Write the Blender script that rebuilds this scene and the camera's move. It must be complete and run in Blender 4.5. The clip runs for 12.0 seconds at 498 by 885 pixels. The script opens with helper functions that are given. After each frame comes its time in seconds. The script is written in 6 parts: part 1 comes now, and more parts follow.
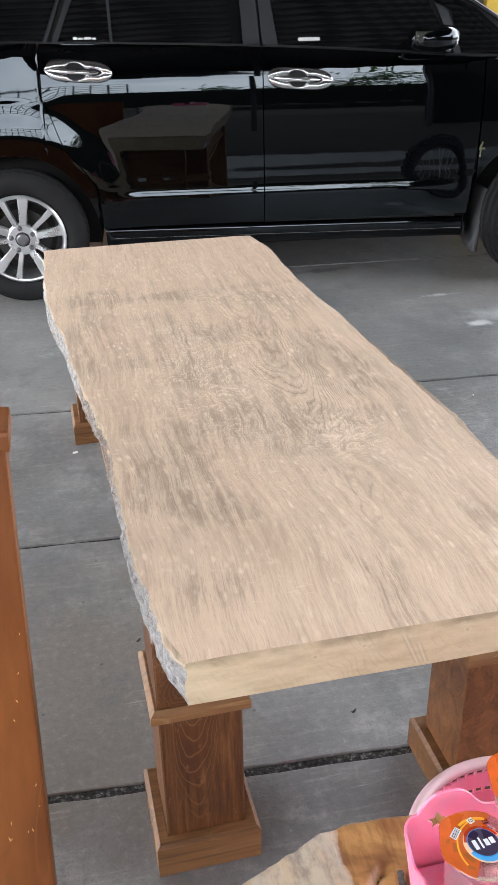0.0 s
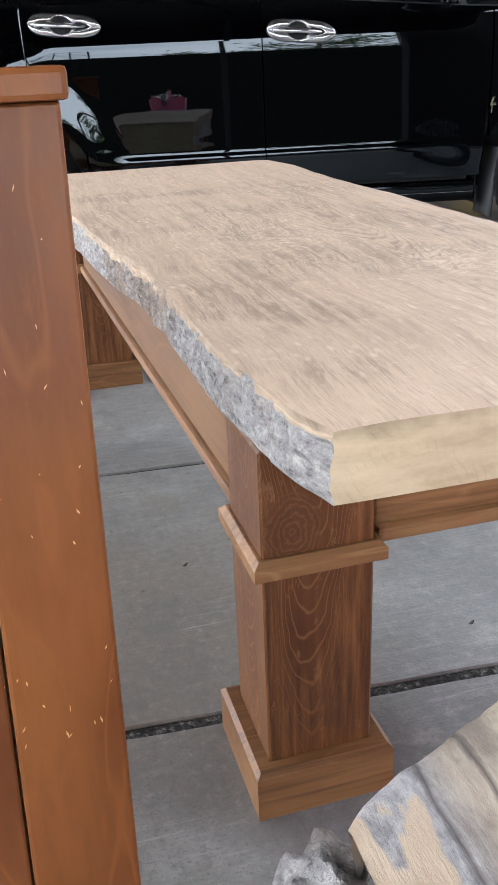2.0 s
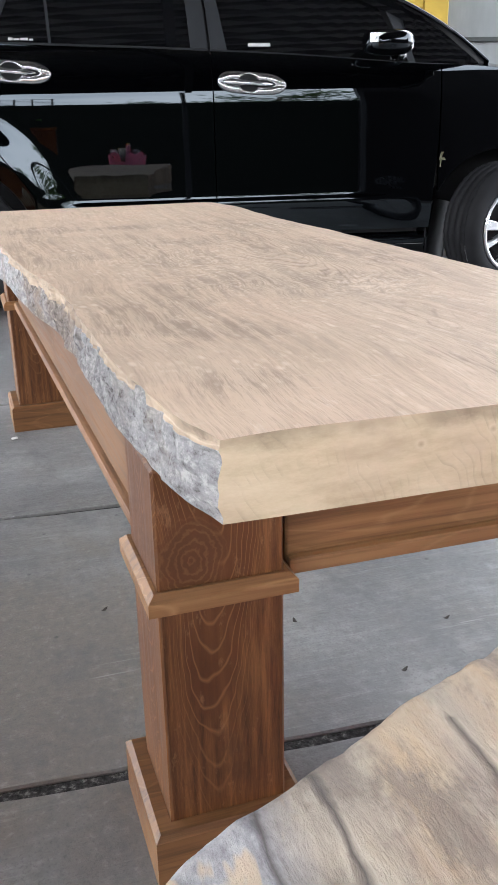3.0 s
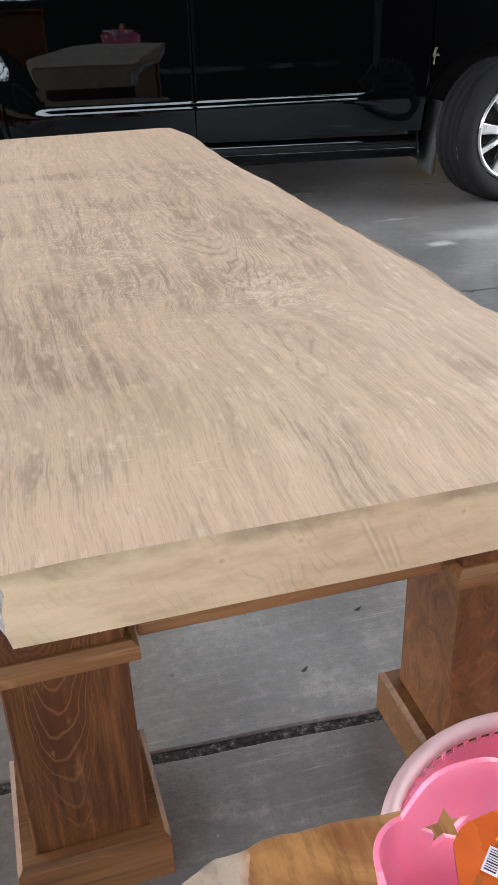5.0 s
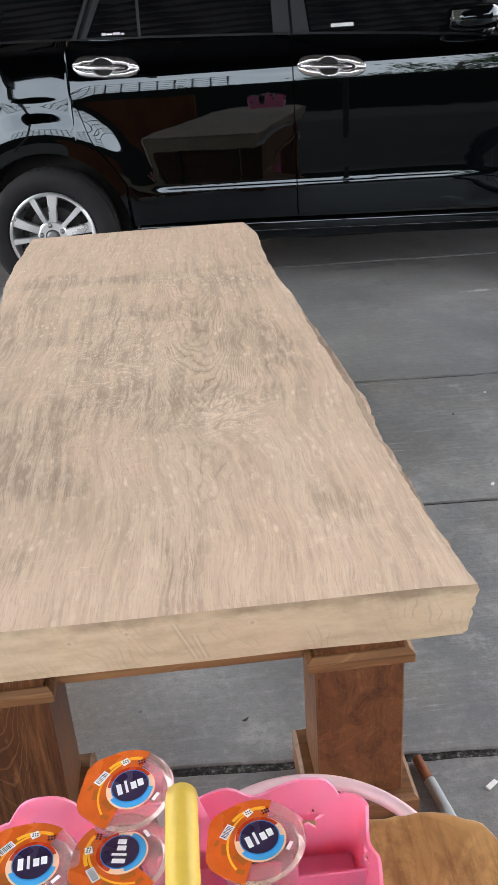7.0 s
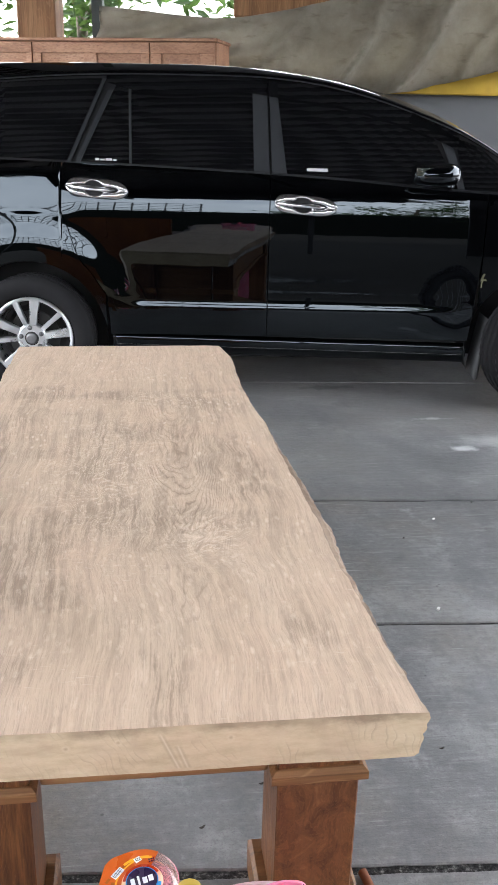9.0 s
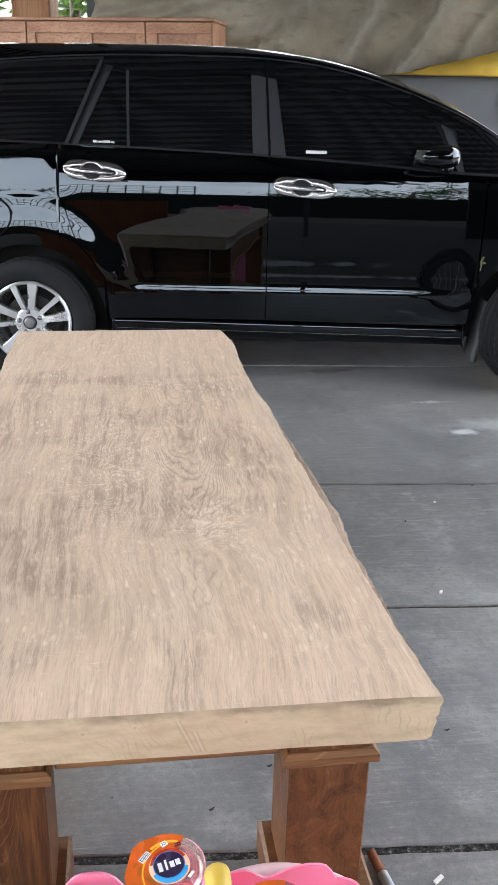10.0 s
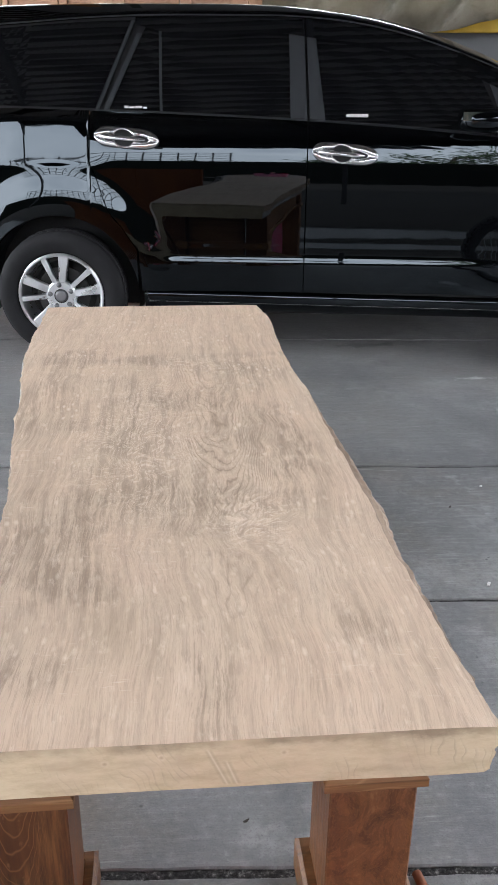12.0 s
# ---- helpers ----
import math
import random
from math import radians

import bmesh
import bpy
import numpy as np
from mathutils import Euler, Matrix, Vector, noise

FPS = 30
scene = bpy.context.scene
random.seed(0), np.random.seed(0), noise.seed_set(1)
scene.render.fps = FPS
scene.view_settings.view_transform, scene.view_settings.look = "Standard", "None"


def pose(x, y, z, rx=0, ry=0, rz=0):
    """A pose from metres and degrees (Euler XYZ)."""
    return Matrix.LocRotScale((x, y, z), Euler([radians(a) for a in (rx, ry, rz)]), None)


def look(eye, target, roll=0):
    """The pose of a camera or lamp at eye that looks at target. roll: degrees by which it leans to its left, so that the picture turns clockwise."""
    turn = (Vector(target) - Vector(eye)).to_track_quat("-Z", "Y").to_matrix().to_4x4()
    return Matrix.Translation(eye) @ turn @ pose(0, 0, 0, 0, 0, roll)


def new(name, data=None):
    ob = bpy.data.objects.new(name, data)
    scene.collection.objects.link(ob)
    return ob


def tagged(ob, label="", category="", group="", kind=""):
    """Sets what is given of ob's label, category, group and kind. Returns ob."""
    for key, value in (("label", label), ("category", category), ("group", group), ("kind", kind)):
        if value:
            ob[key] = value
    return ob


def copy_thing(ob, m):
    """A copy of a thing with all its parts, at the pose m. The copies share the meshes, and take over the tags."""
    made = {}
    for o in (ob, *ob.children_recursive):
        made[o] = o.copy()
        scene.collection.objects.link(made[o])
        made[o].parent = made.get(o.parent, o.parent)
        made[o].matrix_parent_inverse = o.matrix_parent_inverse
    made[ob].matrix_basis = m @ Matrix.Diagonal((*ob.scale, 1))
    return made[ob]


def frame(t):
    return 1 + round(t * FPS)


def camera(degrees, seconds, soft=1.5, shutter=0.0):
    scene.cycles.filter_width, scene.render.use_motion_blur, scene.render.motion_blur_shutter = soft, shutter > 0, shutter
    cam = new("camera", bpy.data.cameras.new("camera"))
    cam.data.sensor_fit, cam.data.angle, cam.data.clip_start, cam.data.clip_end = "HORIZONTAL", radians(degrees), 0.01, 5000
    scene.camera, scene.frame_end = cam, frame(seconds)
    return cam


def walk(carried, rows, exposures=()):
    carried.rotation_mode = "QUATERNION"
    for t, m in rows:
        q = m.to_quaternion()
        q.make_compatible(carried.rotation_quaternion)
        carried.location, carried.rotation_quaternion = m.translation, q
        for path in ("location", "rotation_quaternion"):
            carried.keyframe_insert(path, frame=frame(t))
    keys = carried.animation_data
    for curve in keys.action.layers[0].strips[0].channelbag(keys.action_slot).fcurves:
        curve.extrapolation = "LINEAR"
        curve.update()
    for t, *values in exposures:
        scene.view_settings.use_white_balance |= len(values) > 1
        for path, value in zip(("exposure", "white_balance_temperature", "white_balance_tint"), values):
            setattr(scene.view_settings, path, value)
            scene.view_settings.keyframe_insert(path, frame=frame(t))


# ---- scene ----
cam = camera(31.9, 12.0)
PATH = [
    (0, (-0.102, -0.946, 1.453), (0.27, 0.783, 0.519), -1.1),
    (0.5, (-0.184, -0.943, 1.385), (0.382, 0.766, 0.515), -2.2),
    (1, (-0.243, -0.937, 1.333), (0.335, 0.775, 0.476), -3.9),
    (1.5, (-0.265, -0.81, 1.175), (0.244, 0.919, 0.307), -3.3),
    (2, (-0.261, -0.719, 0.935), (0.19, 1.052, 0.123), -2.5),
    (2.5, (-0.215, -0.695, 0.863), (0.281, 1.107, 0.151), -1.7),
    (2.7, (-0.198, -0.69, 0.859), (0.321, 1.113, 0.167), -1.5),
    (4.3, (-0.065, -0.619, 0.937), (0.542, 1.122, 0.161), 0.2),
    (4.5, (-0.039, -0.627, 0.987), (0.549, 1.095, 0.156), -0.6),
    (5, (0.055, -0.629, 1.044), (0.511, 1.068, 0.09), -1.9),
    (5.5, (0.165, -0.674, 1.113), (0.546, 1.0, 0.086), -3.4),
    (6, (0.264, -0.775, 1.239), (0.612, 0.888, 0.184), -3.4),
    (6.5, (0.328, -0.85, 1.297), (0.555, 0.858, 0.28), -3.7),
    (7, (0.394, -0.921, 1.301), (0.492, 0.866, 0.409), -4.0),
    (7.5, (0.425, -1.021, 1.39), (0.557, 0.812, 0.602), -2.9),
    (7.7, (0.407, -1.03, 1.406), (0.59, 0.828, 0.69), -0.7),
    (9.3, (0.305, -1.054, 1.441), (0.544, 0.807, 0.748), 1.6),
    (9.5, (0.296, -1.05, 1.445), (0.542, 0.804, 0.738), 1.7),
    (10, (0.287, -1.049, 1.44), (0.533, 0.796, 0.71), 1.4),
    (10.5, (0.287, -1.04, 1.431), (0.52, 0.802, 0.688), 1.1),
    (11, (0.29, -1.017, 1.428), (0.499, 0.822, 0.669), 1.0),
    (11.5, (0.3, -0.967, 1.433), (0.484, 0.869, 0.663), 0.7),
    (12, (0.3, -0.907, 1.431), (0.463, 0.92, 0.633), 0.6),
]
walk(cam, [(t, look(eye, target, roll)) for t, eye, target, roll in PATH],
     [(0.0, 2.05, 6000, 11), (1.0, 2.08, 5980, 11), (2.5, 2.10, 5800, 11), (4.5, 1.92, 6050, 11), (5.0, 1.86, 6100, 11),
      (6.0, 1.93, 6350, 11), (7.0, 1.90, 6080, 11), (9.5, 2.04, 5880, 11), (12.0, 1.90, 5840, 11)])

# ---- light ----
world = bpy.data.worlds.new("sky")
scene.world = world
world.use_nodes = True
wn = world.node_tree
sky = wn.nodes.new("ShaderNodeTexSky")
sky.sky_type, sky.sun_disc = "NISHITA", False
sky.sun_elevation, sky.sun_rotation = radians(52), radians(-29)
sky.air_density, sky.dust_density, sky.ozone_density = 1.3, 3.0, 1.0
wn.nodes["Background"].inputs[1].default_value = 0.15
# broken bright cloud over the blue
wco = wn.nodes.new("ShaderNodeTexCoord")
wmap = wn.nodes.new("ShaderNodeMapping")
wmap.inputs["Scale"].default_value = (1.0, 1.0, 2.6)
cloud = wn.nodes.new("ShaderNodeTexNoise")
cloud.inputs["Scale"].default_value, cloud.inputs["Detail"].default_value, cloud.inputs["Roughness"].default_value = 2.4, 7.0, 0.6
cramp = wn.nodes.new("ShaderNodeValToRGB")
cramp.color_ramp.elements[0].position, cramp.color_ramp.elements[1].position = 0.34, 0.58
cramp.color_ramp.elements[0].color, cramp.color_ramp.elements[1].color = (0.45, 0.45, 0.45, 1), (1, 1, 1, 1)
cmix = wn.nodes.new("ShaderNodeMix")
cmix.data_type = "RGBA"
cmix.inputs[7].default_value = (15.5, 15.0, 14.3, 1)
wn.links.new(wco.outputs["Generated"], wmap.inputs["Vector"])
wn.links.new(wmap.outputs[0], cloud.inputs["Vector"])
wn.links.new(cloud.outputs["Fac"], cramp.inputs[0])
# the cloud thins out towards the zenith
wsep = wn.nodes.new("ShaderNodeSeparateXYZ")
wn.links.new(wco.outputs["Generated"], wsep.inputs[0])
wfall = wn.nodes.new("ShaderNodeMapRange")
for key, value in (("From Min", 0.45), ("From Max", 0.95), ("To Min", 1.0), ("To Max", 0.30)):
    wfall.inputs[key].default_value = value
wn.links.new(wsep.outputs[2], wfall.inputs["Value"])
wmul = wn.nodes.new("ShaderNodeMath")
wmul.operation = "MULTIPLY"
wn.links.new(cramp.outputs[0], wmul.inputs[0])
wn.links.new(wfall.outputs[0], wmul.inputs[1])
wn.links.new(wmul.outputs[0], cmix.inputs[0])
wn.links.new(sky.outputs[0], cmix.inputs[6])
wn.links.new(cmix.outputs[2], wn.nodes["Background"].inputs[0])
sun = new("sun", bpy.data.lights.new("sun", "SUN"))
sun.data.energy, sun.data.angle, sun.data.color = 1.5, radians(10), (1.0, 0.95, 0.87)
sun.matrix_world = look((-5.0, 9.0, 13.0), (0, 0, 0))


# ---- materials ----
class Mat:
    """A small builder for node materials in object space."""

    def __init__(self, name, rough=0.6, metal=0.0, spec=0.5, coords="Object"):
        self.m = bpy.data.materials.new(name)
        self.m.use_nodes = True
        self.t = self.m.node_tree
        self.b = self.t.nodes["Principled BSDF"]
        self.b.inputs["Roughness"].default_value = rough
        self.b.inputs["Metallic"].default_value = metal
        self.b.inputs["Specular IOR Level"].default_value = spec
        self.co = self.t.nodes.new("ShaderNodeTexCoord").outputs[coords]

    def node(self, kind, **inputs):
        n = self.t.nodes.new(kind)
        for k, v in inputs.items():
            self.put(n.inputs[k.replace("_", " ")], v)
        return n

    def put(self, socket, v):
        if isinstance(v, bpy.types.NodeSocket):
            self.t.links.new(v, socket)
        else:
            socket.default_value = v

    def scaled(self, x, y, z, rot=(0, 0, 0), src=None):
        n = self.node("ShaderNodeMapping", Vector=src or self.co)
        n.inputs["Scale"].default_value = (x, y, z)
        n.inputs["Rotation"].default_value = rot
        return n.outputs[0]

    def noise(self, vec, scale, detail=4.0, rough=0.55, dist=0.0):
        n = self.node("ShaderNodeTexNoise", Vector=vec, Scale=scale, Detail=detail, Roughness=rough, Distortion=dist)
        return n.outputs["Fac"]

    def voronoi(self, vec, scale, feature="F1"):
        n = self.node("ShaderNodeTexVoronoi", Vector=vec, Scale=scale)
        n.feature = feature
        return n.outputs["Distance"]

    def ramp(self, fac, *stops):
        n = self.node("ShaderNodeValToRGB", Fac=fac)
        e = n.color_ramp.elements
        while len(e) < len(stops):
            e.new(0.5)
        for el, (p, c) in zip(e, stops):
            el.position = p
            el.color = (*c, 1) if isinstance(c, tuple) else (c, c, c, 1)
        return n.outputs[0]

    def mix(self, fac, a, b, mode="MIX"):
        n = self.t.nodes.new("ShaderNodeMix")
        n.data_type, n.blend_type = "RGBA", mode
        for sock, v in ((n.inputs[0], fac), (n.inputs[6], a), (n.inputs[7], b)):
            if isinstance(v, tuple):
                v = (*v, 1)
            self.put(sock, v)
        return n.outputs[2]

    def math(self, op, a, b=0.0):
        n = self.t.nodes.new("ShaderNodeMath")
        n.operation = op
        self.put(n.inputs[0], a)
        self.put(n.inputs[1], b)
        return n.outputs[0]

    def blob(self, centre, radii, ragged=0.6, scale=9.0, inner=0.35, outer=1.1):
        """1 inside a ragged ellipse lying in the xy plane, 0 outside."""
        d = self.node("ShaderNodeVectorMath")
        d.operation = "SUBTRACT"
        self.put(d.inputs[0], self.co)
        d.inputs[1].default_value = (*centre, 0.0)
        e = self.node("ShaderNodeVectorMath")
        e.operation = "MULTIPLY"
        self.put(e.inputs[0], d.outputs[0])
        e.inputs[1].default_value = (1 / radii[0], 1 / radii[1], 0.0)
        l = self.node("ShaderNodeVectorMath")
        l.operation = "LENGTH"
        self.put(l.inputs[0], e.outputs[0])
        w = self.math("MULTIPLY", self.math("SUBTRACT", self.noise(self.co, scale, 5, 0.65), 0.5), ragged * 2)
        return self.ramp(self.math("ADD", l.outputs["Value"], w), (inner, 1.0), (outer, 0.0))

    def sum(self, *values):
        out = values[0]
        for v in values[1:]:
            out = self.math("ADD", out, v)
        return out

    def random(self):
        return self.t.nodes.new("ShaderNodeObjectInfo").outputs["Random"]

    def color(self, c):
        self.put(self.b.inputs["Base Color"], (*c, 1) if isinstance(c, tuple) else c)
        return self

    def rough(self, r):
        self.put(self.b.inputs["Roughness"], r)
        return self

    def bump(self, height, strength=0.3, distance=0.002):
        n = self.node("ShaderNodeBump", Height=height, Strength=strength, Distance=distance)
        self.t.links.new(n.outputs[0], self.b.inputs["Normal"])
        return self


def plain(name, c, rough=0.5, metal=0.0, vary=0.12, scale=30.0, bump=0.0, spec=0.5):
    k = Mat(name, rough, metal, spec)
    f = k.noise(k.co, scale, 5)
    k.color(k.mix(f, tuple(x * (1 - vary) for x in c), tuple(min(1, x * (1 + vary)) for x in c)))
    k.rough(k.ramp(k.noise(k.co, scale * 0.4), (0.3, max(0.02, rough - 0.08)), (0.7, min(1, rough + 0.08))))
    if bump:
        k.bump(k.noise(k.co, scale * 4, 3), bump)
    return k.m


def concrete_mat():
    """Worn trowelled concrete: cloudy grey, broom marks, damp brown stains, grit and pits."""
    k = Mat("worn_concrete", 0.6)
    big = k.noise(k.co, 0.8, 7, 0.62)
    mid = k.noise(k.co, 4.2, 9, 0.70)
    fine = k.noise(k.co, 55, 6, 0.68)
    grit = k.noise(k.co, 210, 3, 0.6)
    trowel = k.noise(k.scaled(3, 24, 3, (0, 0, 0.25)), 2.2, 8, 0.74)
    broom = k.noise(k.scaled(9, 85, 9, (0, 0, -0.12)), 1.6, 5, 0.65)
    c = k.ramp(big, (0.3, (0.150, 0.148, 0.146)), (0.5, (0.225, 0.222, 0.217)), (0.70, (0.330, 0.324, 0.314)))
    c = k.mix(k.ramp(mid, (0.36, 0.80), (0.58, 0.0)), c, (0.120, 0.118, 0.117))
    c = k.mix(k.ramp(mid, (0.54, 0.0), (0.68, 0.50)), c, (0.360, 0.352, 0.338))
    c = k.mix(k.ramp(trowel, (0.52, 0.0), (0.68, 0.40)), c, (0.360, 0.353, 0.341))
    c = k.mix(k.ramp(trowel, (0.34, 0.45), (0.48, 0.0)), c, (0.155, 0.154, 0.155))
    c = k.mix(k.ramp(k.noise(k.co, 2.4, 9, 0.74), (0.60, 0.0), (0.68, 0.55)), c, (0.46, 0.46, 0.45))
    # brown damp stain by the near end of the table, and weaker ones elsewhere
    damp = k.math("ADD", k.math("MULTIPLY", k.blob((-0.15, 0.60), (0.38, 0.55), 0.9, 4.0), 0.9), k.ramp(k.noise(k.co, 1.5, 8, 0.72), (0.48, 0.0), (0.66, 0.6)))
    c = k.mix(k.math("MINIMUM", damp, 0.8), c, k.mix(fine, (0.120, 0.102, 0.082), (0.235, 0.205, 0.168)))
    c = k.mix(k.ramp(broom, (0.34, 0.16), (0.46, 0.0)), c, (0.140, 0.138, 0.136))
    c = k.mix(k.ramp(fine, (0.34, 0.50), (0.48, 0.0)), c, (0.120, 0.118, 0.115))
    c = k.mix(k.ramp(fine, (0.56, 0.0), (0.70, 0.35)), c, (0.345, 0.338, 0.326))
    c = k.mix(k.ramp(grit, (0.34, 0.5), (0.46, 0.0)), c, (0.100, 0.098, 0.096))
    c = k.mix(k.ramp(k.voronoi(k.co, 13), (0.03, 0.8), (0.07, 0.0)), c, (0.05, 0.048, 0.045))
    c = k.mix(k.ramp(k.voronoi(k.scaled(1.3, 1, 1), 7.3), (0.012, 0.8), (0.03, 0.0)), c, (0.55, 0.54, 0.52))
    patch = k.noise(k.scaled(1.2, 0.8, 1), 2.2, 10, 0.78)
    c = k.mix(k.ramp(patch, (0.36, 0.8), (0.49, 0.0)), c, (0.105, 0.104, 0.106))
    scrape = k.noise(k.scaled(2.5, 60, 1, (0, 0, 0.5)), 1.5, 5, 0.7)
    c = k.mix(k.math("MULTIPLY", k.ramp(scrape, (0.58, 0.0), (0.68, 0.7)), k.ramp(k.noise(k.co, 3, 4), (0.48, 0.0), (0.60, 1.0))), c, (0.42, 0.41, 0.395))
    sp = k.node("ShaderNodeSeparateXYZ", Vector=k.co)
    # four fixed ragged patches: three pale, one a dark strip beneath the car
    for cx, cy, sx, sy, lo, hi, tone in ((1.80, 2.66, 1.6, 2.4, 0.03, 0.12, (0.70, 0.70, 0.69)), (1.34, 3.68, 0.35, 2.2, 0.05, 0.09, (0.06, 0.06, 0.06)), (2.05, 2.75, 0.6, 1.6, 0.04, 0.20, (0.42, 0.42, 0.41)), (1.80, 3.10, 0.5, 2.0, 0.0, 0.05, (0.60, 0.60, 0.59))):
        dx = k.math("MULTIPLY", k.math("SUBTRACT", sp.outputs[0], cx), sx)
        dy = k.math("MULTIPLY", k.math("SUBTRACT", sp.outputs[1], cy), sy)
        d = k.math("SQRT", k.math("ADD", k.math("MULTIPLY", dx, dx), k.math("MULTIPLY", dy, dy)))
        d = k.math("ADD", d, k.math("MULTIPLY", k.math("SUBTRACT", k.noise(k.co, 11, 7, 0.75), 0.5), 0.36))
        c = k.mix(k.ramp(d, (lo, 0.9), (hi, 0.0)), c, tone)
    c = k.mix(k.math("MULTIPLY", k.random(), 0.22), c, (0.17, 0.17, 0.172))
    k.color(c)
    k.rough(k.ramp(mid, (0.3, 0.27), (0.7, 0.5)))
    h = k.sum(k.math("MULTIPLY", mid, 1.2), fine, trowel, k.math("MULTIPLY", broom, 0.7), k.math("MULTIPLY", grit, 0.4))
    k.bump(h, 0.35, 0.003)
    return k.m


def slab_top_mat():
    """Raw sanded live-edge slab: pale tan, broken grey-brown weathering, wandering figure round a knot, curl beside it."""
    k = Mat("raw_slab_top", 0.62, spec=0.3)
    sep = k.node("ShaderNodeSeparateXYZ", Vector=k.co)
    x, y = sep.outputs[0], sep.outputs[1]

    def warped(src, scale, amount, detail=2.0):
        wv = k.node("ShaderNodeVectorMath")
        wv.operation = "SCALE"
        k.put(wv.inputs[0], k.node("ShaderNodeTexNoise", Vector=src, Scale=scale, Detail=detail).outputs["Color"])
        k.put(wv.inputs["Scale"], amount)
        add = k.node("ShaderNodeVectorMath")
        k.put(add.inputs[0], src)
        k.put(add.inputs[1], wv.outputs[0])
        return add.outputs[0]

    heart = k.blob((0.36, 0.88), (0.26, 0.62), 0.5)
    knot = k.blob((0.424, 0.60), (0.10, 0.15), 0.5)
    p = warped(k.co, 2.3, 0.07)
    p = warped(p, 8.0, k.math("ADD", 0.012, k.math("ADD", k.math("MULTIPLY", heart, 0.035), k.math("MULTIPLY", knot, 0.05))))
    streak = k.noise(k.scaled(17, 1.5, 5, src=p), 1.7, 9, 0.74)
    hair = k.noise(k.scaled(95, 2.6, 30, src=p), 1.6, 6, 0.72)
    pores = k.noise(k.scaled(300, 16, 60, src=p), 1.6, 3, 0.65)
    cloudy = k.noise(k.scaled(2.6, 1.8, 1), 1.6, 7, 0.66)
    blot = k.noise(k.scaled(5, 2.2, 1, src=p), 2.4, 8, 0.74)
    c = k.ramp(streak, (0.28, (0.395, 0.294, 0.208)), (0.48, (0.530, 0.402, 0.292)), (0.70, (0.640, 0.502, 0.380)))
    c = k.mix(k.ramp(cloudy, (0.44, 0.0), (0.62, 0.55)), c, (0.610, 0.442, 0.322))
    c = k.mix(k.ramp(blot, (0.50, 0.0), (0.66, 0.45)), c, (0.475, 0.382, 0.288))
    # pinkish sapwood along both margins and at the two ends
    sap = k.math("ADD", k.blob((0.72, 0.55), (0.14, 0.75), 0.5, 5.0), k.math("ADD", k.blob((0.30, 0.06), (0.55, 0.16), 0.6, 5.0), k.blob((0.25, 2.02), (0.55, 0.26), 0.4, 5.0)))
    c = k.mix(k.math("MINIMUM", k.math("MULTIPLY", sap, 0.36), 0.45), c, (0.610, 0.452, 0.332))
    # soft darker strokes a finger wide, sparse, along the grain
    stroke = k.noise(k.scaled(26, 4.5, 5, src=p), 1.7, 6, 0.62)
    c = k.mix(k.ramp(stroke, (0.56, 0.0), (0.68, 0.40)), c, (0.400, 0.300, 0.215))
    c = k.mix(k.ramp(stroke, (0.30, 0.45), (0.42, 0.0)), c, (0.680, 0.545, 0.425))
    # weathered patches whose borders run out along the grain
    spots = [((0.07, 0.46), (0.13, 0.17)), ((0.06, 0.49), (0.10, 0.12)), ((0.05, 0.62), (0.12, 0.14)), ((0.00, 1.66), (0.10, 0.08)), ((0.56, 0.98), (0.05, 0.16)), ((0.47, 1.06), (0.13, 0.36)), ((0.57, 0.93), (0.08, 0.26)), ((0.02, 1.64), (0.17, 0.12)),
             ((0.46, 1.50), (0.18, 0.13)), ((0.08, 0.15), (0.09, 0.07)), ((0.34, 0.10), (0.04, 0.13)), ((0.60, 0.20), (0.06, 0.08)), ((0.10, 0.42), (0.09, 0.09)),
             ((0.20, 1.10), (0.14, 0.52)), ((-0.04, 1.25), (0.12, 0.40)), ((0.33, 0.66), (0.14, 0.22)), ((0.33, 1.26), (0.10, 0.16)), ((0.20, 1.60), (0.30, 0.07))]
    zones = k.math("MINIMUM", k.sum(*[k.blob(cc, rr, 1.5, 5.0, -0.2, 1.8) for cc, rr in spots]), 1.0)
    zones = k.math("ADD", k.math("MULTIPLY", zones, 0.62), 0.27)
    fray = k.noise(k.scaled(36, 2.2, 9, src=p), 1.6, 10, 0.82)
    c = k.mix(k.math("MULTIPLY", zones, k.ramp(blot, (0.36, 0.60), (0.62, 0.16))), c, (0.350, 0.280, 0.212))
    c = k.mix(k.math("MULTIPLY", zones, k.ramp(fray, (0.48, 0.0), (0.56, 0.85))), c, (0.265, 0.192, 0.138))
    # figure: uneven contour lines round the heart, tongues towards the near end
    dx = k.math("SUBTRACT", x, 0.392)
    wob = k.sum(k.math("MULTIPLY", k.noise(k.scaled(1.5, 0.55, 1), 5.0, 2), 0.60), k.math("MULTIPLY", k.noise(k.scaled(1.5, 0.30, 1), 17, 3), 0.14), k.math("MULTIPLY", k.noise(k.scaled(1.4, 0.22, 1), 50, 3), 0.03))
    g = k.math("ADD", k.math("SUBTRACT", y, k.math("MULTIPLY", k.math("MULTIPLY", dx, dx), 70.0)), wob)
    lines = k.math("PINGPONG", k.math("FRACT", k.math("MULTIPLY", g, 15.0)), 0.5)
    figure = k.sum(k.blob((0.41, 0.92), (0.15, 0.46), 0.6, 7.0, 0.5, 1.1), k.math("MULTIPLY", k.blob((0.385, 0.38), (0.05, 0.15), 0.4, 8.0), 0.9), k.math("MULTIPLY", k.blob((0.30, 1.45), (0.22, 0.22), 0.8, 6.0), 0.6))
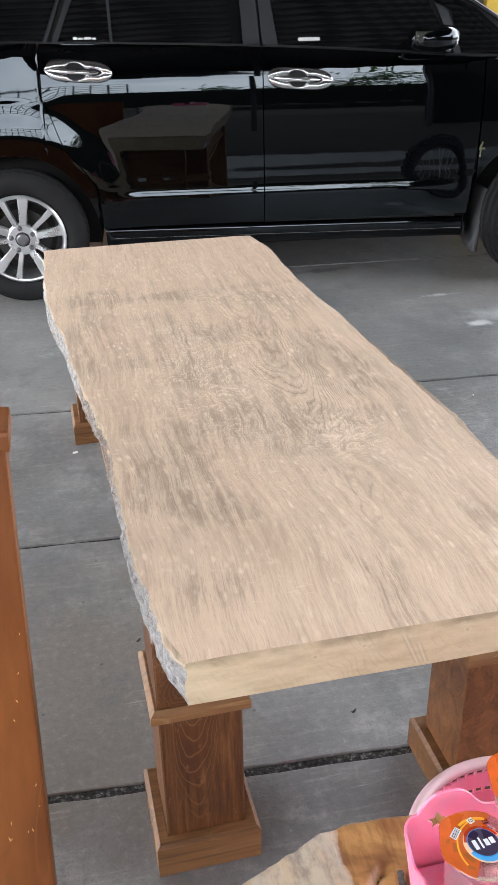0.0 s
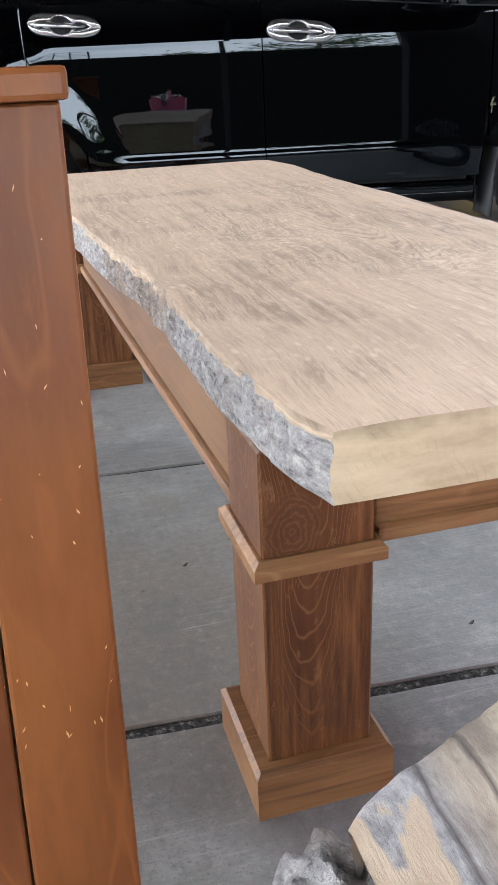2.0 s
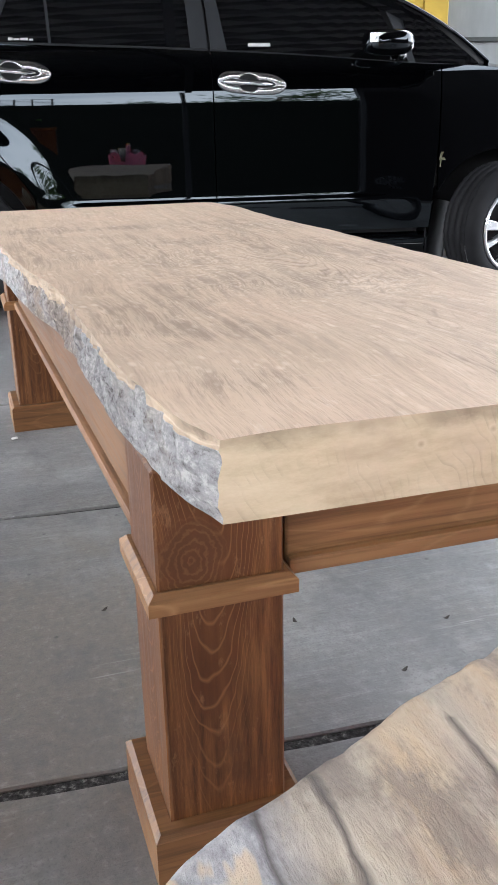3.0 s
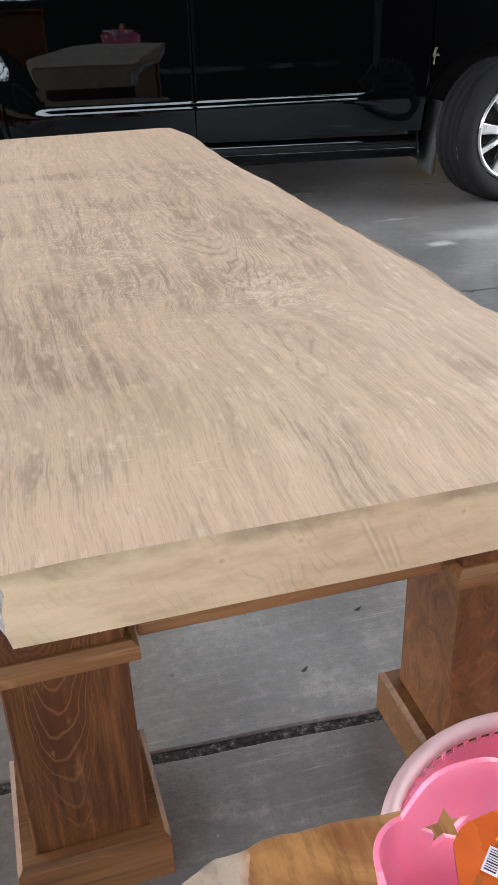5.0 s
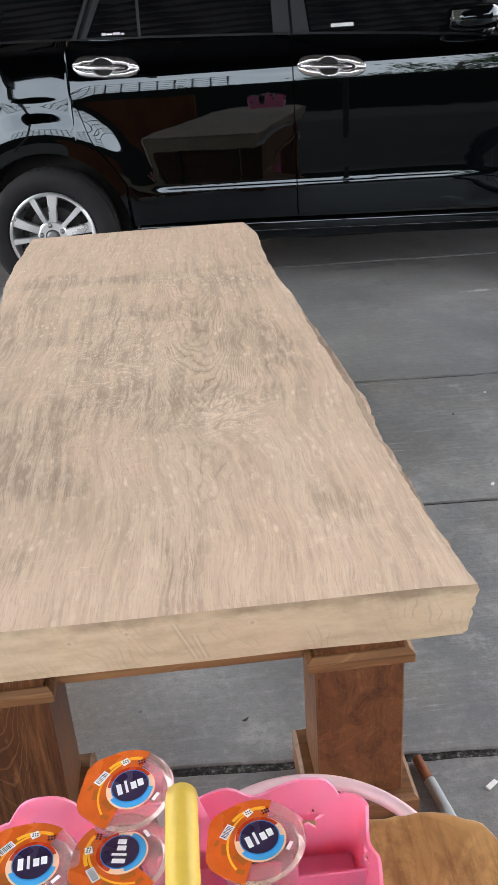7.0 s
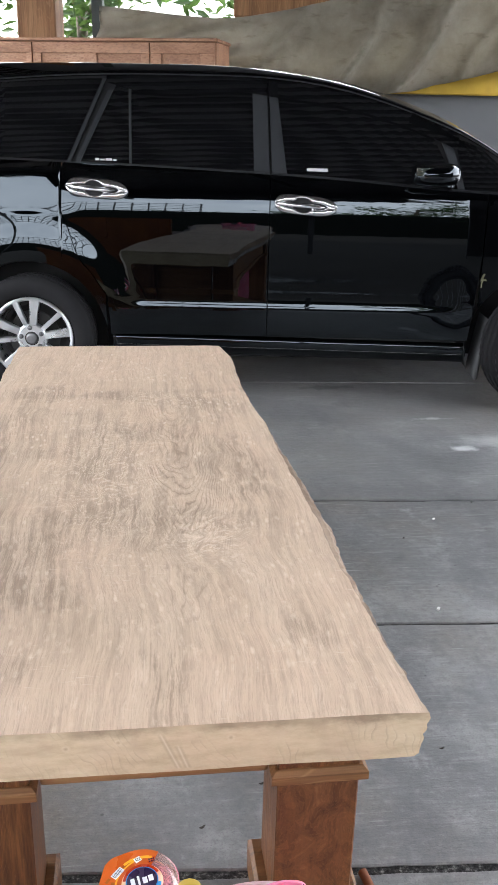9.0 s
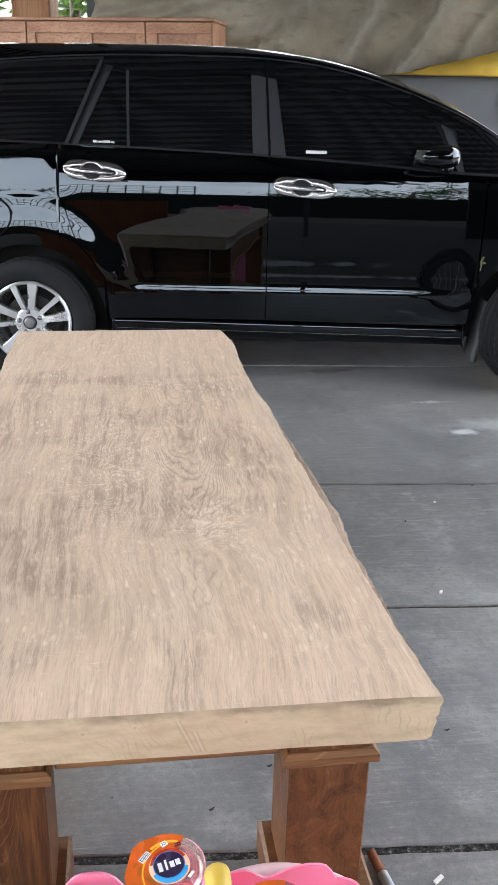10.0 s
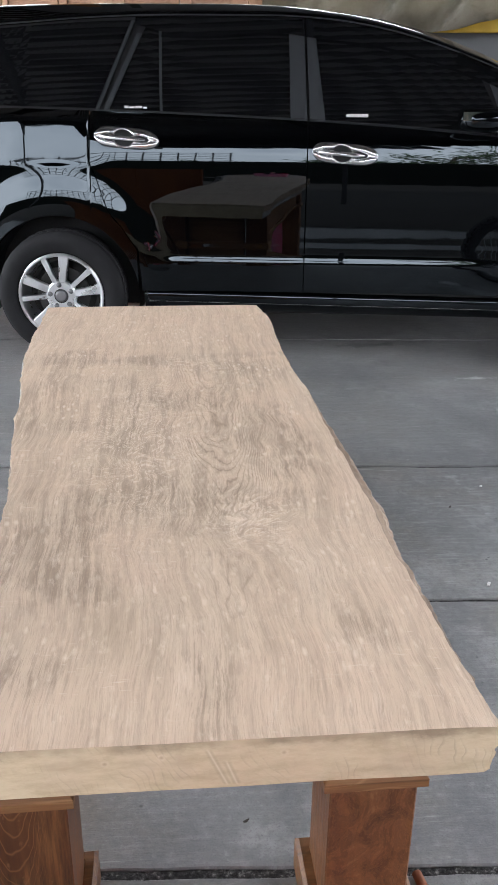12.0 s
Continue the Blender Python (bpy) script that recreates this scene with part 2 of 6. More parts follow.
    broken = k.ramp(k.noise(k.scaled(2, 1.2, 1), 11, 4, 0.65), (0.38, 0.35), (0.56, 1.0))
    c = k.mix(k.math("MULTIPLY", k.ramp(lines, (0.0, 0.95), (0.16, 0.0)), k.math("MULTIPLY", figure, broken)), c, (0.265, 0.190, 0.130))
    c = k.mix(k.math("MULTIPLY", k.ramp(lines, (0.30, 0.0), (0.5, 0.4)), k.math("MULTIPLY", figure, broken)), c, (0.62, 0.49, 0.37))
    eye = k.blob((0.424, 0.60), (0.055, 0.035), 0.4, 14.0)
    c = k.mix(k.math("MULTIPLY", eye, 0.6), c, (0.66, 0.53, 0.41))
    # curl: short pale and dark ripples lying across the grain
    curl = k.noise(k.scaled(7, 5, 2, src=p), 1.9, 4, 0.55, 1.2)
    ripple = k.math("PINGPONG", k.math("FRACT", k.math("MULTIPLY", curl, 9.0)), 0.5)
    curly = k.sum(k.blob((0.22, 1.02), (0.19, 0.44), 0.9, 7.0), k.blob((0.45, 0.60), (0.11, 0.12), 0.7), k.blob((0.40, 1.56), (0.24, 0.13), 0.7), k.math("MULTIPLY", k.blob((0.30, 0.70), (0.40, 0.50), 0.9, 6.0), 0.35))
    c = k.mix(k.math("MULTIPLY", k.ramp(ripple, (0.0, 1.0), (0.14, 0.0)), k.math("MULTIPLY", curly, 0.28)), c, (0.30, 0.225, 0.16))
    c = k.mix(k.math("MULTIPLY", k.ramp(ripple, (0.34, 0.0), (0.5, 1.0)), k.math("MULTIPLY", curly, 0.50)), c, (0.72, 0.59, 0.46))
    # fine dark hairs, stronger where the wood is weathered
    c = k.mix(k.math("MULTIPLY", k.ramp(hair, (0.36, 0.85), (0.48, 0.0)), k.math("ADD", 0.14, k.math("MULTIPLY", zones, 0.85))), c, (0.285, 0.208, 0.150))
    c = k.mix(k.ramp(hair, (0.54, 0.0), (0.68, 0.22)), c, (0.665, 0.530, 0.410))
    c = k.mix(k.math("MULTIPLY", k.ramp(pores, (0.34, 0.6), (0.46, 0.0)), k.math("ADD", 0.40, zones)), c, (0.30, 0.222, 0.160))
    # pale filler flecks and scuffs
    fleck = k.voronoi(k.scaled(54, 21, 1, (0, 0, 0.25), src=p), 1.0)
    c = k.mix(k.math("MULTIPLY", k.ramp(fleck, (0.10, 0.65), (0.30, 0.0)), k.ramp(k.noise(k.co, 7, 4), (0.47, 0.0), (0.62, 0.9))), c, (0.70, 0.585, 0.460))
    blotch = k.noise(k.scaled(30, 9, 1, src=p), 1.6, 5, 0.7)
    c = k.mix(k.ramp(blotch, (0.57, 0.0), (0.70, 0.50)), c, (0.690, 0.560, 0.440))
    scuff = k.noise(k.scaled(16, 95, 1, (0, 0, 0.3)), 1.6, 4, 0.6)
    c = k.mix(k.math("MULTIPLY", k.ramp(scuff, (0.60, 0.0), (0.68, 0.4)), k.ramp(k.noise(k.co, 5, 4), (0.48, 0.0), (0.60, 1.0))), c, (0.68, 0.56, 0.44))
    # old saw stop across the far end, wavering and broken
    line = k.sum(y, k.math("MULTIPLY", k.noise(k.co, 3, 3), 0.16), k.math("MULTIPLY", k.noise(k.co, 22, 4), 0.03), k.math("MULTIPLY", x, -0.08))
    saw = k.ramp(k.math("ABSOLUTE", k.math("SUBTRACT", line, 1.715)), (0.004, 1.0), (0.035, 0.0))
    c = k.mix(k.math("MULTIPLY", saw, k.ramp(fray, (0.44, 0.05), (0.60, 0.6))), c, (0.29, 0.22, 0.16))
    k.color(c)
    k.rough(k.ramp(streak, (0.3, 0.55), (0.7, 0.72)))
    k.bump(k.sum(hair, pores, k.math("MULTIPLY", fray, -0.6), k.math("MULTIPLY", lines, k.math("MULTIPLY", figure, 0.3))), 0.22, 0.0015)
    return k.m


def slab_end_mat():
    """Filled and sawn end grain: cream with olive clouds, saw arcs, scratches and a dark upper arris."""
    k = Mat("slab_end_grain", 0.6, spec=0.3)
    sep = k.node("ShaderNodeSeparateXYZ", Vector=k.co)
    x, z = sep.outputs[0], sep.outputs[2]
    s = k.noise(k.scaled(5, 4, 15, (0, 0.35, 0)), 2.2, 8, 0.72)
    c = k.ramp(s, (0.32, (0.40, 0.315, 0.205)), (0.5, (0.50, 0.405, 0.272)), (0.7, (0.575, 0.475, 0.335)))
    c = k.mix(k.ramp(k.noise(k.co, 9, 6, 0.65), (0.50, 0.0), (0.66, 0.5)), c, (0.415, 0.32, 0.232))
    arcs = k.math("ADD", k.math("MULTIPLY", x, 1.0), k.math("MULTIPLY", z, 0.55))
    arcs = k.math("FRACT", k.math("ADD", k.math("MULTIPLY", arcs, 85.0), k.math("MULTIPLY", k.noise(k.co, 7, 3), 9.0)))
    c = k.mix(k.math("MULTIPLY", k.ramp(arcs, (0.0, 1.0), (0.3, 0.0)), k.ramp(k.noise(k.scaled(6, 6, 11), 1.7, 5), (0.50, 0.0), (0.63, 0.5))), c, (0.29, 0.235, 0.165))
    edge = k.math("ADD", z, k.math("MULTIPLY", k.math("SUBTRACT", k.noise(k.scaled(1, 1, 2), 26, 7, 0.7), 0.5), 0.035))
    along = k.ramp(k.noise(k.scaled(5, 1, 1), 1.4, 4), (0.42, 0.15), (0.62, 0.95))
    c = k.mix(k.math("MULTIPLY", k.ramp(edge, (0.592, 0.0), (0.604, 1.0)), along), c, (0.20, 0.155, 0.105))
    for x0, lean, lo, hi in ((0.3285, 0.43, 0.531, 0.596), (0.346, 0.36, 0.531, 0.575)):
        off = k.math("ABSOLUTE", k.math("SUBTRACT", k.math("ADD", x, k.math("MULTIPLY", k.math("SUBTRACT", z, 0.596), lean)), x0))
        inside = k.math("MULTIPLY", k.ramp(z, (lo, 0.0), (lo + 0.004, 1.0)), k.ramp(z, (hi - 0.006, 1.0), (hi, 0.0)))
        c = k.mix(k.math("MULTIPLY", k.ramp(off, (0.0006, 0.55), (0.0016, 0.0)), inside), c, (0.66, 0.57, 0.43))
        c = k.mix(k.math("MULTIPLY", k.ramp(k.math("ABSOLUTE", k.math("SUBTRACT", off, 0.0028)), (0.0004, 0.4), (0.0012, 0.0)), inside), c, (0.27, 0.22, 0.15))
    for kx, kz in ((0.268, 0.585), (0.193, 0.579), (0.432, 0.583)):
        ddx, ddz = k.math("SUBTRACT", x, kx), k.math("SUBTRACT", z, kz)
        r = k.math("SQRT", k.math("ADD", k.math("MULTIPLY", ddx, ddx), k.math("MULTIPLY", ddz, ddz)))
        c = k.mix(k.ramp(k.math("ABSOLUTE", k.math("SUBTRACT", r, 0.0042)), (0.0004, 0.28), (0.0018, 0.0)), c, (0.60, 0.50, 0.37))
        c = k.mix(k.ramp(r, (0.0006, 0.6), (0.0016, 0.0)), c, (0.28, 0.22, 0.15))
    k.color(c).bump(k.sum(s, arcs), 0.15, 0.001)
    return k.m


def bark_mat():
    """Grey debarked live edge: silvery flakes, dark cracks between them, brown where the bast is torn."""
    k = Mat("grey_live_edge", 0.85, spec=0.2)
    a = k.noise(k.scaled(1, 0.7, 1.2), 15, 9, 0.78)
    f = k.noise(k.scaled(1, 0.8, 1.2), 75, 7, 0.78)
    chip = k.voronoi(k.scaled(1, 0.7, 1.1, src=k.mix(0.12, k.co, k.node("ShaderNodeTexNoise", Vector=k.co, Scale=40.0).outputs["Color"])), 130, "DISTANCE_TO_EDGE")
    sep = k.node("ShaderNodeSeparateXYZ", Vector=k.co)
    c = k.ramp(a, (0.28, (0.14, 0.132, 0.128)), (0.46, (0.27, 0.262, 0.262)), (0.66, (0.38, 0.37, 0.362)))
    c = k.mix(k.ramp(f, (0.50, 0.0), (0.62, 0.8)), c, (0.50, 0.48, 0.455))
    c = k.mix(k.ramp(f, (0.36, 0.9), (0.46, 0.0)), c, (0.10, 0.090, 0.083))
    c = k.mix(k.math("MULTIPLY", k.ramp(chip, (0.01, 0.5), (0.06, 0.0)), k.ramp(a, (0.50, 0.0), (0.60, 1.0))), c, (0.085, 0.075, 0.070))
    torn = k.ramp(k.math("ADD", k.math("ABSOLUTE", k.math("SUBTRACT", sep.outputs[1], 0.80)), k.math("MULTIPLY", k.math("SUBTRACT", k.noise(k.co, 11, 5, 0.7), 0.5), 1.1)), (0.12, 1.0), (0.36, 0.0))
    c = k.mix(k.math("MULTIPLY", torn, 0.75), c, k.ramp(f, (0.34, (0.075, 0.055, 0.042)), (0.52, (0.20, 0.158, 0.125)), (0.66, (0.40, 0.315, 0.23))))
    c = k.mix(k.ramp(k.noise(k.co, 7, 5), (0.54, 0.0), (0.68, 0.6)), c, (0.30, 0.235, 0.175))
    k.color(c).bump(k.sum(a, f, k.ramp(chip, (0.0, 0.0), (0.08, 0.2))), 0.8, 0.005)
    return k.m


def teak_mat(name, dark, mid, light, axis="z", rough=0.5, gloss_bump=0.2, rscale=6.0, fleck=0.6):
    """Long-grain hardwood with cathedral figure; the grain runs along one axis."""
    k = Mat(name, rough, spec=0.35)
    sc = {"z": (1, 1, 0.2), "x": (0.2, 1, 1), "y": (1, 0.2, 1)}[axis]
    gs = {"z": (50, 50, 1.6), "x": (1.6, 50, 50), "y": (50, 1.6, 50)}[axis]
    seed = k.node("ShaderNodeVectorMath")
    k.put(seed.inputs[0], k.co)
    rnd = k.node("ShaderNodeCombineXYZ", X=k.math("MULTIPLY", k.random(), 3.0), Y=k.math("MULTIPLY", k.random(), 7.0), Z=k.math("MULTIPLY", k.random(), 5.0))
    k.put(seed.inputs[1], rnd.outputs[0])
    p = seed.outputs[0]
    body = k.noise(k.scaled(*sc, src=p), 7, 2.5, 0.45, 0.35)
    lines = k.math("FRACT", k.math("MULTIPLY", body, rscale * 3))
    lines = k.math("PINGPONG", lines, 0.5)
    g = k.noise(k.scaled(*gs, src=p), 1.8, 6, 0.65)
    c = k.ramp(body, (0.3, dark), (0.5, mid), (0.68, light))
    c = k.mix(k.ramp(lines, (0.0, 0.6), (0.10, 0.0)), c, light)
    c = k.mix(k.ramp(g, (0.34, fleck), (0.52, 0.0)), c, tuple(x * 0.5 for x in dark))
    c = k.mix(k.ramp(g, (0.56, 0.0), (0.72, 0.45)), c, light)
    k.color(c)
    k.rough(k.ramp(g, (0.3, rough - 0.08), (0.7, rough + 0.1)))
    k.bump(g, gloss_bump, 0.001)
    return k.m


def leg_wood_mat(name, tip, knot=None, burr=False):
    """Dark teak post in its own axes: nested tongues of figure on every face, streaks beside them."""
    k = Mat(name, 0.48, spec=0.35)
    seed = k.math("MULTIPLY", k.random(), 4.0)
    sep = k.node("ShaderNodeSeparateXYZ", Vector=k.co)
    x, y, z = sep.outputs
    shift = k.node("ShaderNodeVectorMath")
    k.put(shift.inputs[0], k.co)
    k.put(shift.inputs[1], k.node("ShaderNodeCombineXYZ", X=seed, Y=seed, Z=seed).outputs[0])
    p = shift.outputs[0]
    xo = k.math("ADD", x, k.math("ADD", 0.012, k.math("MULTIPLY", k.math("SUBTRACT", k.noise(k.scaled(1, 1, 0.5, src=p), 8, 3), 0.5), 0.05)))
    r2 = k.math("SUBTRACT", k.math("ADD", k.math("MULTIPLY", xo, xo), k.math("MULTIPLY", y, y)), 0.00526)
    g = k.math("SUBTRACT", z, k.math("MULTIPLY", r2, 95.0))
    g = k.math("ADD", g, k.math("MULTIPLY", k.math("SUBTRACT", k.noise(k.scaled(1, 1, 0.5, src=p), 14, 3, 0.5), 0.5), 0.10))
    lines = k.math("PINGPONG", k.math("FRACT", k.math("MULTIPLY", g, 27.0)), 0.5)
    streak = k.noise(k.scaled(48, 48, 3.2, src=p), 1.6, 7, 0.72)
    blot = k.noise(k.scaled(1, 1, 0.6, src=p), 13, 7, 0.7)
    c = k.ramp(streak, (0.32, (0.040, 0.014, 0.005)), (0.5, (0.112, 0.044, 0.014)), (0.68, (0.215, 0.098, 0.034)))
    heart = k.ramp(k.math("SUBTRACT", g, tip), (0.0, 0.0), (0.012, 0.75))
    c = k.mix(heart, c, k.mix(blot, (0.050, 0.016, 0.005), (0.125, 0.045, 0.014)))
    c = k.mix(k.math("MULTIPLY", k.ramp(lines, (0.0, 1.0), (0.12, 0.0)), k.ramp(k.math("SUBTRACT", g, tip - 0.16), (0.0, 0.12), (0.16, 0.55))), c, (0.26, 0.130, 0.052))
    c = k.mix(k.ramp(blot, (0.57, 0.0), (0.68, 0.5)), c, (0.055, 0.022, 0.010))
    c = k.mix(k.ramp(k.noise(k.scaled(3, 3, 1.3, src=p), 16, 6, 0.7), (0.59, 0.0), (0.68, 0.55)), c, (0.25, 0.135, 0.064))
    if burr:                       # mottled, swirling red-brown without clear figure
        swirl = k.noise(k.scaled(1, 1, 0.7, src=p), 20, 7, 0.68, 1.4)
        c = k.mix(0.75, c, k.ramp(swirl, (0.32, (0.040, 0.013, 0.005)), (0.46, (0.105, 0.040, 0.013)), (0.58, (0.165, 0.068, 0.023)), (0.70, (0.25, 0.120, 0.046))))
        c = k.mix(k.ramp(k.math("PINGPONG", k.math("FRACT", k.math("MULTIPLY", swirl, 11.0)), 0.5), (0.0, 0.45), (0.10, 0.0)), c, (0.26, 0.130, 0.052))
    if knot:
        ex, ez = k.math("MULTIPLY", k.math("SUBTRACT", x, knot[0]), 1.0), k.math("MULTIPLY", k.math("SUBTRACT", z, knot[1]), 0.8)
        r = k.math("SQRT", k.math("ADD", k.math("MULTIPLY", ex, ex), k.math("MULTIPLY", ez, ez)))
        r = k.math("ADD", r, k.math("MULTIPLY", k.math("SUBTRACT", k.noise(k.co, 24, 5, 0.6), 0.5), 0.034))
        rings = k.math("PINGPONG", k.math("FRACT", k.math("MULTIPLY", r, 150.0)), 0.5)
        inside = k.ramp(r, (0.030, 1.0), (0.046, 0.0))
        c = k.mix(inside, c, k.mix(k.math("MULTIPLY", k.ramp(rings, (0.05, 0.65), (0.25, 0.0)), blot), k.mix(blot, (0.045, 0.016, 0.006), (0.13, 0.052, 0.018)), (0.22, 0.110, 0.045)))
    k.color(c)
    k.rough(k.ramp(streak, (0.3, 0.40), (0.7, 0.58)))
    k.bump(k.math("ADD", streak, k.math("MULTIPLY", lines, 0.6)), 0.25, 0.001)
    return k.m


def car_paint():
    k = Mat("black_car_paint", 0.02, 0.0, spec=0.5)
    k.color(k.mix(k.noise(k.co, 3, 4), (0.0003, 0.0003, 0.0005), (0.0006, 0.0007, 0.001)))
    k.rough(k.ramp(k.noise(k.co, 9, 6), (0.35, 0.012), (0.75, 0.03)))
    k.b.inputs["IOR"].default_value = 1.54
    k.b.inputs["Specular Tint"].default_value = (0.80, 0.91, 1.0, 1)
    k.bump(k.noise(k.co, 5, 2), 0.04, 0.004)
    return k.m


def tinted_glass():
    k = Mat("tinted_glass", 0.02)
    k.color((0.006, 0.0065, 0.0075))
    k.b.inputs["Transmission Weight"].default_value = 0.35
    k.b.inputs["IOR"].default_value = 1.5
    return k.m


CONCRETE = concrete_mat()
SLAB_TOP, SLAB_END, BARK = slab_top_mat(), slab_end_mat(), bark_mat()
LEG_KNOT, LEG_WOOD = leg_wood_mat("teak_post_with_knot", 0.205, (-0.035, 0.418)), leg_wood_mat("teak_post", 0.27)
LEG_BURR = leg_wood_mat("teak_post_with_burr", 0.40, None, True)
TEAK_X = teak_mat("teak_rail", (0.15, 0.070, 0.026), (0.235, 0.120, 0.048), (0.33, 0.185, 0.082), "x")
PLINTH = teak_mat("teak_plinth", (0.085, 0.036, 0.013), (0.145, 0.066, 0.024), (0.22, 0.112, 0.045), "x")
# teak darkened in colour for the shade on the side aprons
APRON_SHADED = teak_mat("teak_apron_shaded", (0.075, 0.034, 0.014), (0.125, 0.060, 0.025), (0.20, 0.105, 0.048), "y")
TEAK_Y = teak_mat("teak_side_rail", (0.12, 0.055, 0.024), (0.185, 0.092, 0.042), (0.27, 0.148, 0.073), "y")
PAINT, GLASS = car_paint(), tinted_glass()
RUBBER = plain("tyre_rubber", (0.009, 0.009, 0.010), 0.8, vary=0.35, scale=22, bump=0.15, spec=0.22)
DUSTY_RUBBER = plain("dusty_rubber", (0.055, 0.056, 0.058), 0.85, vary=0.45, scale=26, bump=0.2, spec=0.2)
DARK_PLASTIC = plain("matt_black_trim", (0.010, 0.010, 0.011), 0.5, vary=0.2, spec=0.25)
PILLAR = plain("grey_pillar_film", (0.026, 0.028, 0.031), 0.42, vary=0.15, spec=0.25)
CHROME = plain("chrome", (0.86, 0.86, 0.87), 0.14, 1.0, 0.03)
ALLOY = plain("silver_alloy", (0.55, 0.56, 0.57), 0.32, 0.85, 0.08)
STEEL = plain("dull_steel", (0.16, 0.16, 0.165), 0.45, 0.8, 0.2)


# ---- mesh helpers ----
def part(name, bm, material, parent=None, label="", smooth=False):
    """Links a bmesh as one mesh object, under a thing or a part."""
    me = bpy.data.meshes.new(name)
    bm.to_mesh(me)
    bm.free()
    if smooth:
        me.polygons.foreach_set("use_smooth", [True] * len(me.polygons))
    for mt in material if isinstance(material, (list, tuple)) else [material]:
        me.materials.append(mt)
    ob = new(name, me)
    if parent:
        ob.parent = parent
    if label:
        ob["label"] = label
    return ob


def empty(name, label="", category="", group="", kind="", m=None):
    ob = tagged(new(name), label, category, group, kind)
    if m is not None:
        ob.matrix_basis = m
    return ob


def add_box(bm, x0, x1, y0, y1, z0, z1, bevel=0.0, seg=1, m=None, mat=0):
    r = bmesh.ops.create_cube(bm, size=1.0)
    vs = r["verts"]
    for v in vs:
        v.co = Vector(((x0 + x1) / 2 + v.co.x * (x1 - x0), (y0 + y1) / 2 + v.co.y * (y1 - y0), (z0 + z1) / 2 + v.co.z * (z1 - z0)))
    faces = list({f for v in vs for f in v.link_faces})
    if bevel:
        es = list({e for v in vs for e in v.link_edges})
        out = bmesh.ops.bevel(bm, geom=es, offset=bevel, segments=seg, affect="EDGES", profile=0.6)
        vs = list({v for f in out["faces"] for v in f.verts} | {v for v in vs if v.is_valid})
        faces = list({f for v in vs for f in v.link_faces})
    for f in faces:
        f.material_index = mat
    if m is not None:
        bmesh.ops.transform(bm, matrix=m, verts=vs)
    return vs


def box(x0, x1, y0, y1, z0, z1, bevel=0.0, seg=1):
    bm = bmesh.new()
    add_box(bm, x0, x1, y0, y1, z0, z1, bevel, seg)
    return bm


def add_grid(bm, rows, close_u=False, close_v=False, flip=False, mat=0):
    """Quads over rows of points (a list of equally long lists)."""
    vs = [[bm.verts.new(p) for p in r] for r in rows]
    n, k = len(vs), len(vs[0])
    for i in range(n if close_v else n - 1):
        for j in range(k if close_u else k - 1):
            q = [vs[i][j], vs[i][(j + 1) % k], vs[(i + 1) % n][(j + 1) % k], vs[(i + 1) % n][j]]
            if len({id(v) for v in q}) == 4:
                f = bm.faces.new(q[::-1] if flip else q)
                f.material_index = mat
    return vs


def grid(rows, **kw):
    bm = bmesh.new()
    add_grid(bm, rows, **kw)
    return bm


def add_tube(bm, pts, radius, sides=10, cap=True, mat=0, closed=False):
    """A round bar along points; radius is a number or a list."""
    pts = [Vector(p) for p in pts]
    n = len(pts)
    rs = radius if isinstance(radius, (list, tuple)) else [radius] * n
    rows, up = [], None
    for i, p in enumerate(pts):
        a = pts[(i - 1) % n] if closed or i else p
        b = pts[(i + 1) % n] if closed or i < n - 1 else p
        d = (b - a).normalized()
        if up is None:
            up = d.orthogonal().normalized()
        up = (up - d * up.dot(d)).normalized()
        side = d.cross(up)
        rows.append([p + (up * math.cos(t) + side * math.sin(t)) * rs[i] for t in np.linspace(0, 2 * math.pi, sides, endpoint=False)])
    vs = add_grid(bm, rows, close_u=True, close_v=closed, mat=mat)
    if cap and not closed:
        bm.faces.new(vs[0][::-1]).material_index = mat
        bm.faces.new(vs[-1]).material_index = mat
    return vs


def tube(pts, radius, sides=10, **kw):
    bm = bmesh.new()
    add_tube(bm, pts, radius, sides, **kw)
    return bm


def lathe(profile, n=40, m=None):
    """Turns (radius, height) points round the z axis."""
    bm = bmesh.new()
    rows = [[(r * math.cos(a), r * math.sin(a), z) for a in np.linspace(0, 2 * math.pi, n, endpoint=False)] for r, z in profile]
    add_grid(bm, rows, close_u=True)
    if m is not None:
        bmesh.ops.transform(bm, matrix=m, verts=bm.verts)
    return bm


def curve(xs, ys):
    """A smooth curve through points, as a function."""
    xs, ys = np.array(xs, float), np.array(ys, float)
    d = np.gradient(ys, xs)

    def f(x):
        x = min(max(x, xs[0]), xs[-1])
        i = min(max(int(np.searchsorted(xs, x)) - 1, 0), len(xs) - 2)
        h = xs[i + 1] - xs[i]
        s = (x - xs[i]) / h
        return float((1 + 2 * s) * (1 - s) ** 2 * ys[i] + s * (1 - s) ** 2 * h * d[i] + s * s * (3 - 2 * s) * ys[i + 1] + s * s * (s - 1) * h * d[i + 1])

    return f


def nz(x, y=0.0, z=0.0):
    return noise.noise(Vector((x, y, z)))


# ---- shed: floor, walls, roof ----
def rot2(x, y, deg, ox=0.0, oy=0.0):
    a = radians(deg)
    return ox + x * math.cos(a) - y * math.sin(a), oy + x * math.sin(a) + y * math.cos(a)


FLOOR_TURN = -3.4
# yard ground out of view, kept dark so the car doors mirror it black
EARTH = plain("yard_earth", (0.06, 0.056, 0.05), 0.9, vary=0.3, scale=3, bump=0.4, spec=0.05)
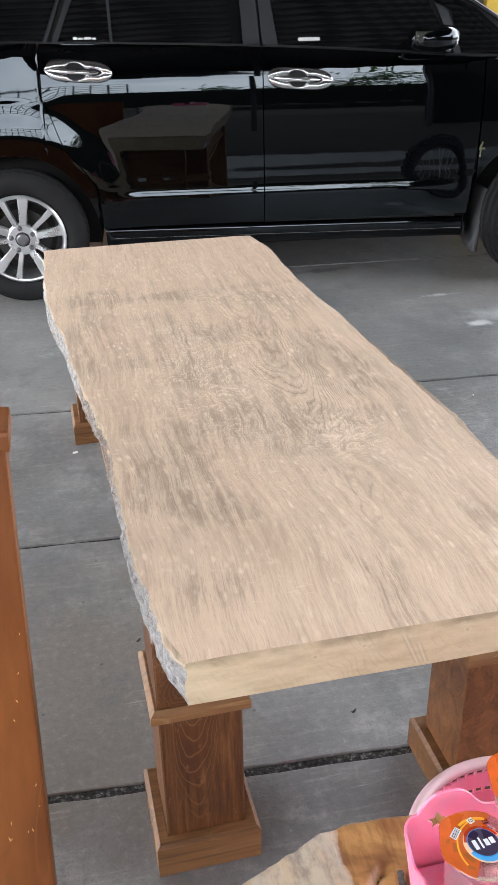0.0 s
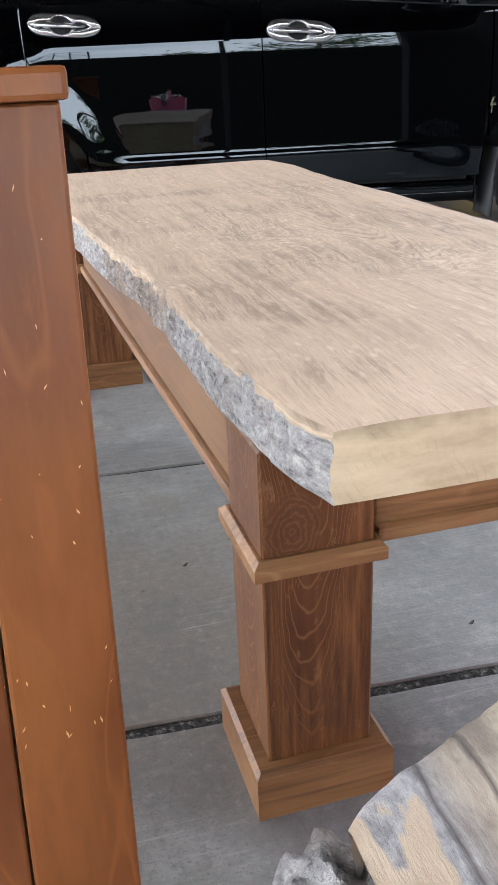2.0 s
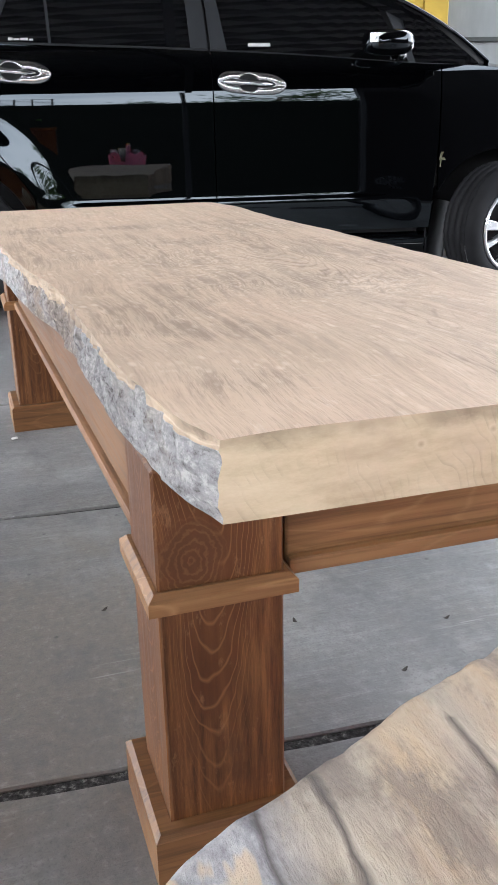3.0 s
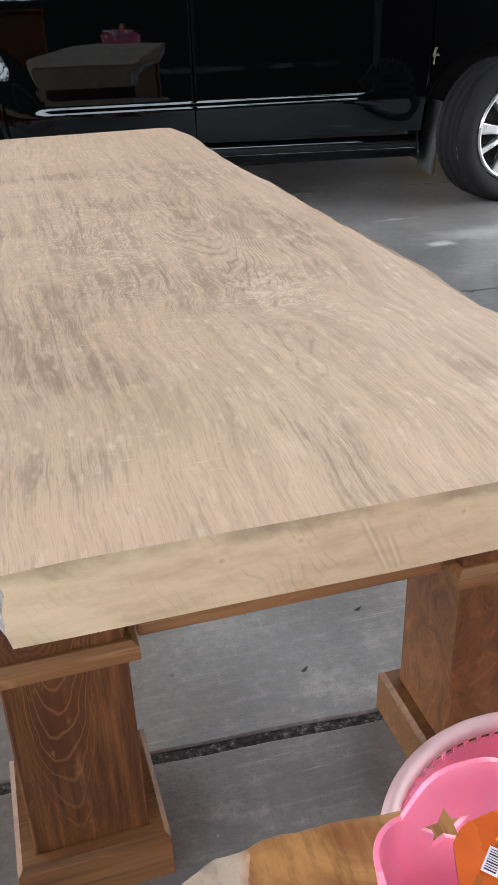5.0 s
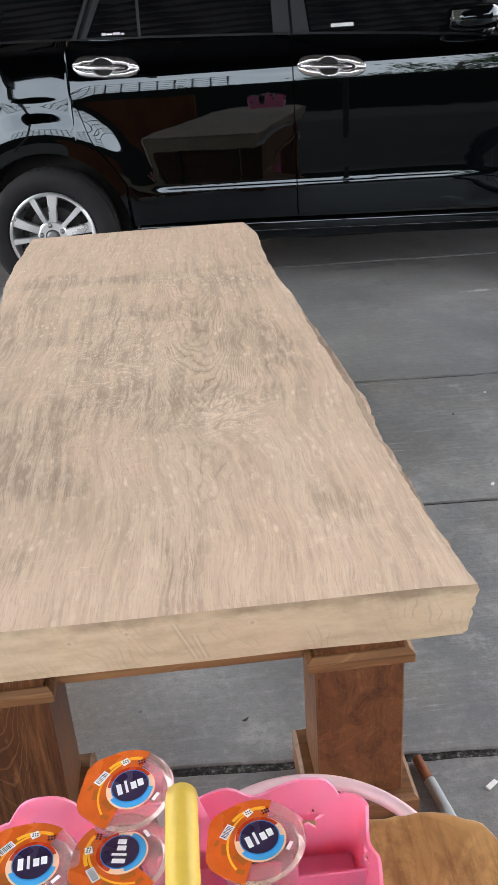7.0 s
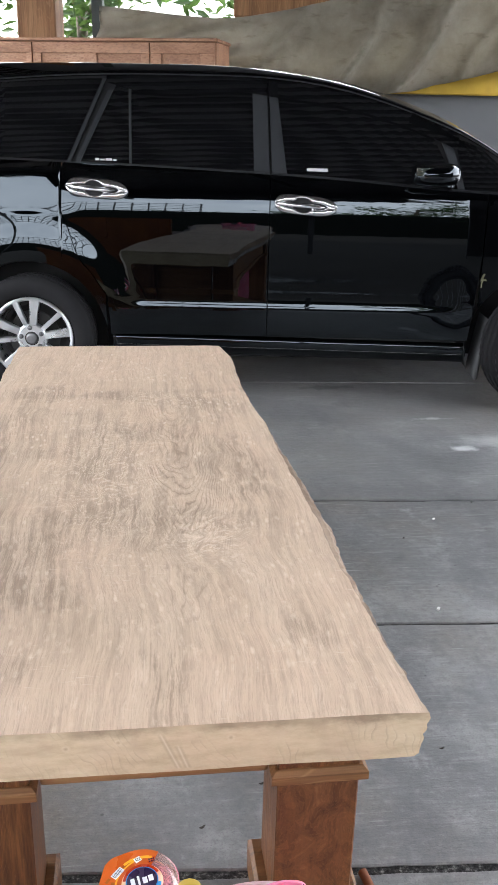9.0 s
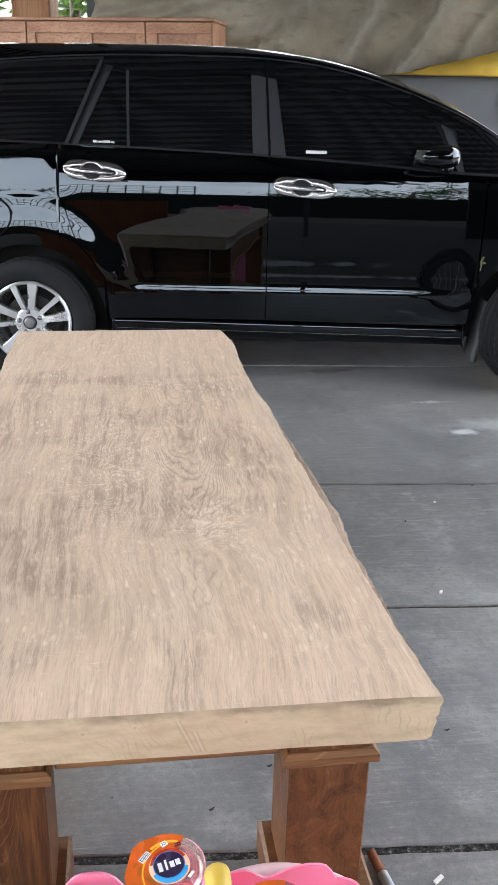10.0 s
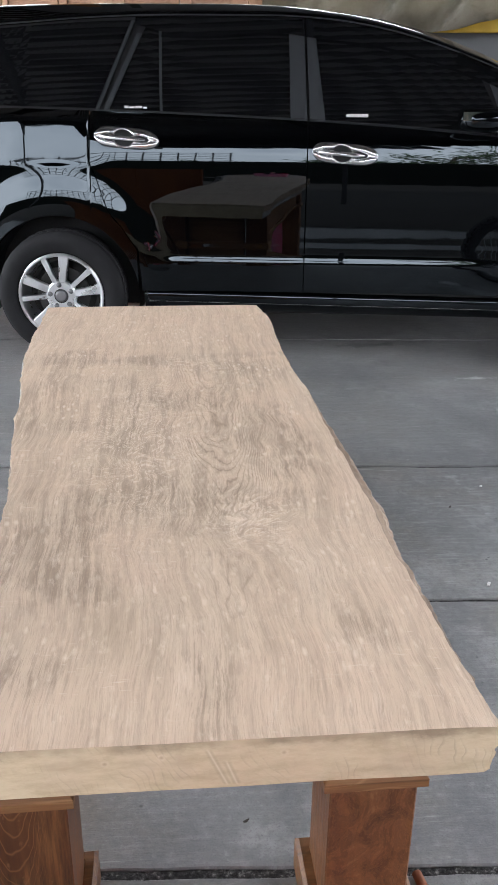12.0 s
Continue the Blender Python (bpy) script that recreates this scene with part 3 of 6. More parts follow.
ground = part("ground", box(-200, 200, -200, 200, -0.30, -0.10), EARTH)
tagged(ground, "bare dark earth yard round the shed", "ground", kind="structure")

_j = Mat("joint_grit", 0.95, spec=0.1)
_j.color(_j.ramp(_j.noise(_j.co, 90, 6, 0.7), (0.40, (0.016, 0.015, 0.015)), (0.55, (0.05, 0.048, 0.046)), (0.68, (0.22, 0.215, 0.20)))).bump(_j.noise(_j.co, 160, 3), 0.8, 0.004)
JOINT = _j.m
floor = empty("floor", "grey worn concrete shed floor cast in bays", "floor", kind="structure")
part("sub_base", box(-6.5, 9, -1.2, 9.0, -0.09, -0.0055), JOINT, floor)


def wide(y):
    """The joint under the table has crumbled wider."""
    return 0.005 if abs(y - 0.322) < 0.01 else 0.0


def floor_bay(x0, x1, y0, y1):
    """One cast bay with a slightly ragged edge along its joints."""
    bm = bmesh.new()
    nx = max(2, int((x1 - x0) / 0.05))
    gap = 0.006
    near, far = [], []
    for i in range(nx + 1):
        x = x0 + gap + (x1 - x0 - 2 * gap) * i / nx
        near.append((x, y0 + gap + wide(y0) + 0.004 * nz(x * 9, y0 * 3) + 0.004 * nz(x * 41, y0)))
        far.append((x, y1 - gap - wide(y1) + 0.004 * nz(x * 9, y1 * 3 + 9) + 0.003 * nz(x * 31, y1 + 5)))
    rows = []
    for e, z in ((0.0, -0.02), (0.0, -0.003), (0.003, 0.0)):
        rows.append([(*rot2(p[0], p[1] + e, FLOOR_TURN), z) for p in near])
    for e, z in ((0.003, 0.0), (0.0, -0.003), (0.0, -0.02)):
        rows.append([(*rot2(p[0], p[1] - e, FLOOR_TURN), z) for p in far])
    add_grid(bm, rows)
    return bm


BAY_Y = [-1.0, 0.322, 1.245, 2.165, 3.86, 5.0, 6.2, 8.0]
for j in range(len(BAY_Y) - 1):
    cut = [-6.0, -1.35, 3.2, 8.6]
    for i in range(3):
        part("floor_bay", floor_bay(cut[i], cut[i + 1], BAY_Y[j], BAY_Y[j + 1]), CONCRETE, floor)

# back wall, turned like the shed's rear side
WALL = pose(1.0, 6.5, 0, 0, 0, -10)
GREY_WALL = plain("grey_rendered_wall", (0.13, 0.134, 0.138), 0.85, vary=0.18, scale=2.5, bump=0.15)
YELLOW = plain("yellow_paint", (0.50, 0.33, 0.03), 0.55, vary=0.3, scale=6)


def wall_box(name, x0, x1, y0, y1, z0, z1, mat, bevel=0.0, parent=None, label=""):
    bm = box(x0, x1, y0, y1, z0, z1, bevel)
    bmesh.ops.transform(bm, matrix=WALL, verts=bm.verts)
    return part(name, bm, mat, parent, label)


w = empty("wall_north", "grey rendered low wall under a yellow beam", "wall", kind="structure")
wall_box("wall_panel", -4.5, 2.4, 0.05, 0.2, -0.05, 1.66, GREY_WALL, parent=w)
wall_box("wall_panel_low", 2.6, 6.5, 0.05, 0.2, -0.05, 0.75, GREY_WALL, parent=w)
wall_box("wall_head", -4.6, 2.4, 0.07, 0.2, 2.62, 3.95, GREY_WALL, parent=w)
wall_box("beam", 0.9, 2.4, -0.02, 0.22, 1.66, 1.86, YELLOW, 0.008, w, "yellow painted beam")
wall_box("post", 2.40, 2.60, -0.03, 0.22, -0.05, 3.2, YELLOW, 0.008, w, "yellow painted post")

CORRU = plain("corrugated_sheet", (0.52, 0.49, 0.45), 0.6, 0.0, 0.25, 5)
ROOF_SHADE = plain("roof_shade_strip", (0.010, 0.009, 0.008), 0.8, vary=0.3, spec=0.1)
bm = bmesh.new()
ys = np.linspace(-4.0, 9.0, 1301)
rows = []
for lift in (0.0, 0.012):
    for x in (-3.8, 4.05) if not lift else (4.05, -3.8):
        rows.append([(x, y, 3.35 + 0.08 * (y + 0.3) + 0.026 * math.sin(y * 2 * math.pi / 0.10) + lift) for y in ys])
add_grid(bm, rows, close_v=True)
# near-black strips added as the shadow lines between the corrugations
for i in range(127):
    y = -3.95 + 0.1 * i
    add_box(bm, -3.75, 4.0, y, y + 0.034, 3.286 + 0.08 * (y + 0.3), 3.318 + 0.08 * (y + 0.3), mat=1)
tagged(part("ceiling", bm, [CORRU, ROOF_SHADE]), "grey corrugated metal shed roof with dark strips as shadow lines", "roof", kind="structure")
BEAM = plain("dark_steel_beam", (0.03, 0.03, 0.032), 0.6)
for x in (-3.6, -1.6, 1.0, 3.8):
    bm = bmesh.new()
    rows = [[(x + dx, y, 3.35 + 0.08 * (y + 0.3) + dz) for dx, dz in ((-0.04, -0.03), (0.04, -0.03), (0.04, -0.17), (-0.04, -0.17))] for y in (-3.98, 7.4)]
    vs = add_grid(bm, rows, close_u=True)
    bm.faces.new(vs[0][::-1])
    bm.faces.new(vs[1])
    tagged(part("beam", bm, BEAM), "dark steel roof beam", "beam", kind="structure")
for x in (-3.6, 0.92, 3.2):
    tagged(part("post", box(x - 0.035, x + 0.035, -3.92, -3.85, -0.12, 2.885, 0.004), BEAM), "dark steel post at the open side of the shed", "post", kind="structure")


# ---- live-edge slab table ----
left_edge = curve([-0.01, 0.05, 0.14, 0.27, 0.35, 0.47, 0.67, 0.80, 0.94, 1.13, 1.33, 1.50, 1.83, 2.0, 2.25],
                  [0.0, -0.018, -0.032, -0.046, -0.047, -0.051, -0.055, -0.060, -0.083, -0.105, -0.118, -0.142, -0.166, -0.163, -0.162])
right_edge = curve([-0.01, 0.12, 0.28, 0.46, 0.68, 0.9, 1.2, 1.47, 1.73, 2.08, 2.25],
                   [0.729, 0.717, 0.714, 0.707, 0.703, 0.690, 0.662, 0.640, 0.630, 0.628, 0.603])
TOP, UNDER = 0.609, 0.528


def slab_mesh():
    """The slab as rings along its length: flat top, worn flanks of torn bark, plain underside."""
    bm = bmesh.new()
    n, k, fl = 300, 14, 14
    rows = []
    for i in range(n + 1):
        s = i / n
        y = -0.008 + 2.262 * s
        xl, xr = left_edge(y), right_edge(y)
        xl += 0.004 * nz(y * 7, 2) + 0.0022 * nz(y * 26, 5) + 0.0006 * nz(y * 70, 3)
        xr += 0.004 * nz(y * 7, 8) + 0.0028 * nz(y * 26, 9) + 0.0014 * nz(y * 70, 1)
        xl += 0.004
        xr += 0.005 + 0.016 * max(0.0, 1 - ((y - 0.85) / 0.75) ** 2)
        shoulder = 0.032 * max(0.0, 1 - ((y - 0.72) / 0.62) ** 2) + 0.003
        xr_top = xr - shoulder + 0.004 * nz(y * 11, 40)
        belly_l = 0.008 + 0.006 * nz(y * 4, 20)
        belly_r = 0.016 + 0.008 * nz(y * 4, 30)
        inner = 1.0 if 0.004 < s < 0.996 else 0.0
        yy = y + 0.003 * nz(y * 3) * inner
        gouge = max(0.0, 1 - ((y - 0.75) / 0.45) ** 2)      # torn stretch along the left flank
        ring = []
        for j in range(k + 1):                      # top, left to right
            f = j / k
            ring.append((xl + (xr_top - xl) * f, yy, TOP + 0.0012 * nz(f * 4, y * 3) - 0.002 * (abs(f - 0.5) > 0.499)))
        for j in range(1, fl):                      # right flank, going down
            f = j / fl
            g = min(1.0, f / 0.42)
            bx = xr_top + (xr - xr_top) * g ** 0.6 - belly_r * math.sin(f * math.pi * 0.55) * f + 0.006 * nz(y * 16, f * 3, 4) + 0.004 * nz(y * 45, f * 7, 6) + 0.002 * nz(y * 110, f * 15, 6)
            ring.append((bx, yy, TOP + (UNDER - TOP) * f))
        for j in range(k + 1):                      # underside, right to left
            f = j / k
            a, b = xr - belly_r - 0.004, xl + 0.002 - belly_l * 0.3
            ring.append((a + (b - a) * f, yy, UNDER + 0.0015 * nz(f * 5, y * 4, 9)))
        for j in range(1, fl):                      # left flank, going up
            f = j / fl
            bulge = -belly_l * math.sin(f * math.pi) * 0.4
            bx = xl + bulge - belly_l * 0.3 * (1 - f) + 0.007 * nz(y * 14, f * 3, 14) + 0.005 * nz(y * 40, f * 6, 16)
            rag = abs(nz(y * 50, f * 6, 18)) * 0.005 + 0.0025 * nz(y * 120, f * 18, 19) + gouge * 0.014 * max(0.0, nz(y * 22, f * 4, 25))
            ring.append((bx + inner * (rag - 0.002) * math.sin(f * math.pi) ** 0.5, yy, UNDER + (TOP - UNDER) * f))
        rows.append(ring)
    vs = add_grid(bm, rows, close_u=True)
    ring = len(rows[0])
    bm.verts.index_update()
    left0 = 2 * k + 1 + fl                      # first row of the left flank
    for f in bm.faces:
        js = [v.index % ring for v in f.verts]
        lo, hi = min(js), max(js)
        y = f.verts[0].co.y
        if hi - lo > 2 or lo >= left0:          # left flank: bare wood down to a ragged line, bark below it
            depth = 0 if hi - lo > 2 else ring - hi
            reach = 1.3 + 1.3 * nz(y * 15, 50) + 0.8 * nz(y * 55, 51) + 1.8 * max(0.0, 1 - ((y - 0.85) / 0.4) ** 2)
            f.material_index = 4 if depth < reach else 2
        elif hi <= k:
            f.material_index = 0
        elif hi <= k + fl:
            f.material_index = 3 if lo < k + 0.55 * fl else 2
        elif hi <= 2 * k + fl:
            f.material_index = 0
        else:
            f.material_index = 2
    for row, flip in ((vs[0], False), (vs[-1], True)):
        f = bm.faces.new(row[::-1] if not flip else row)
        f.material_index = 1
    bmesh.ops.recalc_face_normals(bm, faces=bm.faces)
    return bm


PALE_EDGE = teak_mat("pale_torn_edge", (0.27, 0.205, 0.145), (0.40, 0.310, 0.220), (0.52, 0.415, 0.305), "y", 0.75, 0.5)
WORN_EDGE = teak_mat("worn_brown_edge", (0.12, 0.080, 0.052), (0.225, 0.155, 0.105), (0.35, 0.260, 0.185), "y", 0.7)
table = empty("slab_table", "raw pale live-edge slab table on square teak legs", "table")
top = part("tabletop", slab_mesh(), [SLAB_TOP, SLAB_END, BARK, WORN_EDGE, PALE_EDGE], table, "thick sanded live-edge slab with grey bark edges")

BASE_TURN = 1.0
FRAME_O = (-0.032, 0.139)
BASE_SKEW = Matrix(((1, -0.040, 0, FRAME_O[0]), (0.006, 1, 0, FRAME_O[1]), (0, 0, 1, 0), (0, 0, 0, 1)))   # the base stands a little out of square


def base_m(x, y):
    """A pose in the base frame, whose corner is the front left leg."""
    p = BASE_SKEW @ Vector((x, y, 0))
    return pose(p.x, p.y, 0, 0, 0, BASE_TURN)


LEG = 0.145


def mitred_ring(bm, half, out, z0, z1, chamfer):
    """Four mitred mouldings round a square post."""
    prof = [(half + 0.0005, z0), (half + out, z0), (half + out, z1 - chamfer), (half + out - chamfer, z1), (half + 0.0005, z1)]
    rows = [[(sx * r, sy * r, z) for sx, sy in ((-1, -1), (1, -1), (1, 1), (-1, 1))] for r, z in prof]
    add_grid(bm, rows, close_u=True, close_v=True)
    bmesh.ops.recalc_face_normals(bm, faces=bm.faces)
    return bm


def table_leg(x, y):
    m = base_m(x + LEG / 2, y + LEG / 2)
    bm = bmesh.new()
    h = LEG / 2
    add_box(bm, -h, h, -h, h, 0.001, UNDER - 0.0005, 0.003, 1)
    leg = part("leg", bm, LEG_WOOD if y else (LEG_BURR if x else LEG_KNOT), table)
    leg.matrix_basis = m
    part("cap_moulding", mitred_ring(bmesh.new(), h, 0.013, 0.364, 0.388, 0.008), TEAK_X, leg, "mitred lighter teak moulding")
    part("plinth", mitred_ring(bmesh.new(), h, 0.024, 0.0, 0.076, 0.007), PLINTH, leg, "mitred teak plinth at the foot")
    return leg


SPAN_X, SPAN_Y = 0.565, 1.765
for x in (0.0, SPAN_X):
    for y in (0.0, SPAN_Y):
        table_leg(x, y)


def apron(x0, x1, y0, y1, mat, axis):
    m = BASE_SKEW
    bm = box(x0, x1, y0, y1, 0.372, UNDER - 0.001, 0.002)
    bmesh.ops.transform(bm, matrix=m, verts=bm.verts)
    a = part("apron", bm, APRON_SHADED if axis == "y" else mat, table)
    g = 0.012
    if axis == "x":
        bm = box(x0, x1, y0 - g, y1 + g, 0.366, 0.388, 0.006, 2)
    else:
        bm = box(x0 - g, x1 + g, y0, y1, 0.366, 0.388, 0.006, 2)
    bmesh.ops.transform(bm, matrix=m, verts=bm.verts)
    part("bead", bm, mat, a, "rounded lighter bead under the apron")


for y in (0.034, SPAN_Y + 0.08):
    apron(LEG + 0.014, SPAN_X - 0.014, y, y + 0.03, TEAK_X, "x")
for x in (0.026, SPAN_X + LEG - 0.056):
    apron(x, x + 0.03, LEG + 0.014, SPAN_Y - 0.014, TEAK_Y, "y")


# ---- black people carrier ----
# car coordinates: u forward from the rear axle, v outward from the hub plane, z up
CAR_O, CAR_F, CAR_N = Vector((-0.293, 3.596, 0)), Vector((0.99376, -0.11159, 0)), Vector((-0.11159, -0.99376, 0))
CAR_M = Matrix(((CAR_F.x, CAR_N.x, 0, CAR_O.x), (CAR_F.y, CAR_N.y, 0, CAR_O.y), (0, 0, 1, 0), (0, 0, 0, 1)))
MID = -0.95                       # the car's centre line
RADIUS, WHEELBASE = 0.318, 2.751


def c2w(u, v, z):
    return CAR_O + CAR_F * u + CAR_N * v + Vector((0, 0, z))


section = curve([0.20, 0.28, 0.36, 0.42, 0.460, 0.478, 0.488, 0.496, 0.506, 0.514, 0.53, 0.60, 0.70, 0.80, 0.90, 0.95, 0.985, 1.02, 1.06, 1.10, 1.125, 1.16, 1.19],
                [-0.130, -0.104, -0.088, -0.080, -0.0755, -0.0735, -0.0738, -0.0752, -0.0785, -0.0808, -0.0822, -0.0850, -0.0866, -0.0876, -0.0890, -0.0902, -0.0932, -0.0975, -0.1040, -0.1120, -0.1215, -0.1480, -0.190])
belt = curve([-1.0, 0.19, 0.53, 1.2, 1.65, 2.27, 2.7, 3.1, 3.5, 3.75], [1.225, 1.213, 1.203, 1.178, 1.155, 1.112, 1.09, 1.03, 0.93, 0.80])


def plan(u):
    """How far the side draws in towards nose and tail."""
    a = max(0.0, u - 2.3)
    b = max(0.0, -0.15 - u)
    return -0.055 * a * a - 0.02 * a - 0.10 * b * b - 0.02 * b


def flare(u, z):
    s = 0.0
    for c, swell in ((0.0, 0.025), (WHEELBASE, 0.0)):
        r = math.hypot(u - c, (z - 0.305) * 0.98)
        t = min(1.0, max(0.0, (0.66 - r) / 0.21))
        s += swell * t * t * (3 - 2 * t)
    return s * max(0.0, min(1.0, (z - 0.22) / 0.25))


def side(u, z):
    crease = section(z)
    if u > 2.0 or u < 0.64:        # the sill crease fades out by the wheels
        f = min(1.0, max(0.0, (u - 2.0) / 0.34, (0.64 - u) / 0.14))
        f = f * f * (3 - 2 * f)
        d = 0.53 - z
        soft = -0.0826 + 0.06 * d - 0.40 * d * d if z < 0.53 else crease
        crease = crease * (1 - f) + f * soft
    if u < 0.32 and z > 0.95:      # the quarter panel rounds off more slowly than the doors
        g = min(1.0, (0.32 - u) / 0.2)
        g = g * g * (3 - 2 * g)
        q = -0.0902 - 0.148 * (z - 0.95) - 1.3 * max(0.0, z - 1.17)
        crease = crease * (1 - g) + g * q
    return crease + plan(u) + flare(u, z)


def glass_v(u, z):
    return -0.190 - (z - belt(u)) * 0.40 - 0.10 * max(0, z - belt(u)) ** 2 + plan(u) * 0.8


def arch(u):
    z = 0.235
    for c in (0.0, WHEELBASE):
        r = 0.412
        if abs(u - c) < r:
            z = max(z, 0.305 + math.sqrt(r * r - (u - c) ** 2))
    return z


rear_gap = curve([0.17, 0.181, 0.207, 0.25, 0.335, 0.41], [1.0, 0.965, 0.905, 0.777, 0.655, 0.545])


def rear_gap_u(z):
    if z >= 0.965:
        return 0.180 + 0.009 * (z - 0.965) / 0.25
    us = np.linspace(0.181, 0.41, 40)
    zs = [rear_gap(u) for u in us]
    return float(np.interp(-z, [-q for q in zs], us)) if z > 0.545 else 0.41 + 0.012 * min(1, (0.545 - z) / 0.15)


def thick(bm, depth=0.02):
    """Folds the rim of a panel inwards, so that gaps show depth."""
    es = [e for e in bm.edges if e.is_boundary]
    for e in es:
        e.smooth = False
    r = bmesh.ops.extrude_edge_only(bm, edges=es)
    vs = [x for x in r["geom"] if isinstance(x, bmesh.types.BMVert)]
    bmesh.ops.translate(bm, vec=-CAR_N * depth, verts=vs)
    return bm


car = empty("car", "glossy black people carrier parked on the shed floor", "car")
NG = 0.0028


def door_panel(lo, hi, zlow, n=60, k=70):
    rows = []
    for j in range(k + 1):
        row = []
        for i in range(n + 1):
            t = j / k
            u0, u1 = lo(0.7) + NG, hi(0.7) - NG
            ub = u0 + (u1 - u0) * i / n
            z = zlow + (belt(ub) - 0.004 - zlow) * t
            a, b = lo(z) + NG, hi(z) - NG
            u = a + (b - a) * i / n
            z = zlow + (belt(u) - 0.004 - zlow) * t
            row.append(c2w(u, side(u, z), z))
        rows.append(row)
    return grid(rows)


rear_door = part("rear_door", thick(door_panel(rear_gap_u, lambda z: 1.262, 0.335)), PAINT, car, smooth=True)
front_door = part("front_door", thick(door_panel(lambda z: 1.262, lambda z: 2.39 - 0.035 * max(0, 0.75 - z) / 0.45, 0.335)), PAINT, car, smooth=True)


def column_panel(us, ztop, zlow, k=46):
    rows = []
    for u in us:
        a, b = zlow(u), ztop(u)
        rows.append([c2w(u, side(u, a + (b - a) * j / k), a + (b - a) * j / k) for j in range(k + 1)])
    return grid(rows)


us = sorted(set(np.linspace(-0.98, 0.178, 70).tolist() + np.linspace(0.18, 0.405, 26).tolist()))
bm = column_panel(us, lambda u: belt(u) - 0.003 if u < 0.18 else max(arch(u) + 0.003, rear_gap(u) - 0.004), arch)
part("rear_quarter", thick(bm), PAINT, car, smooth=True)
us = np.linspace(2.395, 3.72, 90)
part("front_fender", thick(column_panel(us, lambda u: belt(u) - 0.003, arch)), PAINT, car, smooth=True)

# sill under the doors, with two fine bright lines
bm = bmesh.new()
rows = []
for u in np.linspace(0.43, 2.36, 40):
    e = -0.012 * (u - 0.6)
    rows.append([c2w(u, v, z + e) for v, z in ((-0.125, 0.333), (-0.114, 0.325), (-0.110, 0.30), (-0.113, 0.265), (-0.135, 0.225), (-0.22, 0.21))])
add_grid(bm, rows)
sill = part("sill", bm, PAINT, car, smooth=True)
for z, v in ((0.272, -0.1115),):
    part("sill_trim", tube([c2w(u, v, z - 0.012 * (u - 0.6)) for u in np.linspace(0.45, 2.34, 12)], 0.0016, 6), CHROME, sill, "thin bright sill line")

# shell behind the panels: far side, floor, nose and tail
bm = bmesh.new()
rows = []
for u in np.linspace(-0.98, 3.72, 60):
    zb = 0.25
    inset = 0.05
    ring = [(side(u, 0.5) - inset, max(zb, min(arch(u) + 0.03, 0.74))), (-0.20 - inset + plan(u), belt(u) - 0.01), (MID, belt(u) + 0.03 * (1 if u > 2.6 else 0.2))]
    ring += [(2 * MID - v, z) for v, z in ring[-2::-1]]
    rows.append([c2w(u, v, z) for v, z in ring])
add_grid(bm, rows)
bm.faces.new([bm.verts.new(c2w(-1.0, v, z)) for v, z in ((-0.3, 0.25), (-0.3, 1.22), (2 * MID + 0.3, 1.22), (2 * MID + 0.3, 0.25))])
part("inner_shell", bm, DARK_PLASTIC, car)
bm = bmesh.new()
add_box(bm, 0.44, 2.3, 2 * MID + 0.15, -0.16, 0.2, 0.34, 0.02, 1, CAR_M)
add_box(bm, -0.95, 3.6, 2 * MID + 0.5, -0.55, 0.22, 0.6, 0.02, 1, CAR_M)
part("underbody", bm, DARK_PLASTIC, car)

# bonnet
rows = []
for u in np.linspace(2.5, 3.72, 24):
    v0 = side(u, belt(u) - 0.004)
    ring = []
    for t in np.linspace(0, 1, 16):
        v = v0 + (2 * (MID - v0)) * t
        ring.append(c2w(u, v, belt(u) - 0.002 + 0.07 * math.sin(math.pi * t) ** 0.7))
    rows.append(ring)
part("bonnet", grid(rows), PAINT, car, smooth=True)

# roof and cant rail
drip = curve([-1.0, -0.5, -0.16, 0.13, 0.39, 0.86, 1.23, 1.47, 1.76, 2.06, 2.33, 2.55, 2.68],
             [1.50, 1.585, 1.612, 1.636, 1.649, 1.655, 1.650, 1.628, 1.570, 1.476, 1.365, 1.23, 1.12])
crown = curve([-1.0, -0.5, 0.13, 0.57, 0.91, 1.23, 1.47, 1.7, 1.88, 2.05, 2.23, 2.42, 2.55, 2.68], [1.60, 1.675, 1.705, 1.71, 1.71, 1.695, 1.67, 1.63, 1.585, 1.528, 1.452, 1.35, 1.262, 1.155])
rows = []
for u in np.linspace(-1.0, 2.68, 90):
    v0, z0, zc = glass_v(u, drip(u)), drip(u), crown(u)
    ring = [c2w(u, v0 - 0.012, z0 - 0.02), c2w(u, v0 + 0.006, z0 - 0.006), c2w(u, v0 + 0.007, z0 + 0.002), c2w(u, v0 - 0.006, z0 + 0.012), c2w(u, v0 - 0.022, z0 + 0.016)]
    for t in np.linspace(0, 1, 14)[1:]:
        v = v0 - 0.022 + (2 * (MID - v0) + 0.044) * t
        ring.append(c2w(u, v, z0 + 0.016 + (zc - z0 - 0.016) * min(1.0, math.sin(math.pi * t) * 3.2) ** 0.7))
    rows.append(ring)
part("roof", grid(rows), PAINT, car, smooth=True)

# greenhouse side: a dark gloss skin with panes laid into it
rows = []
for u in np.linspace(-1.0, 2.66, 110):
    a, b = belt(u) - 0.006, max(belt(u) + 0.004, drip(u) - 0.004)
    rows.append([c2w(u, glass_v(u, a + (b - a) * t) - 0.008, a + (b - a) * t) for t in np.linspace(0, 1, 12)])
part("cabin_side", grid(rows), DARK_PLASTIC, car, smooth=True)


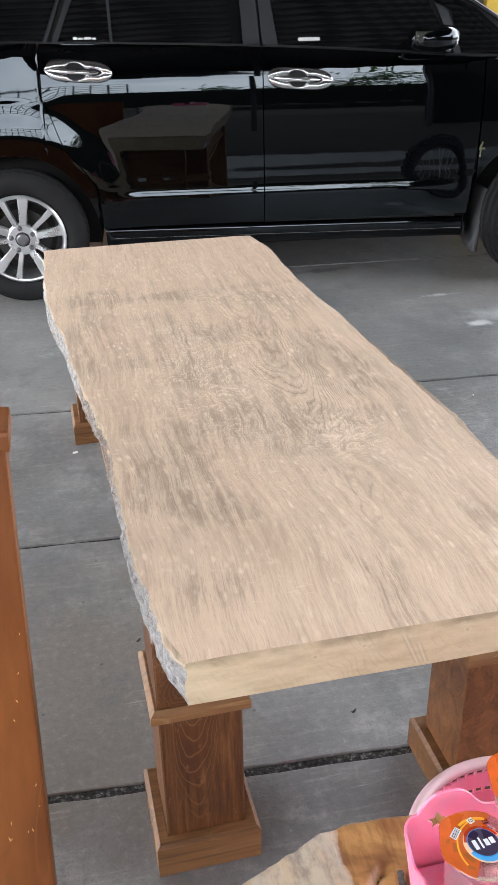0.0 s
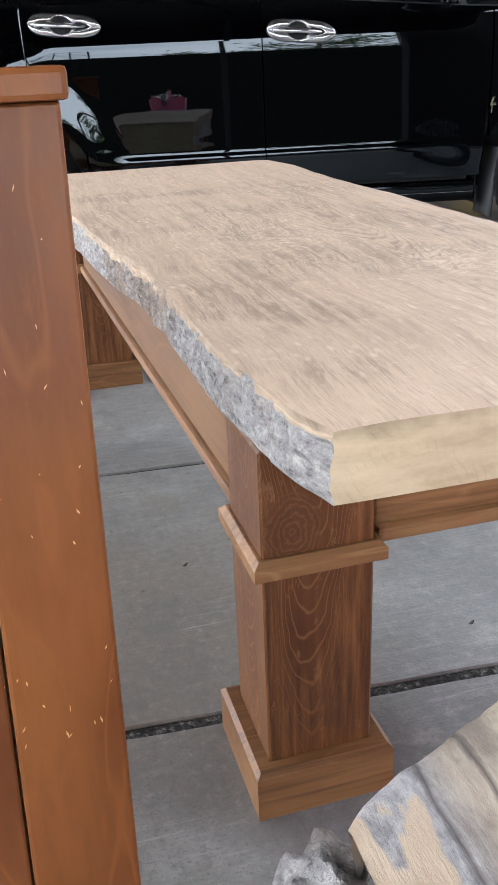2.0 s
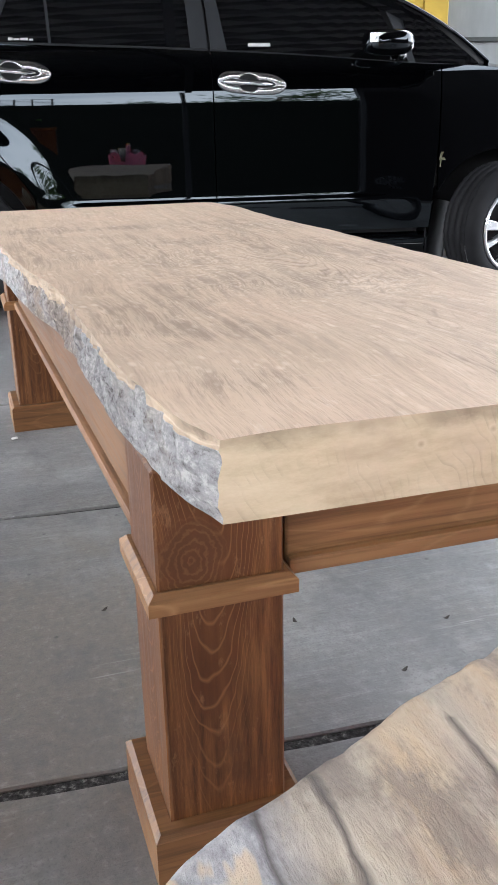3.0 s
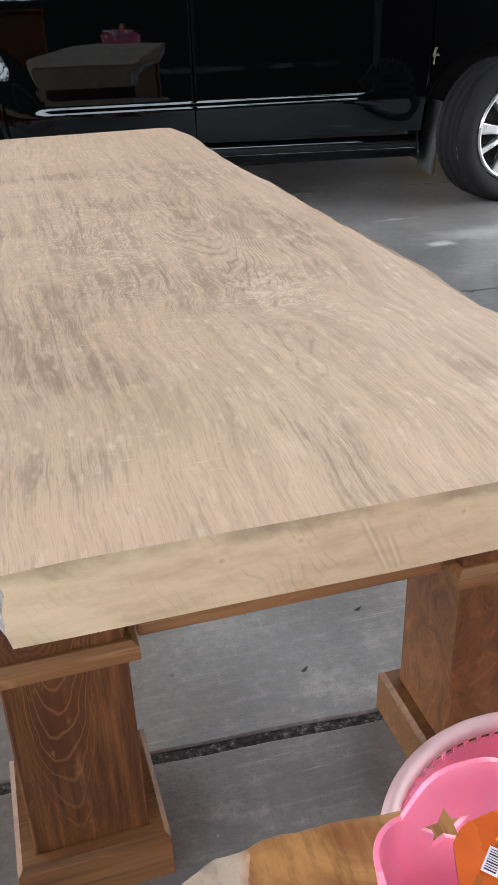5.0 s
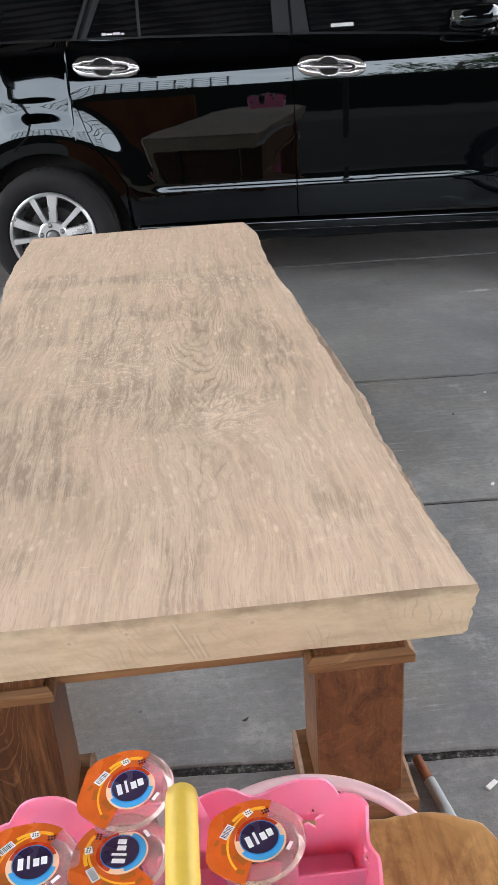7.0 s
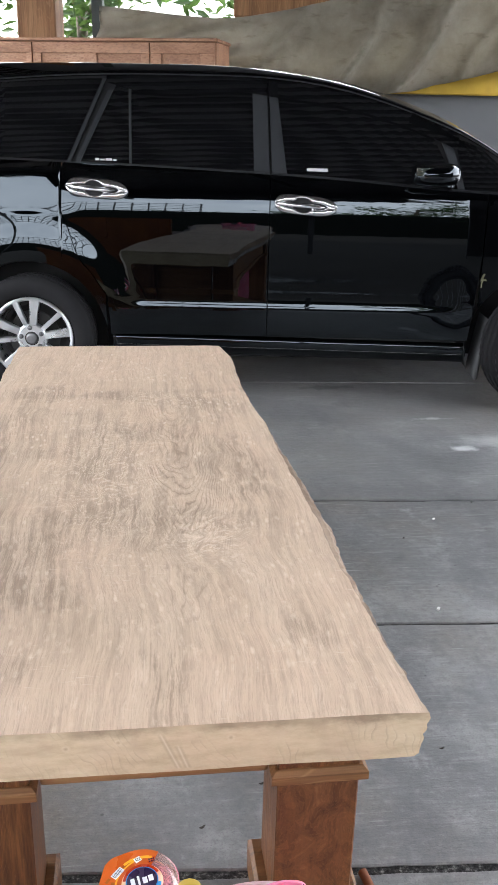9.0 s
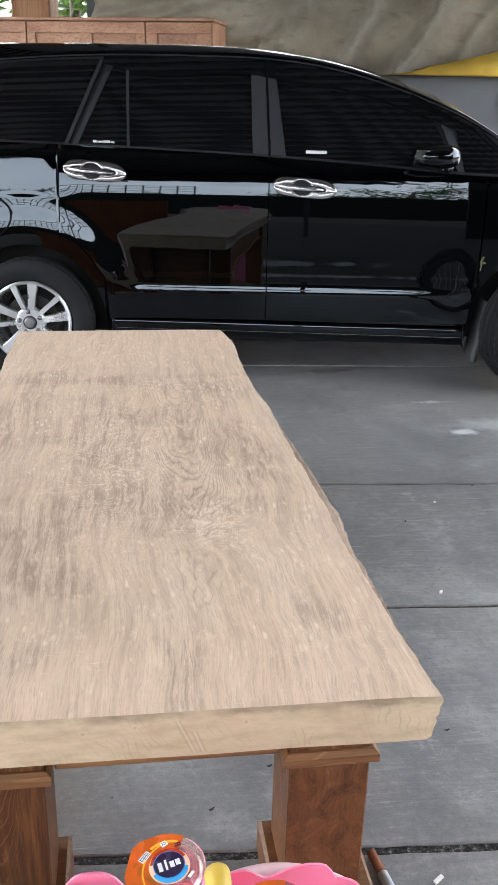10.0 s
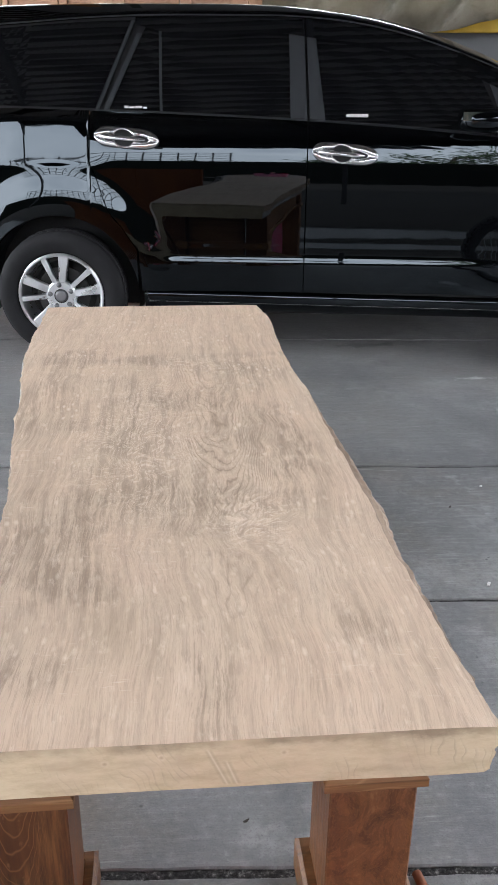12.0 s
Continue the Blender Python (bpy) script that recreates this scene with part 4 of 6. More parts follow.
def pane_mesh(lo, hi, bottom, topf, proud, n=30, k=14):
    """A pane between two slanting edges (u as a function of z) and two rails (z as a function of u)."""
    rows = []
    for i in range(n + 1):
        s = i / n
        col = []
        for j in range(k + 1):
            t = j / k
            u = lo(1.4) + (hi(1.4) - lo(1.4)) * s
            for _ in range(3):
                z = bottom(u) + (topf(u) - bottom(u)) * t
                u = lo(z) + (hi(z) - lo(z)) * s
            col.append(c2w(u, glass_v(u, z) + proud, z))
        rows.append(col)
    return thick(grid(rows), 0.006)


def slant(u0, z0, u1, z1):
    return lambda z: u0 + (u1 - u0) * (z - z0) / (z1 - z0)


sill_z = lambda u: belt(u) + 0.008
wtop = curve([-0.8, -0.14, 0.38, 0.57, 1.18, 1.30, 1.59, 1.82, 2.12, 2.3], [1.53, 1.592, 1.612, 1.570, 1.570, 1.553, 1.525, 1.472, 1.372, 1.29])
qtop = curve([-0.8, -0.14, 0.1, 0.3, 0.42], [1.52, 1.592, 1.610, 1.620, 1.622])
c_front, c_back = slant(0.277, 1.22, 0.432, 1.562), slant(0.212, 1.222, 0.380, 1.622)
part("rear_quarter_window", pane_mesh(lambda z: -0.78 + 0.2 * max(0, (z - 1.3)), lambda z: c_back(z) - 0.006, sill_z, qtop, 0.0), GLASS, car, "black tinted quarter window")
part("small_window", pane_mesh(lambda z: c_front(z) + 0.004, slant(0.528, 1.2, 0.515, 1.56), sill_z, wtop, 0.0), GLASS, rear_door, "black tinted pane")
part("door_window", pane_mesh(slant(0.541, 1.2, 0.528, 1.56), slant(1.176, 1.19, 1.161, 1.55), sill_z, wtop, 0.0), GLASS, rear_door, "black tinted door window")
part("door_window", pane_mesh(slant(1.348, 1.18, 1.294, 1.56), slant(2.245, 1.13, 2.10, 1.40), sill_z, wtop, 0.0), GLASS, front_door, "black tinted door window")
part("corner_window", pane_mesh(slant(2.285, 1.12, 2.235, 1.36), slant(2.64, 1.10, 2.40, 1.30), sill_z, lambda u: min(1.36, drip(u) - 0.03), 0.0), GLASS, car, "black triangular corner window")
part("pillar_trim", pane_mesh(c_back, lambda z: c_back(z) + 0.016, lambda u: belt(u), lambda u: 1.622, 0.008, 2), PILLAR, car, "thin grey rail along the rear pillar")
part("pillar_trim", pane_mesh(lambda z: c_front(z) - 0.026, c_front, lambda u: belt(u), lambda u: 1.565, 0.006, 2), PILLAR, rear_door, "grey film on the door pillar")
part("window_divider", pane_mesh(slant(0.528, 1.2, 0.515, 1.56), slant(0.541, 1.2, 0.528, 1.56), sill_z, lambda u: wtop(u), 0.005, 2), PILLAR, rear_door)
part("pillar_trim", pane_mesh(slant(1.176, 1.19, 1.161, 1.55), slant(1.258, 1.18, 1.236, 1.565), sill_z, lambda u: 1.566, 0.005, 4), PILLAR, rear_door, "grey film on the door pillar")
part("pillar_trim", pane_mesh(slant(1.272, 1.18, 1.248, 1.565), slant(1.348, 1.18, 1.290, 1.56), sill_z, lambda u: 1.560, 0.005, 4), PILLAR, front_door, "grey film on the door pillar")
part("mirror_base", pane_mesh(slant(2.245, 1.13, 2.14, 1.40), slant(2.285, 1.12, 2.20, 1.395), sill_z, lambda u: 1.395, 0.006, 3), PILLAR, front_door, "grey trim by the mirror")
part("rain_visor", pane_mesh(lambda z: 0.40, lambda z: 1.238, lambda u: wtop(u) - 0.006, lambda u: drip(u) - 0.012, 0.014, 30, 5), GLASS, rear_door, "smoked rain visor over the window")
part("rain_visor", pane_mesh(lambda z: 1.246, lambda z: 2.25, lambda u: wtop(u) - 0.006, lambda u: drip(u) - 0.012, 0.014, 40, 5), GLASS, front_door, "smoked rain visor over the window")
# bright fine lines along belt, drip and visor foot
part("belt_trim", tube([c2w(u, -0.183 + plan(u), belt(u) + 0.001) for u in np.linspace(0.20, 1.258, 24)], 0.0045, 6), PILLAR, rear_door)
part("belt_trim", tube([c2w(u, -0.183 + plan(u), belt(u) + 0.001) for u in np.linspace(1.268, 2.62, 24)], 0.0045, 6), PILLAR, front_door)
part("drip_rail", tube([c2w(u, glass_v(u, drip(u)) + 0.008, drip(u) - 0.004) for u in np.linspace(-0.9, 2.5, 70)], 0.0035, 6), PILLAR, car)
bm = bmesh.new()
rows = [[c2w(crn, MID + 0.68 * f, z) for f in np.linspace(-1, 1, 8)] for crn, z in ((2.0, 1.49), (2.4, 1.29), (2.72, 1.09))]
add_grid(bm, rows)
part("windscreen", bm, GLASS, car, smooth=True)


DISC = plain("dark_brake_iron", (0.03, 0.029, 0.028), 0.6, 0.3)


def wheel(u, turn, steer=0.0):
    """Tyre, ten-spoke alloy rim, hub cap and nuts, facing the side."""
    face = Matrix(((1, 0, 0, u + 0.018), (0, 0, 1, 0.03), (0, 1, 0, 0.324), (0, 0, 0, 1)))   # local z is outward
    m = CAR_M @ face @ pose(0, 0, 0, 0, steer, 0) @ Matrix.Translation((0, 0, 0.03 if steer else 0.0)) @ pose(0, 0, 0, 0, 0, turn) @ Matrix.Scale(1.02, 4)
    wh = empty("wheel", "silver ten-spoke alloy wheel with a dusty tyre")
    wh.parent = car
    R = RADIUS
    prof = [(0.212, -0.03), (0.222, -0.004), (0.235, 0.006), (0.264, 0.014), (0.290, 0.012), (0.308, 0.000), (0.318, -0.022)]
    n = 72
    bm = bmesh.new()
    rows = [[(r * math.cos(a), r * math.sin(a), z) for a in np.linspace(0, 2 * math.pi, n, endpoint=False)] for r, z in prof]
    add_grid(bm, rows, close_u=True)
    # tread: blocks split by grooves
    tread = []
    for z, d in ((-0.03, 0), (-0.055, 0.004), (-0.0551, -0.006), (-0.063, -0.006), (-0.0631, 0.005), (-0.10, 0.006), (-0.1001, -0.006), (-0.108, -0.006), (-0.1081, 0.005), (-0.15, 0.004), (-0.1501, -0.006), (-0.158, -0.006), (-0.1581, 0.004), (-0.19, -0.002), (-0.21, -0.03)):
        tread.append([((0.3165 + d - (0.004 if i % 2 else 0)) * math.cos(a), (0.3165 + d - (0.004 if i % 2 else 0)) * math.sin(a), z) for i, a in enumerate(np.linspace(0, 2 * math.pi, 96, endpoint=False))])
    add_grid(bm, tread, close_u=True)
    bmesh.ops.recalc_face_normals(bm, faces=bm.faces)
    bmesh.ops.transform(bm, matrix=m, verts=bm.verts)
    part("tyre", bm, RUBBER, wh, "black dusty road tyre", smooth=True)
    bm = bmesh.new()
    rim = [(0.214, -0.02), (0.216, -0.002), (0.208, 0.004), (0.200, 0.002), (0.196, -0.012), (0.188, -0.06), (0.180, -0.14)]
    rows = [[(r * math.cos(a), r * math.sin(a), z) for a in np.linspace(0, 2 * math.pi, 64, endpoint=False)] for r, z in rim]
    add_grid(bm, rows, close_u=True)
    for i in range(5):
        for off, w0, w1 in ((-15, 0.019, 0.026), (15, 0.013, 0.015)):
            a = radians(72 * i + 90)
            b = radians(72 * i + 90 + off)
            p0 = Vector((0.045 * math.cos(a) - 0.012 * math.sin(a) * (1 if off > 0 else -1), 0.045 * math.sin(a) + 0.012 * math.cos(a) * (1 if off > 0 else -1), -0.004))
            p1 = Vector((0.202 * math.cos(b), 0.202 * math.sin(b), -0.004))
            d = (p1 - p0).normalized()
            s = Vector((-d.y, d.x, 0))
            rows = []
            for t, hw, zz in ((0, w0 * 0.9, -0.012), (0.5, (w0 + w1) / 2 * 0.85, -0.002), (1, w1, 0.0)):
                c = p0 + (p1 - p0) * t + Vector((0, 0, zz))
                rows.append([c - s * hw + Vector((0, 0, -0.03)), c - s * hw, c - s * hw * 0.8 + Vector((0, 0, 0.004)), c + s * hw * 0.8 + Vector((0, 0, 0.004)), c + s * hw, c + s * hw + Vector((0, 0, -0.03))])
            add_grid(bm, rows)
    rows = [[(r * math.cos(a), r * math.sin(a), z) for a in np.linspace(0, 2 * math.pi, 30, endpoint=False)] for r, z in ((0.078, -0.04), (0.078, -0.014), (0.068, -0.006), (0.036, -0.006))]
    add_grid(bm, rows, close_u=True)
    bmesh.ops.recalc_face_normals(bm, faces=bm.faces)
    bmesh.ops.transform(bm, matrix=m, verts=bm.verts)
    rim_ob = part("rim", bm, ALLOY, wh, smooth=False)
    part("brake_disc", lathe([(0.0, -0.07), (0.135, -0.07), (0.135, -0.085), (0.16, -0.12), (0.185, -0.125), (0.186, -0.16)], 40, m), DISC, wh)
    part("hub_cap", lathe([(0.0, 0.006), (0.022, 0.005), (0.029, 0.001), (0.031, -0.006), (0.033, -0.02)], 28, m), STEEL, rim_ob, "dark round hub cap")
    for i in range(5):
        a = radians(72 * i + 90)
        nut = lathe([(0.0, 0.004), (0.006, 0.003), (0.0095, -0.001), (0.0125, -0.003), (0.0135, -0.012)], 12, m @ Matrix.Translation((0.056 * math.cos(a), 0.056 * math.sin(a), 0.0)))
        part("wheel_nut", nut, STEEL, rim_ob)
    return wh


wheel(0.0, 8)
wheel(WHEELBASE, 24, 16)
# dark wheel housings
for c in (0.0, WHEELBASE):
    bm = bmesh.new()
    rows = [[c2w(c + 0.405 * math.cos(a), v, 0.305 + 0.405 * math.sin(a)) for v in (-0.10, -0.40)] for a in np.linspace(-0.3, math.pi + 0.3, 30)]
    add_grid(bm, rows)
    bmf = [c2w(c + 0.405 * math.cos(a), -0.40, 0.305 + 0.405 * math.sin(a)) for a in np.linspace(-0.3, math.pi + 0.3, 30)]
    bm.faces.new([bm.verts.new(p) for p in bmf])
    part("wheel_housing", bm, DARK_PLASTIC, car)


def mud_flap(u0, lean):
    rows = []
    for t in np.linspace(0, 1, 8):
        z = 0.46 - 0.33 * t
        ur = u0 + lean * (1 - t) ** 1.3
        rows.append([c2w(ur + 0.008, -0.085 + 0.01 * t, z), c2w(ur - 0.008 * t, -0.075 + 0.015 * t, z - 0.01), c2w(ur - 0.015 - 0.008 * t, -0.095, z), c2w(ur - 0.015, -0.26, z)])
    return thick(grid(rows), 0.004)


FLAP = plain("dusty_rubber_flap", (0.035, 0.036, 0.038), 0.7, vary=0.25, scale=14)
part("mud_flap", mud_flap(2.425, 0.045), FLAP, car, "grey dusty rubber mud flap", smooth=True)


def door_handle(u0, u1, zc, door):
    """Chrome bowl surround with a bar handle and its black recess."""
    uc, L = (u0 + u1) / 2, (u1 - u0) / 2

    def outer(s):
        """Half height of the surround, s from -1 (blunt end) to 1 (tapered end)."""
        e = 1 - abs(s) ** (5.0 if s < 0 else 3.6)
        return 0.050 * max(0.0, e) ** 0.5

    def inner(s):
        """Half height of the slot, with the round finger bowl in its middle."""
        slot = 0.0125 * max(0.0, 1 - abs((s + 0.05) / 0.74) ** 5) ** 0.5
        bowl = 0.036 * math.sqrt(max(0.0, 1 - ((s + 0.10) / 0.30) ** 2))
        return max(slot, bowl, 0.0)

    def at(s, h, out):
        u = uc + L * s
        z = zc - 0.012 * s + h
        return c2w(u, side(u, z) + out, z)

    def band(sign, n=60):
        """Half of the surround, a rounded chrome strip between slot and rim."""
        rows = []
        for i in range(n + 1):
            s = -math.cos(math.pi * i / n)
            lo, hi = (inner(s), outer(s))
            lo = min(lo, hi - 0.004) if hi > 0.004 else 0.0
            row = []
            for f, out in ((0.0, 0.003), (0.06, 0.011), (0.35, 0.017), (0.7, 0.014), (0.95, 0.006), (1.0, 0.0005)):
                row.append(at(s * (0.985 + 0.015 * f), sign * (lo + (hi - lo) * f), out))
            rows.append(row)
        return rows

    bm = bmesh.new()
    add_grid(bm, band(1))
    add_grid(bm, band(-1))
    bmesh.ops.remove_doubles(bm, verts=bm.verts, dist=0.0002)
    bmesh.ops.recalc_face_normals(bm, faces=bm.faces)
    hd = part("door_handle", bm, CHROME, door, "chrome door handle with a bowl surround", smooth=True)
    rows = []
    for i in range(41):
        s = -0.86 + 1.66 * i / 40
        h = inner(s) + 0.002
        rows.append([at(s, h * f, 0.0035) for f in (-1, -0.5, 0, 0.5, 1)])
    part("recess", grid(rows), DARK_PLASTIC, hd, "black recess", smooth=True)
    rows = []
    for t in np.linspace(-1, 1, 24):
        s = -0.12 + 0.70 * t
        h = 0.0125 * (1 - 0.22 * t) * (1 - abs(t) ** 6 * 0.6)
        o = 0.013 + 0.022 * (1 - t * t)
        rows.append([at(s, hh, o + d) for hh, d in ((-h, -0.008), (-h * 0.7, 0.003), (0, 0.006), (h * 0.7, 0.003), (h, -0.008), (0, -0.014))])
    part("grip", grid(rows, close_u=True), CHROME, hd, smooth=True)
    m = Matrix.Translation(c2w(uc - L * 0.72, side(uc - L * 0.72, zc) + 0.010, zc + 0.004)) @ CAR_M.to_3x3().to_4x4() @ pose(0, 0, 0, -90, 0, 0)
    part("lock", lathe([(0.0, 0.008), (0.010, 0.007), (0.012, 0.0)], 16, m), STEEL, hd)


door_handle(0.210, 0.530, 1.088, rear_door)
door_handle(1.285, 1.610, 1.028, front_door)

# door mirror
bm = bmesh.new()
rows = []
for t in np.linspace(0, 1, 14):
    r = max(0.03, math.sin(math.pi * (0.12 + 0.80 * t)) ** 0.45)
    v = -0.16 + 0.19 * t
    rows.append([c2w(2.105 + 0.125 * r * math.copysign(abs(math.cos(a)) ** 0.6, math.cos(a)) - 0.01 * t, v, 1.198 + 0.058 * r * math.copysign(abs(math.sin(a)) ** 0.6, math.sin(a))) for a in np.linspace(0, 2 * math.pi, 20, endpoint=False)])
vs = add_grid(bm, rows, close_u=True)
bm.faces.new(vs[-1])
mirror = part("door_mirror", bm, PAINT, front_door, smooth=True)
bm = bmesh.new()
rows = [[c2w(1.985 + 0.085 * t, 0.012 + 0.016 * math.sin(2 * t), z) for t in np.linspace(0, 1, 6)] for z in np.linspace(1.192, 1.232, 4)]
add_grid(bm, rows)
part("mirror_trim", thick(bm, 0.01), CHROME, mirror, "chrome strip on the mirror", smooth=True)
part("mirror_arm", tube([c2w(2.20, -0.20, 1.135), c2w(2.19, -0.12, 1.145), c2w(2.17, -0.07, 1.16)], [0.026, 0.022, 0.018], 10), CHROME, mirror, "bright mirror foot", smooth=True)

# small white film stickers inside the panes, their script too small to read
STICKER = plain("white_sticker", (0.62, 0.62, 0.62), 0.5)
for u0, u1, z0, z1, door in ((0.352, 0.372, 1.222, 1.234, rear_door), (0.376, 0.402, 1.222, 1.230, rear_door), (0.406, 0.440, 1.222, 1.233, rear_door), (0.444, 0.462, 1.221, 1.229, rear_door), (1.452, 1.560, 1.192, 1.207, front_door)):
    part("sticker", grid([[c2w(u, glass_v(u, z) + 0.002, z) for z in (z0, z1)] for u in (u0, u1)]), STICKER, door, "small white film sticker")


STRIP = plain("yellowed_film", (0.11, 0.105, 0.06), 0.5, vary=0.3, scale=60)
bm = bmesh.new()
for k, (u, z, w, h, lean) in enumerate(((2.402, 0.680, 0.012, 0.040, 0.3), (2.412, 0.668, 0.020, 0.012, -0.5), (2.398, 0.645, 0.007, 0.036, 0.1))):
    add_grid(bm, [[c2w(u + a * w / 2 + lean * b * h / 2, side(u, z) + 0.004 + 0.006 * abs(b) + 0.003 * k, z + b * h / 2) for b in (-1, -0.3, 0.4, 1)] for a in (-1, 0, 1)])
part("torn_film", thick(bm, 0.001), STRIP, car, "torn yellowed film on the door edge")

# ---- orange wooden panel beside the table ----
ORANGE = teak_mat("orange_varnish", (0.104, 0.029, 0.005), (0.146, 0.045, 0.009), (0.205, 0.069, 0.015), "z", 0.42, 0.1, 2.2, 0.16)
CHIP = plain("bare_wood_fleck", (0.62, 0.40, 0.2), 0.7)
PANEL = Matrix.Translation((-0.2140, 0.0666, 0.6)) @ Matrix.Shear("XY", 4, (0.030, 0.206)) @ Matrix.Translation((0, 0, -0.6))
panel = empty("headboard", "orange varnished wooden headboard with a square top cap", "headboard")


def panel_part(name, x0, x1, y0, y1, z0, z1, bevel, mat, label=""):
    bm = box(x0, x1, y0, y1, z0, z1, bevel, 2)
    bmesh.ops.transform(bm, matrix=PANEL, verts=bm.verts)
    return part(name, bm, mat, panel, label)


panel_part("stile", -0.110, 0.0, 0.0, 0.06, 0.0, 0.905, 0.004, ORANGE)
panel_part("board", -0.60, -0.1125, 0.003, 0.05, 0.0, 0.905, 0.003, ORANGE)
panel_part("board", -1.20, -0.6015, 0.003, 0.05, 0.0, 0.905, 0.003, ORANGE)
panel_part("top_cap", -1.21, 0.008, -0.012, 0.075, 0.905, 0.934, 0.006, ORANGE)
rnd = random.Random(4)
bm = bmesh.new()
for i in range(34):
    x, z = -0.004 - rnd.random() * 0.11, 0.25 + rnd.random() * 0.62
    a, l, wd = rnd.uniform(-0.6, 0.9), rnd.uniform(0.0008, 0.0045) * (2 if rnd.random() < 0.15 else 1), rnd.uniform(0.0005, 0.0011)
    pts = [(x + c * l * math.sin(a) + s * wd * math.cos(a), z + c * l * math.cos(a) - s * wd * math.sin(a)) for c, s in ((-1, 0), (0, -1), (1, 0), (0, 1))]
    vs = [bm.verts.new(PANEL @ Vector((px, -0.0006, pz))) for px, pz in pts]
    bm.faces.new(vs)
bmesh.ops.solidify(bm, geom=bm.faces[:], thickness=0.0005)
part("chips", bm, CHIP, panel, "small bare chips in the varnish")["kind"] = "stuff"

# ---- root-wood low table in the foreground ----
def root_mat():
    k = Mat("root_wood", 0.6, spec=0.4)
    sep = k.node("ShaderNodeSeparateXYZ", Vector=k.co)
    x, y = sep.outputs[0], sep.outputs[1]
    wob = k.math("MULTIPLY", k.math("SUBTRACT", k.noise(k.co, 14, 4), 0.5), 0.05)
    fine = k.math("MULTIPLY", k.math("SUBTRACT", k.noise(k.scaled(1, 0.35, 1), 34, 4), 0.5), 0.018)
    e = k.math("SUBTRACT", x, 0.133)
    mask = k.ramp(k.math("MULTIPLY", k.math("ADD", k.math("ADD", e, wob), 0.004), 90), (0.0, 0.0), (0.6, 1.0))
    xw = k.math("ADD", x, fine)
    streak = k.noise(k.scaled(30, 6, 26), 1.5, 8, 0.72, 0.4)
    patch = k.noise(k.scaled(1.5, 0.8, 1), 13, 9, 0.74)
    big = k.noise(k.scaled(1.6, 0.6, 1), 8, 4, 0.6)
    raw = k.ramp(big, (0.34, (0.345, 0.295, 0.24)), (0.48, (0.43, 0.365, 0.283)), (0.62, (0.475, 0.36, 0.235)))
    raw = k.mix(k.ramp(patch, (0.38, 0.8), (0.48, 0.0)), raw, (0.235, 0.195, 0.16))
    raw = k.mix(k.ramp(patch, (0.56, 0.0), (0.66, 0.55)), raw, (0.58, 0.50, 0.395))
    raw = k.mix(k.ramp(streak, (0.34, 0.75), (0.46, 0.0)), raw, (0.22, 0.185, 0.16))
    raw = k.mix(k.ramp(streak, (0.56, 0.0), (0.68, 0.5)), raw, (0.56, 0.48, 0.385))
    # grey weathered wood towards the tip, with tan flakes where it has split away
    grey = k.ramp(k.math("MULTIPLY", k.math("ADD", xw, 0.066), -22), (0.0, 0.0), (0.45, 0.92))
    ashen = k.ramp(k.noise(k.scaled(1.3, 0.8, 1), 36, 7, 0.75), (0.36, (0.15, 0.15, 0.16)), (0.52, (0.33, 0.325, 0.335)), (0.66, (0.52, 0.50, 0.49)))
    flake = k.ramp(k.noise(k.scaled(2.2, 0.7, 1), 17, 3, 0.5), (0.54, 0.0), (0.57, 1.0))
    raw = k.mix(grey, raw, k.mix(flake, ashen, k.mix(patch, (0.38, 0.29, 0.20), (0.56, 0.45, 0.34))))
    crack = k.math("MINIMUM", k.math("ABSOLUTE", k.math("ADD", xw, 0.053)), k.math("ABSOLUTE", k.math("ADD", xw, 0.086)))
    crack = k.math("MINIMUM", crack, k.math("ADD", k.math("ABSOLUTE", k.math("SUBTRACT", xw, 0.030)), k.ramp(k.noise(k.co, 16, 3), (0.45, 0.0), (0.6, 0.01))))
    raw = k.mix(k.ramp(crack, (0.0003, 0.85), (0.0011, 0.0)), raw, (0.085, 0.072, 0.065))
    rings = k.noise(k.co, 8, 3, 0.5, 1.6)
    lines = k.math("PINGPONG", k.math("FRACT", k.math("MULTIPLY", rings, 9.0)), 0.5)
    pol = k.ramp(rings, (0.28, (0.16, 0.072, 0.03)), (0.42, (0.33, 0.165, 0.06)), (0.56, (0.46, 0.255, 0.095)), (0.72, (0.27, 0.12, 0.045)))
    pol = k.mix(k.ramp(lines, (0.0, 0.22), (0.2, 0.0)), pol, (0.16, 0.075, 0.03))
    gg = k.noise(k.scaled(55, 5, 10), 1.5, 7, 0.7)
    pol = k.mix(k.ramp(gg, (0.34, 0.7), (0.50, 0.0)), pol, (0.15, 0.065, 0.022))
    pol = k.mix(k.ramp(gg, (0.56, 0.0), (0.70, 0.4)), pol, (0.52, 0.30, 0.12))
    pol = k.mix(k.ramp(k.noise(k.scaled(1.3, 0.7, 1), 11, 7, 0.72), (0.50, 0.0), (0.62, 0.7)), pol, (0.15, 0.062, 0.024))
    k.color(k.mix(mask, raw, pol))
    k.rough(k.mix(mask, (0.85, 0.85, 0.85), (0.33, 0.33, 0.33)))
    k.bump(k.mix(mask, k.math("ADD", streak, k.math("ADD", patch, k.ramp(crack, (0.0, 0.0), (0.0008, 0.5)))), k.math("MULTIPLY", gg, 0.05)), 0.6, 0.006)
    return k.m


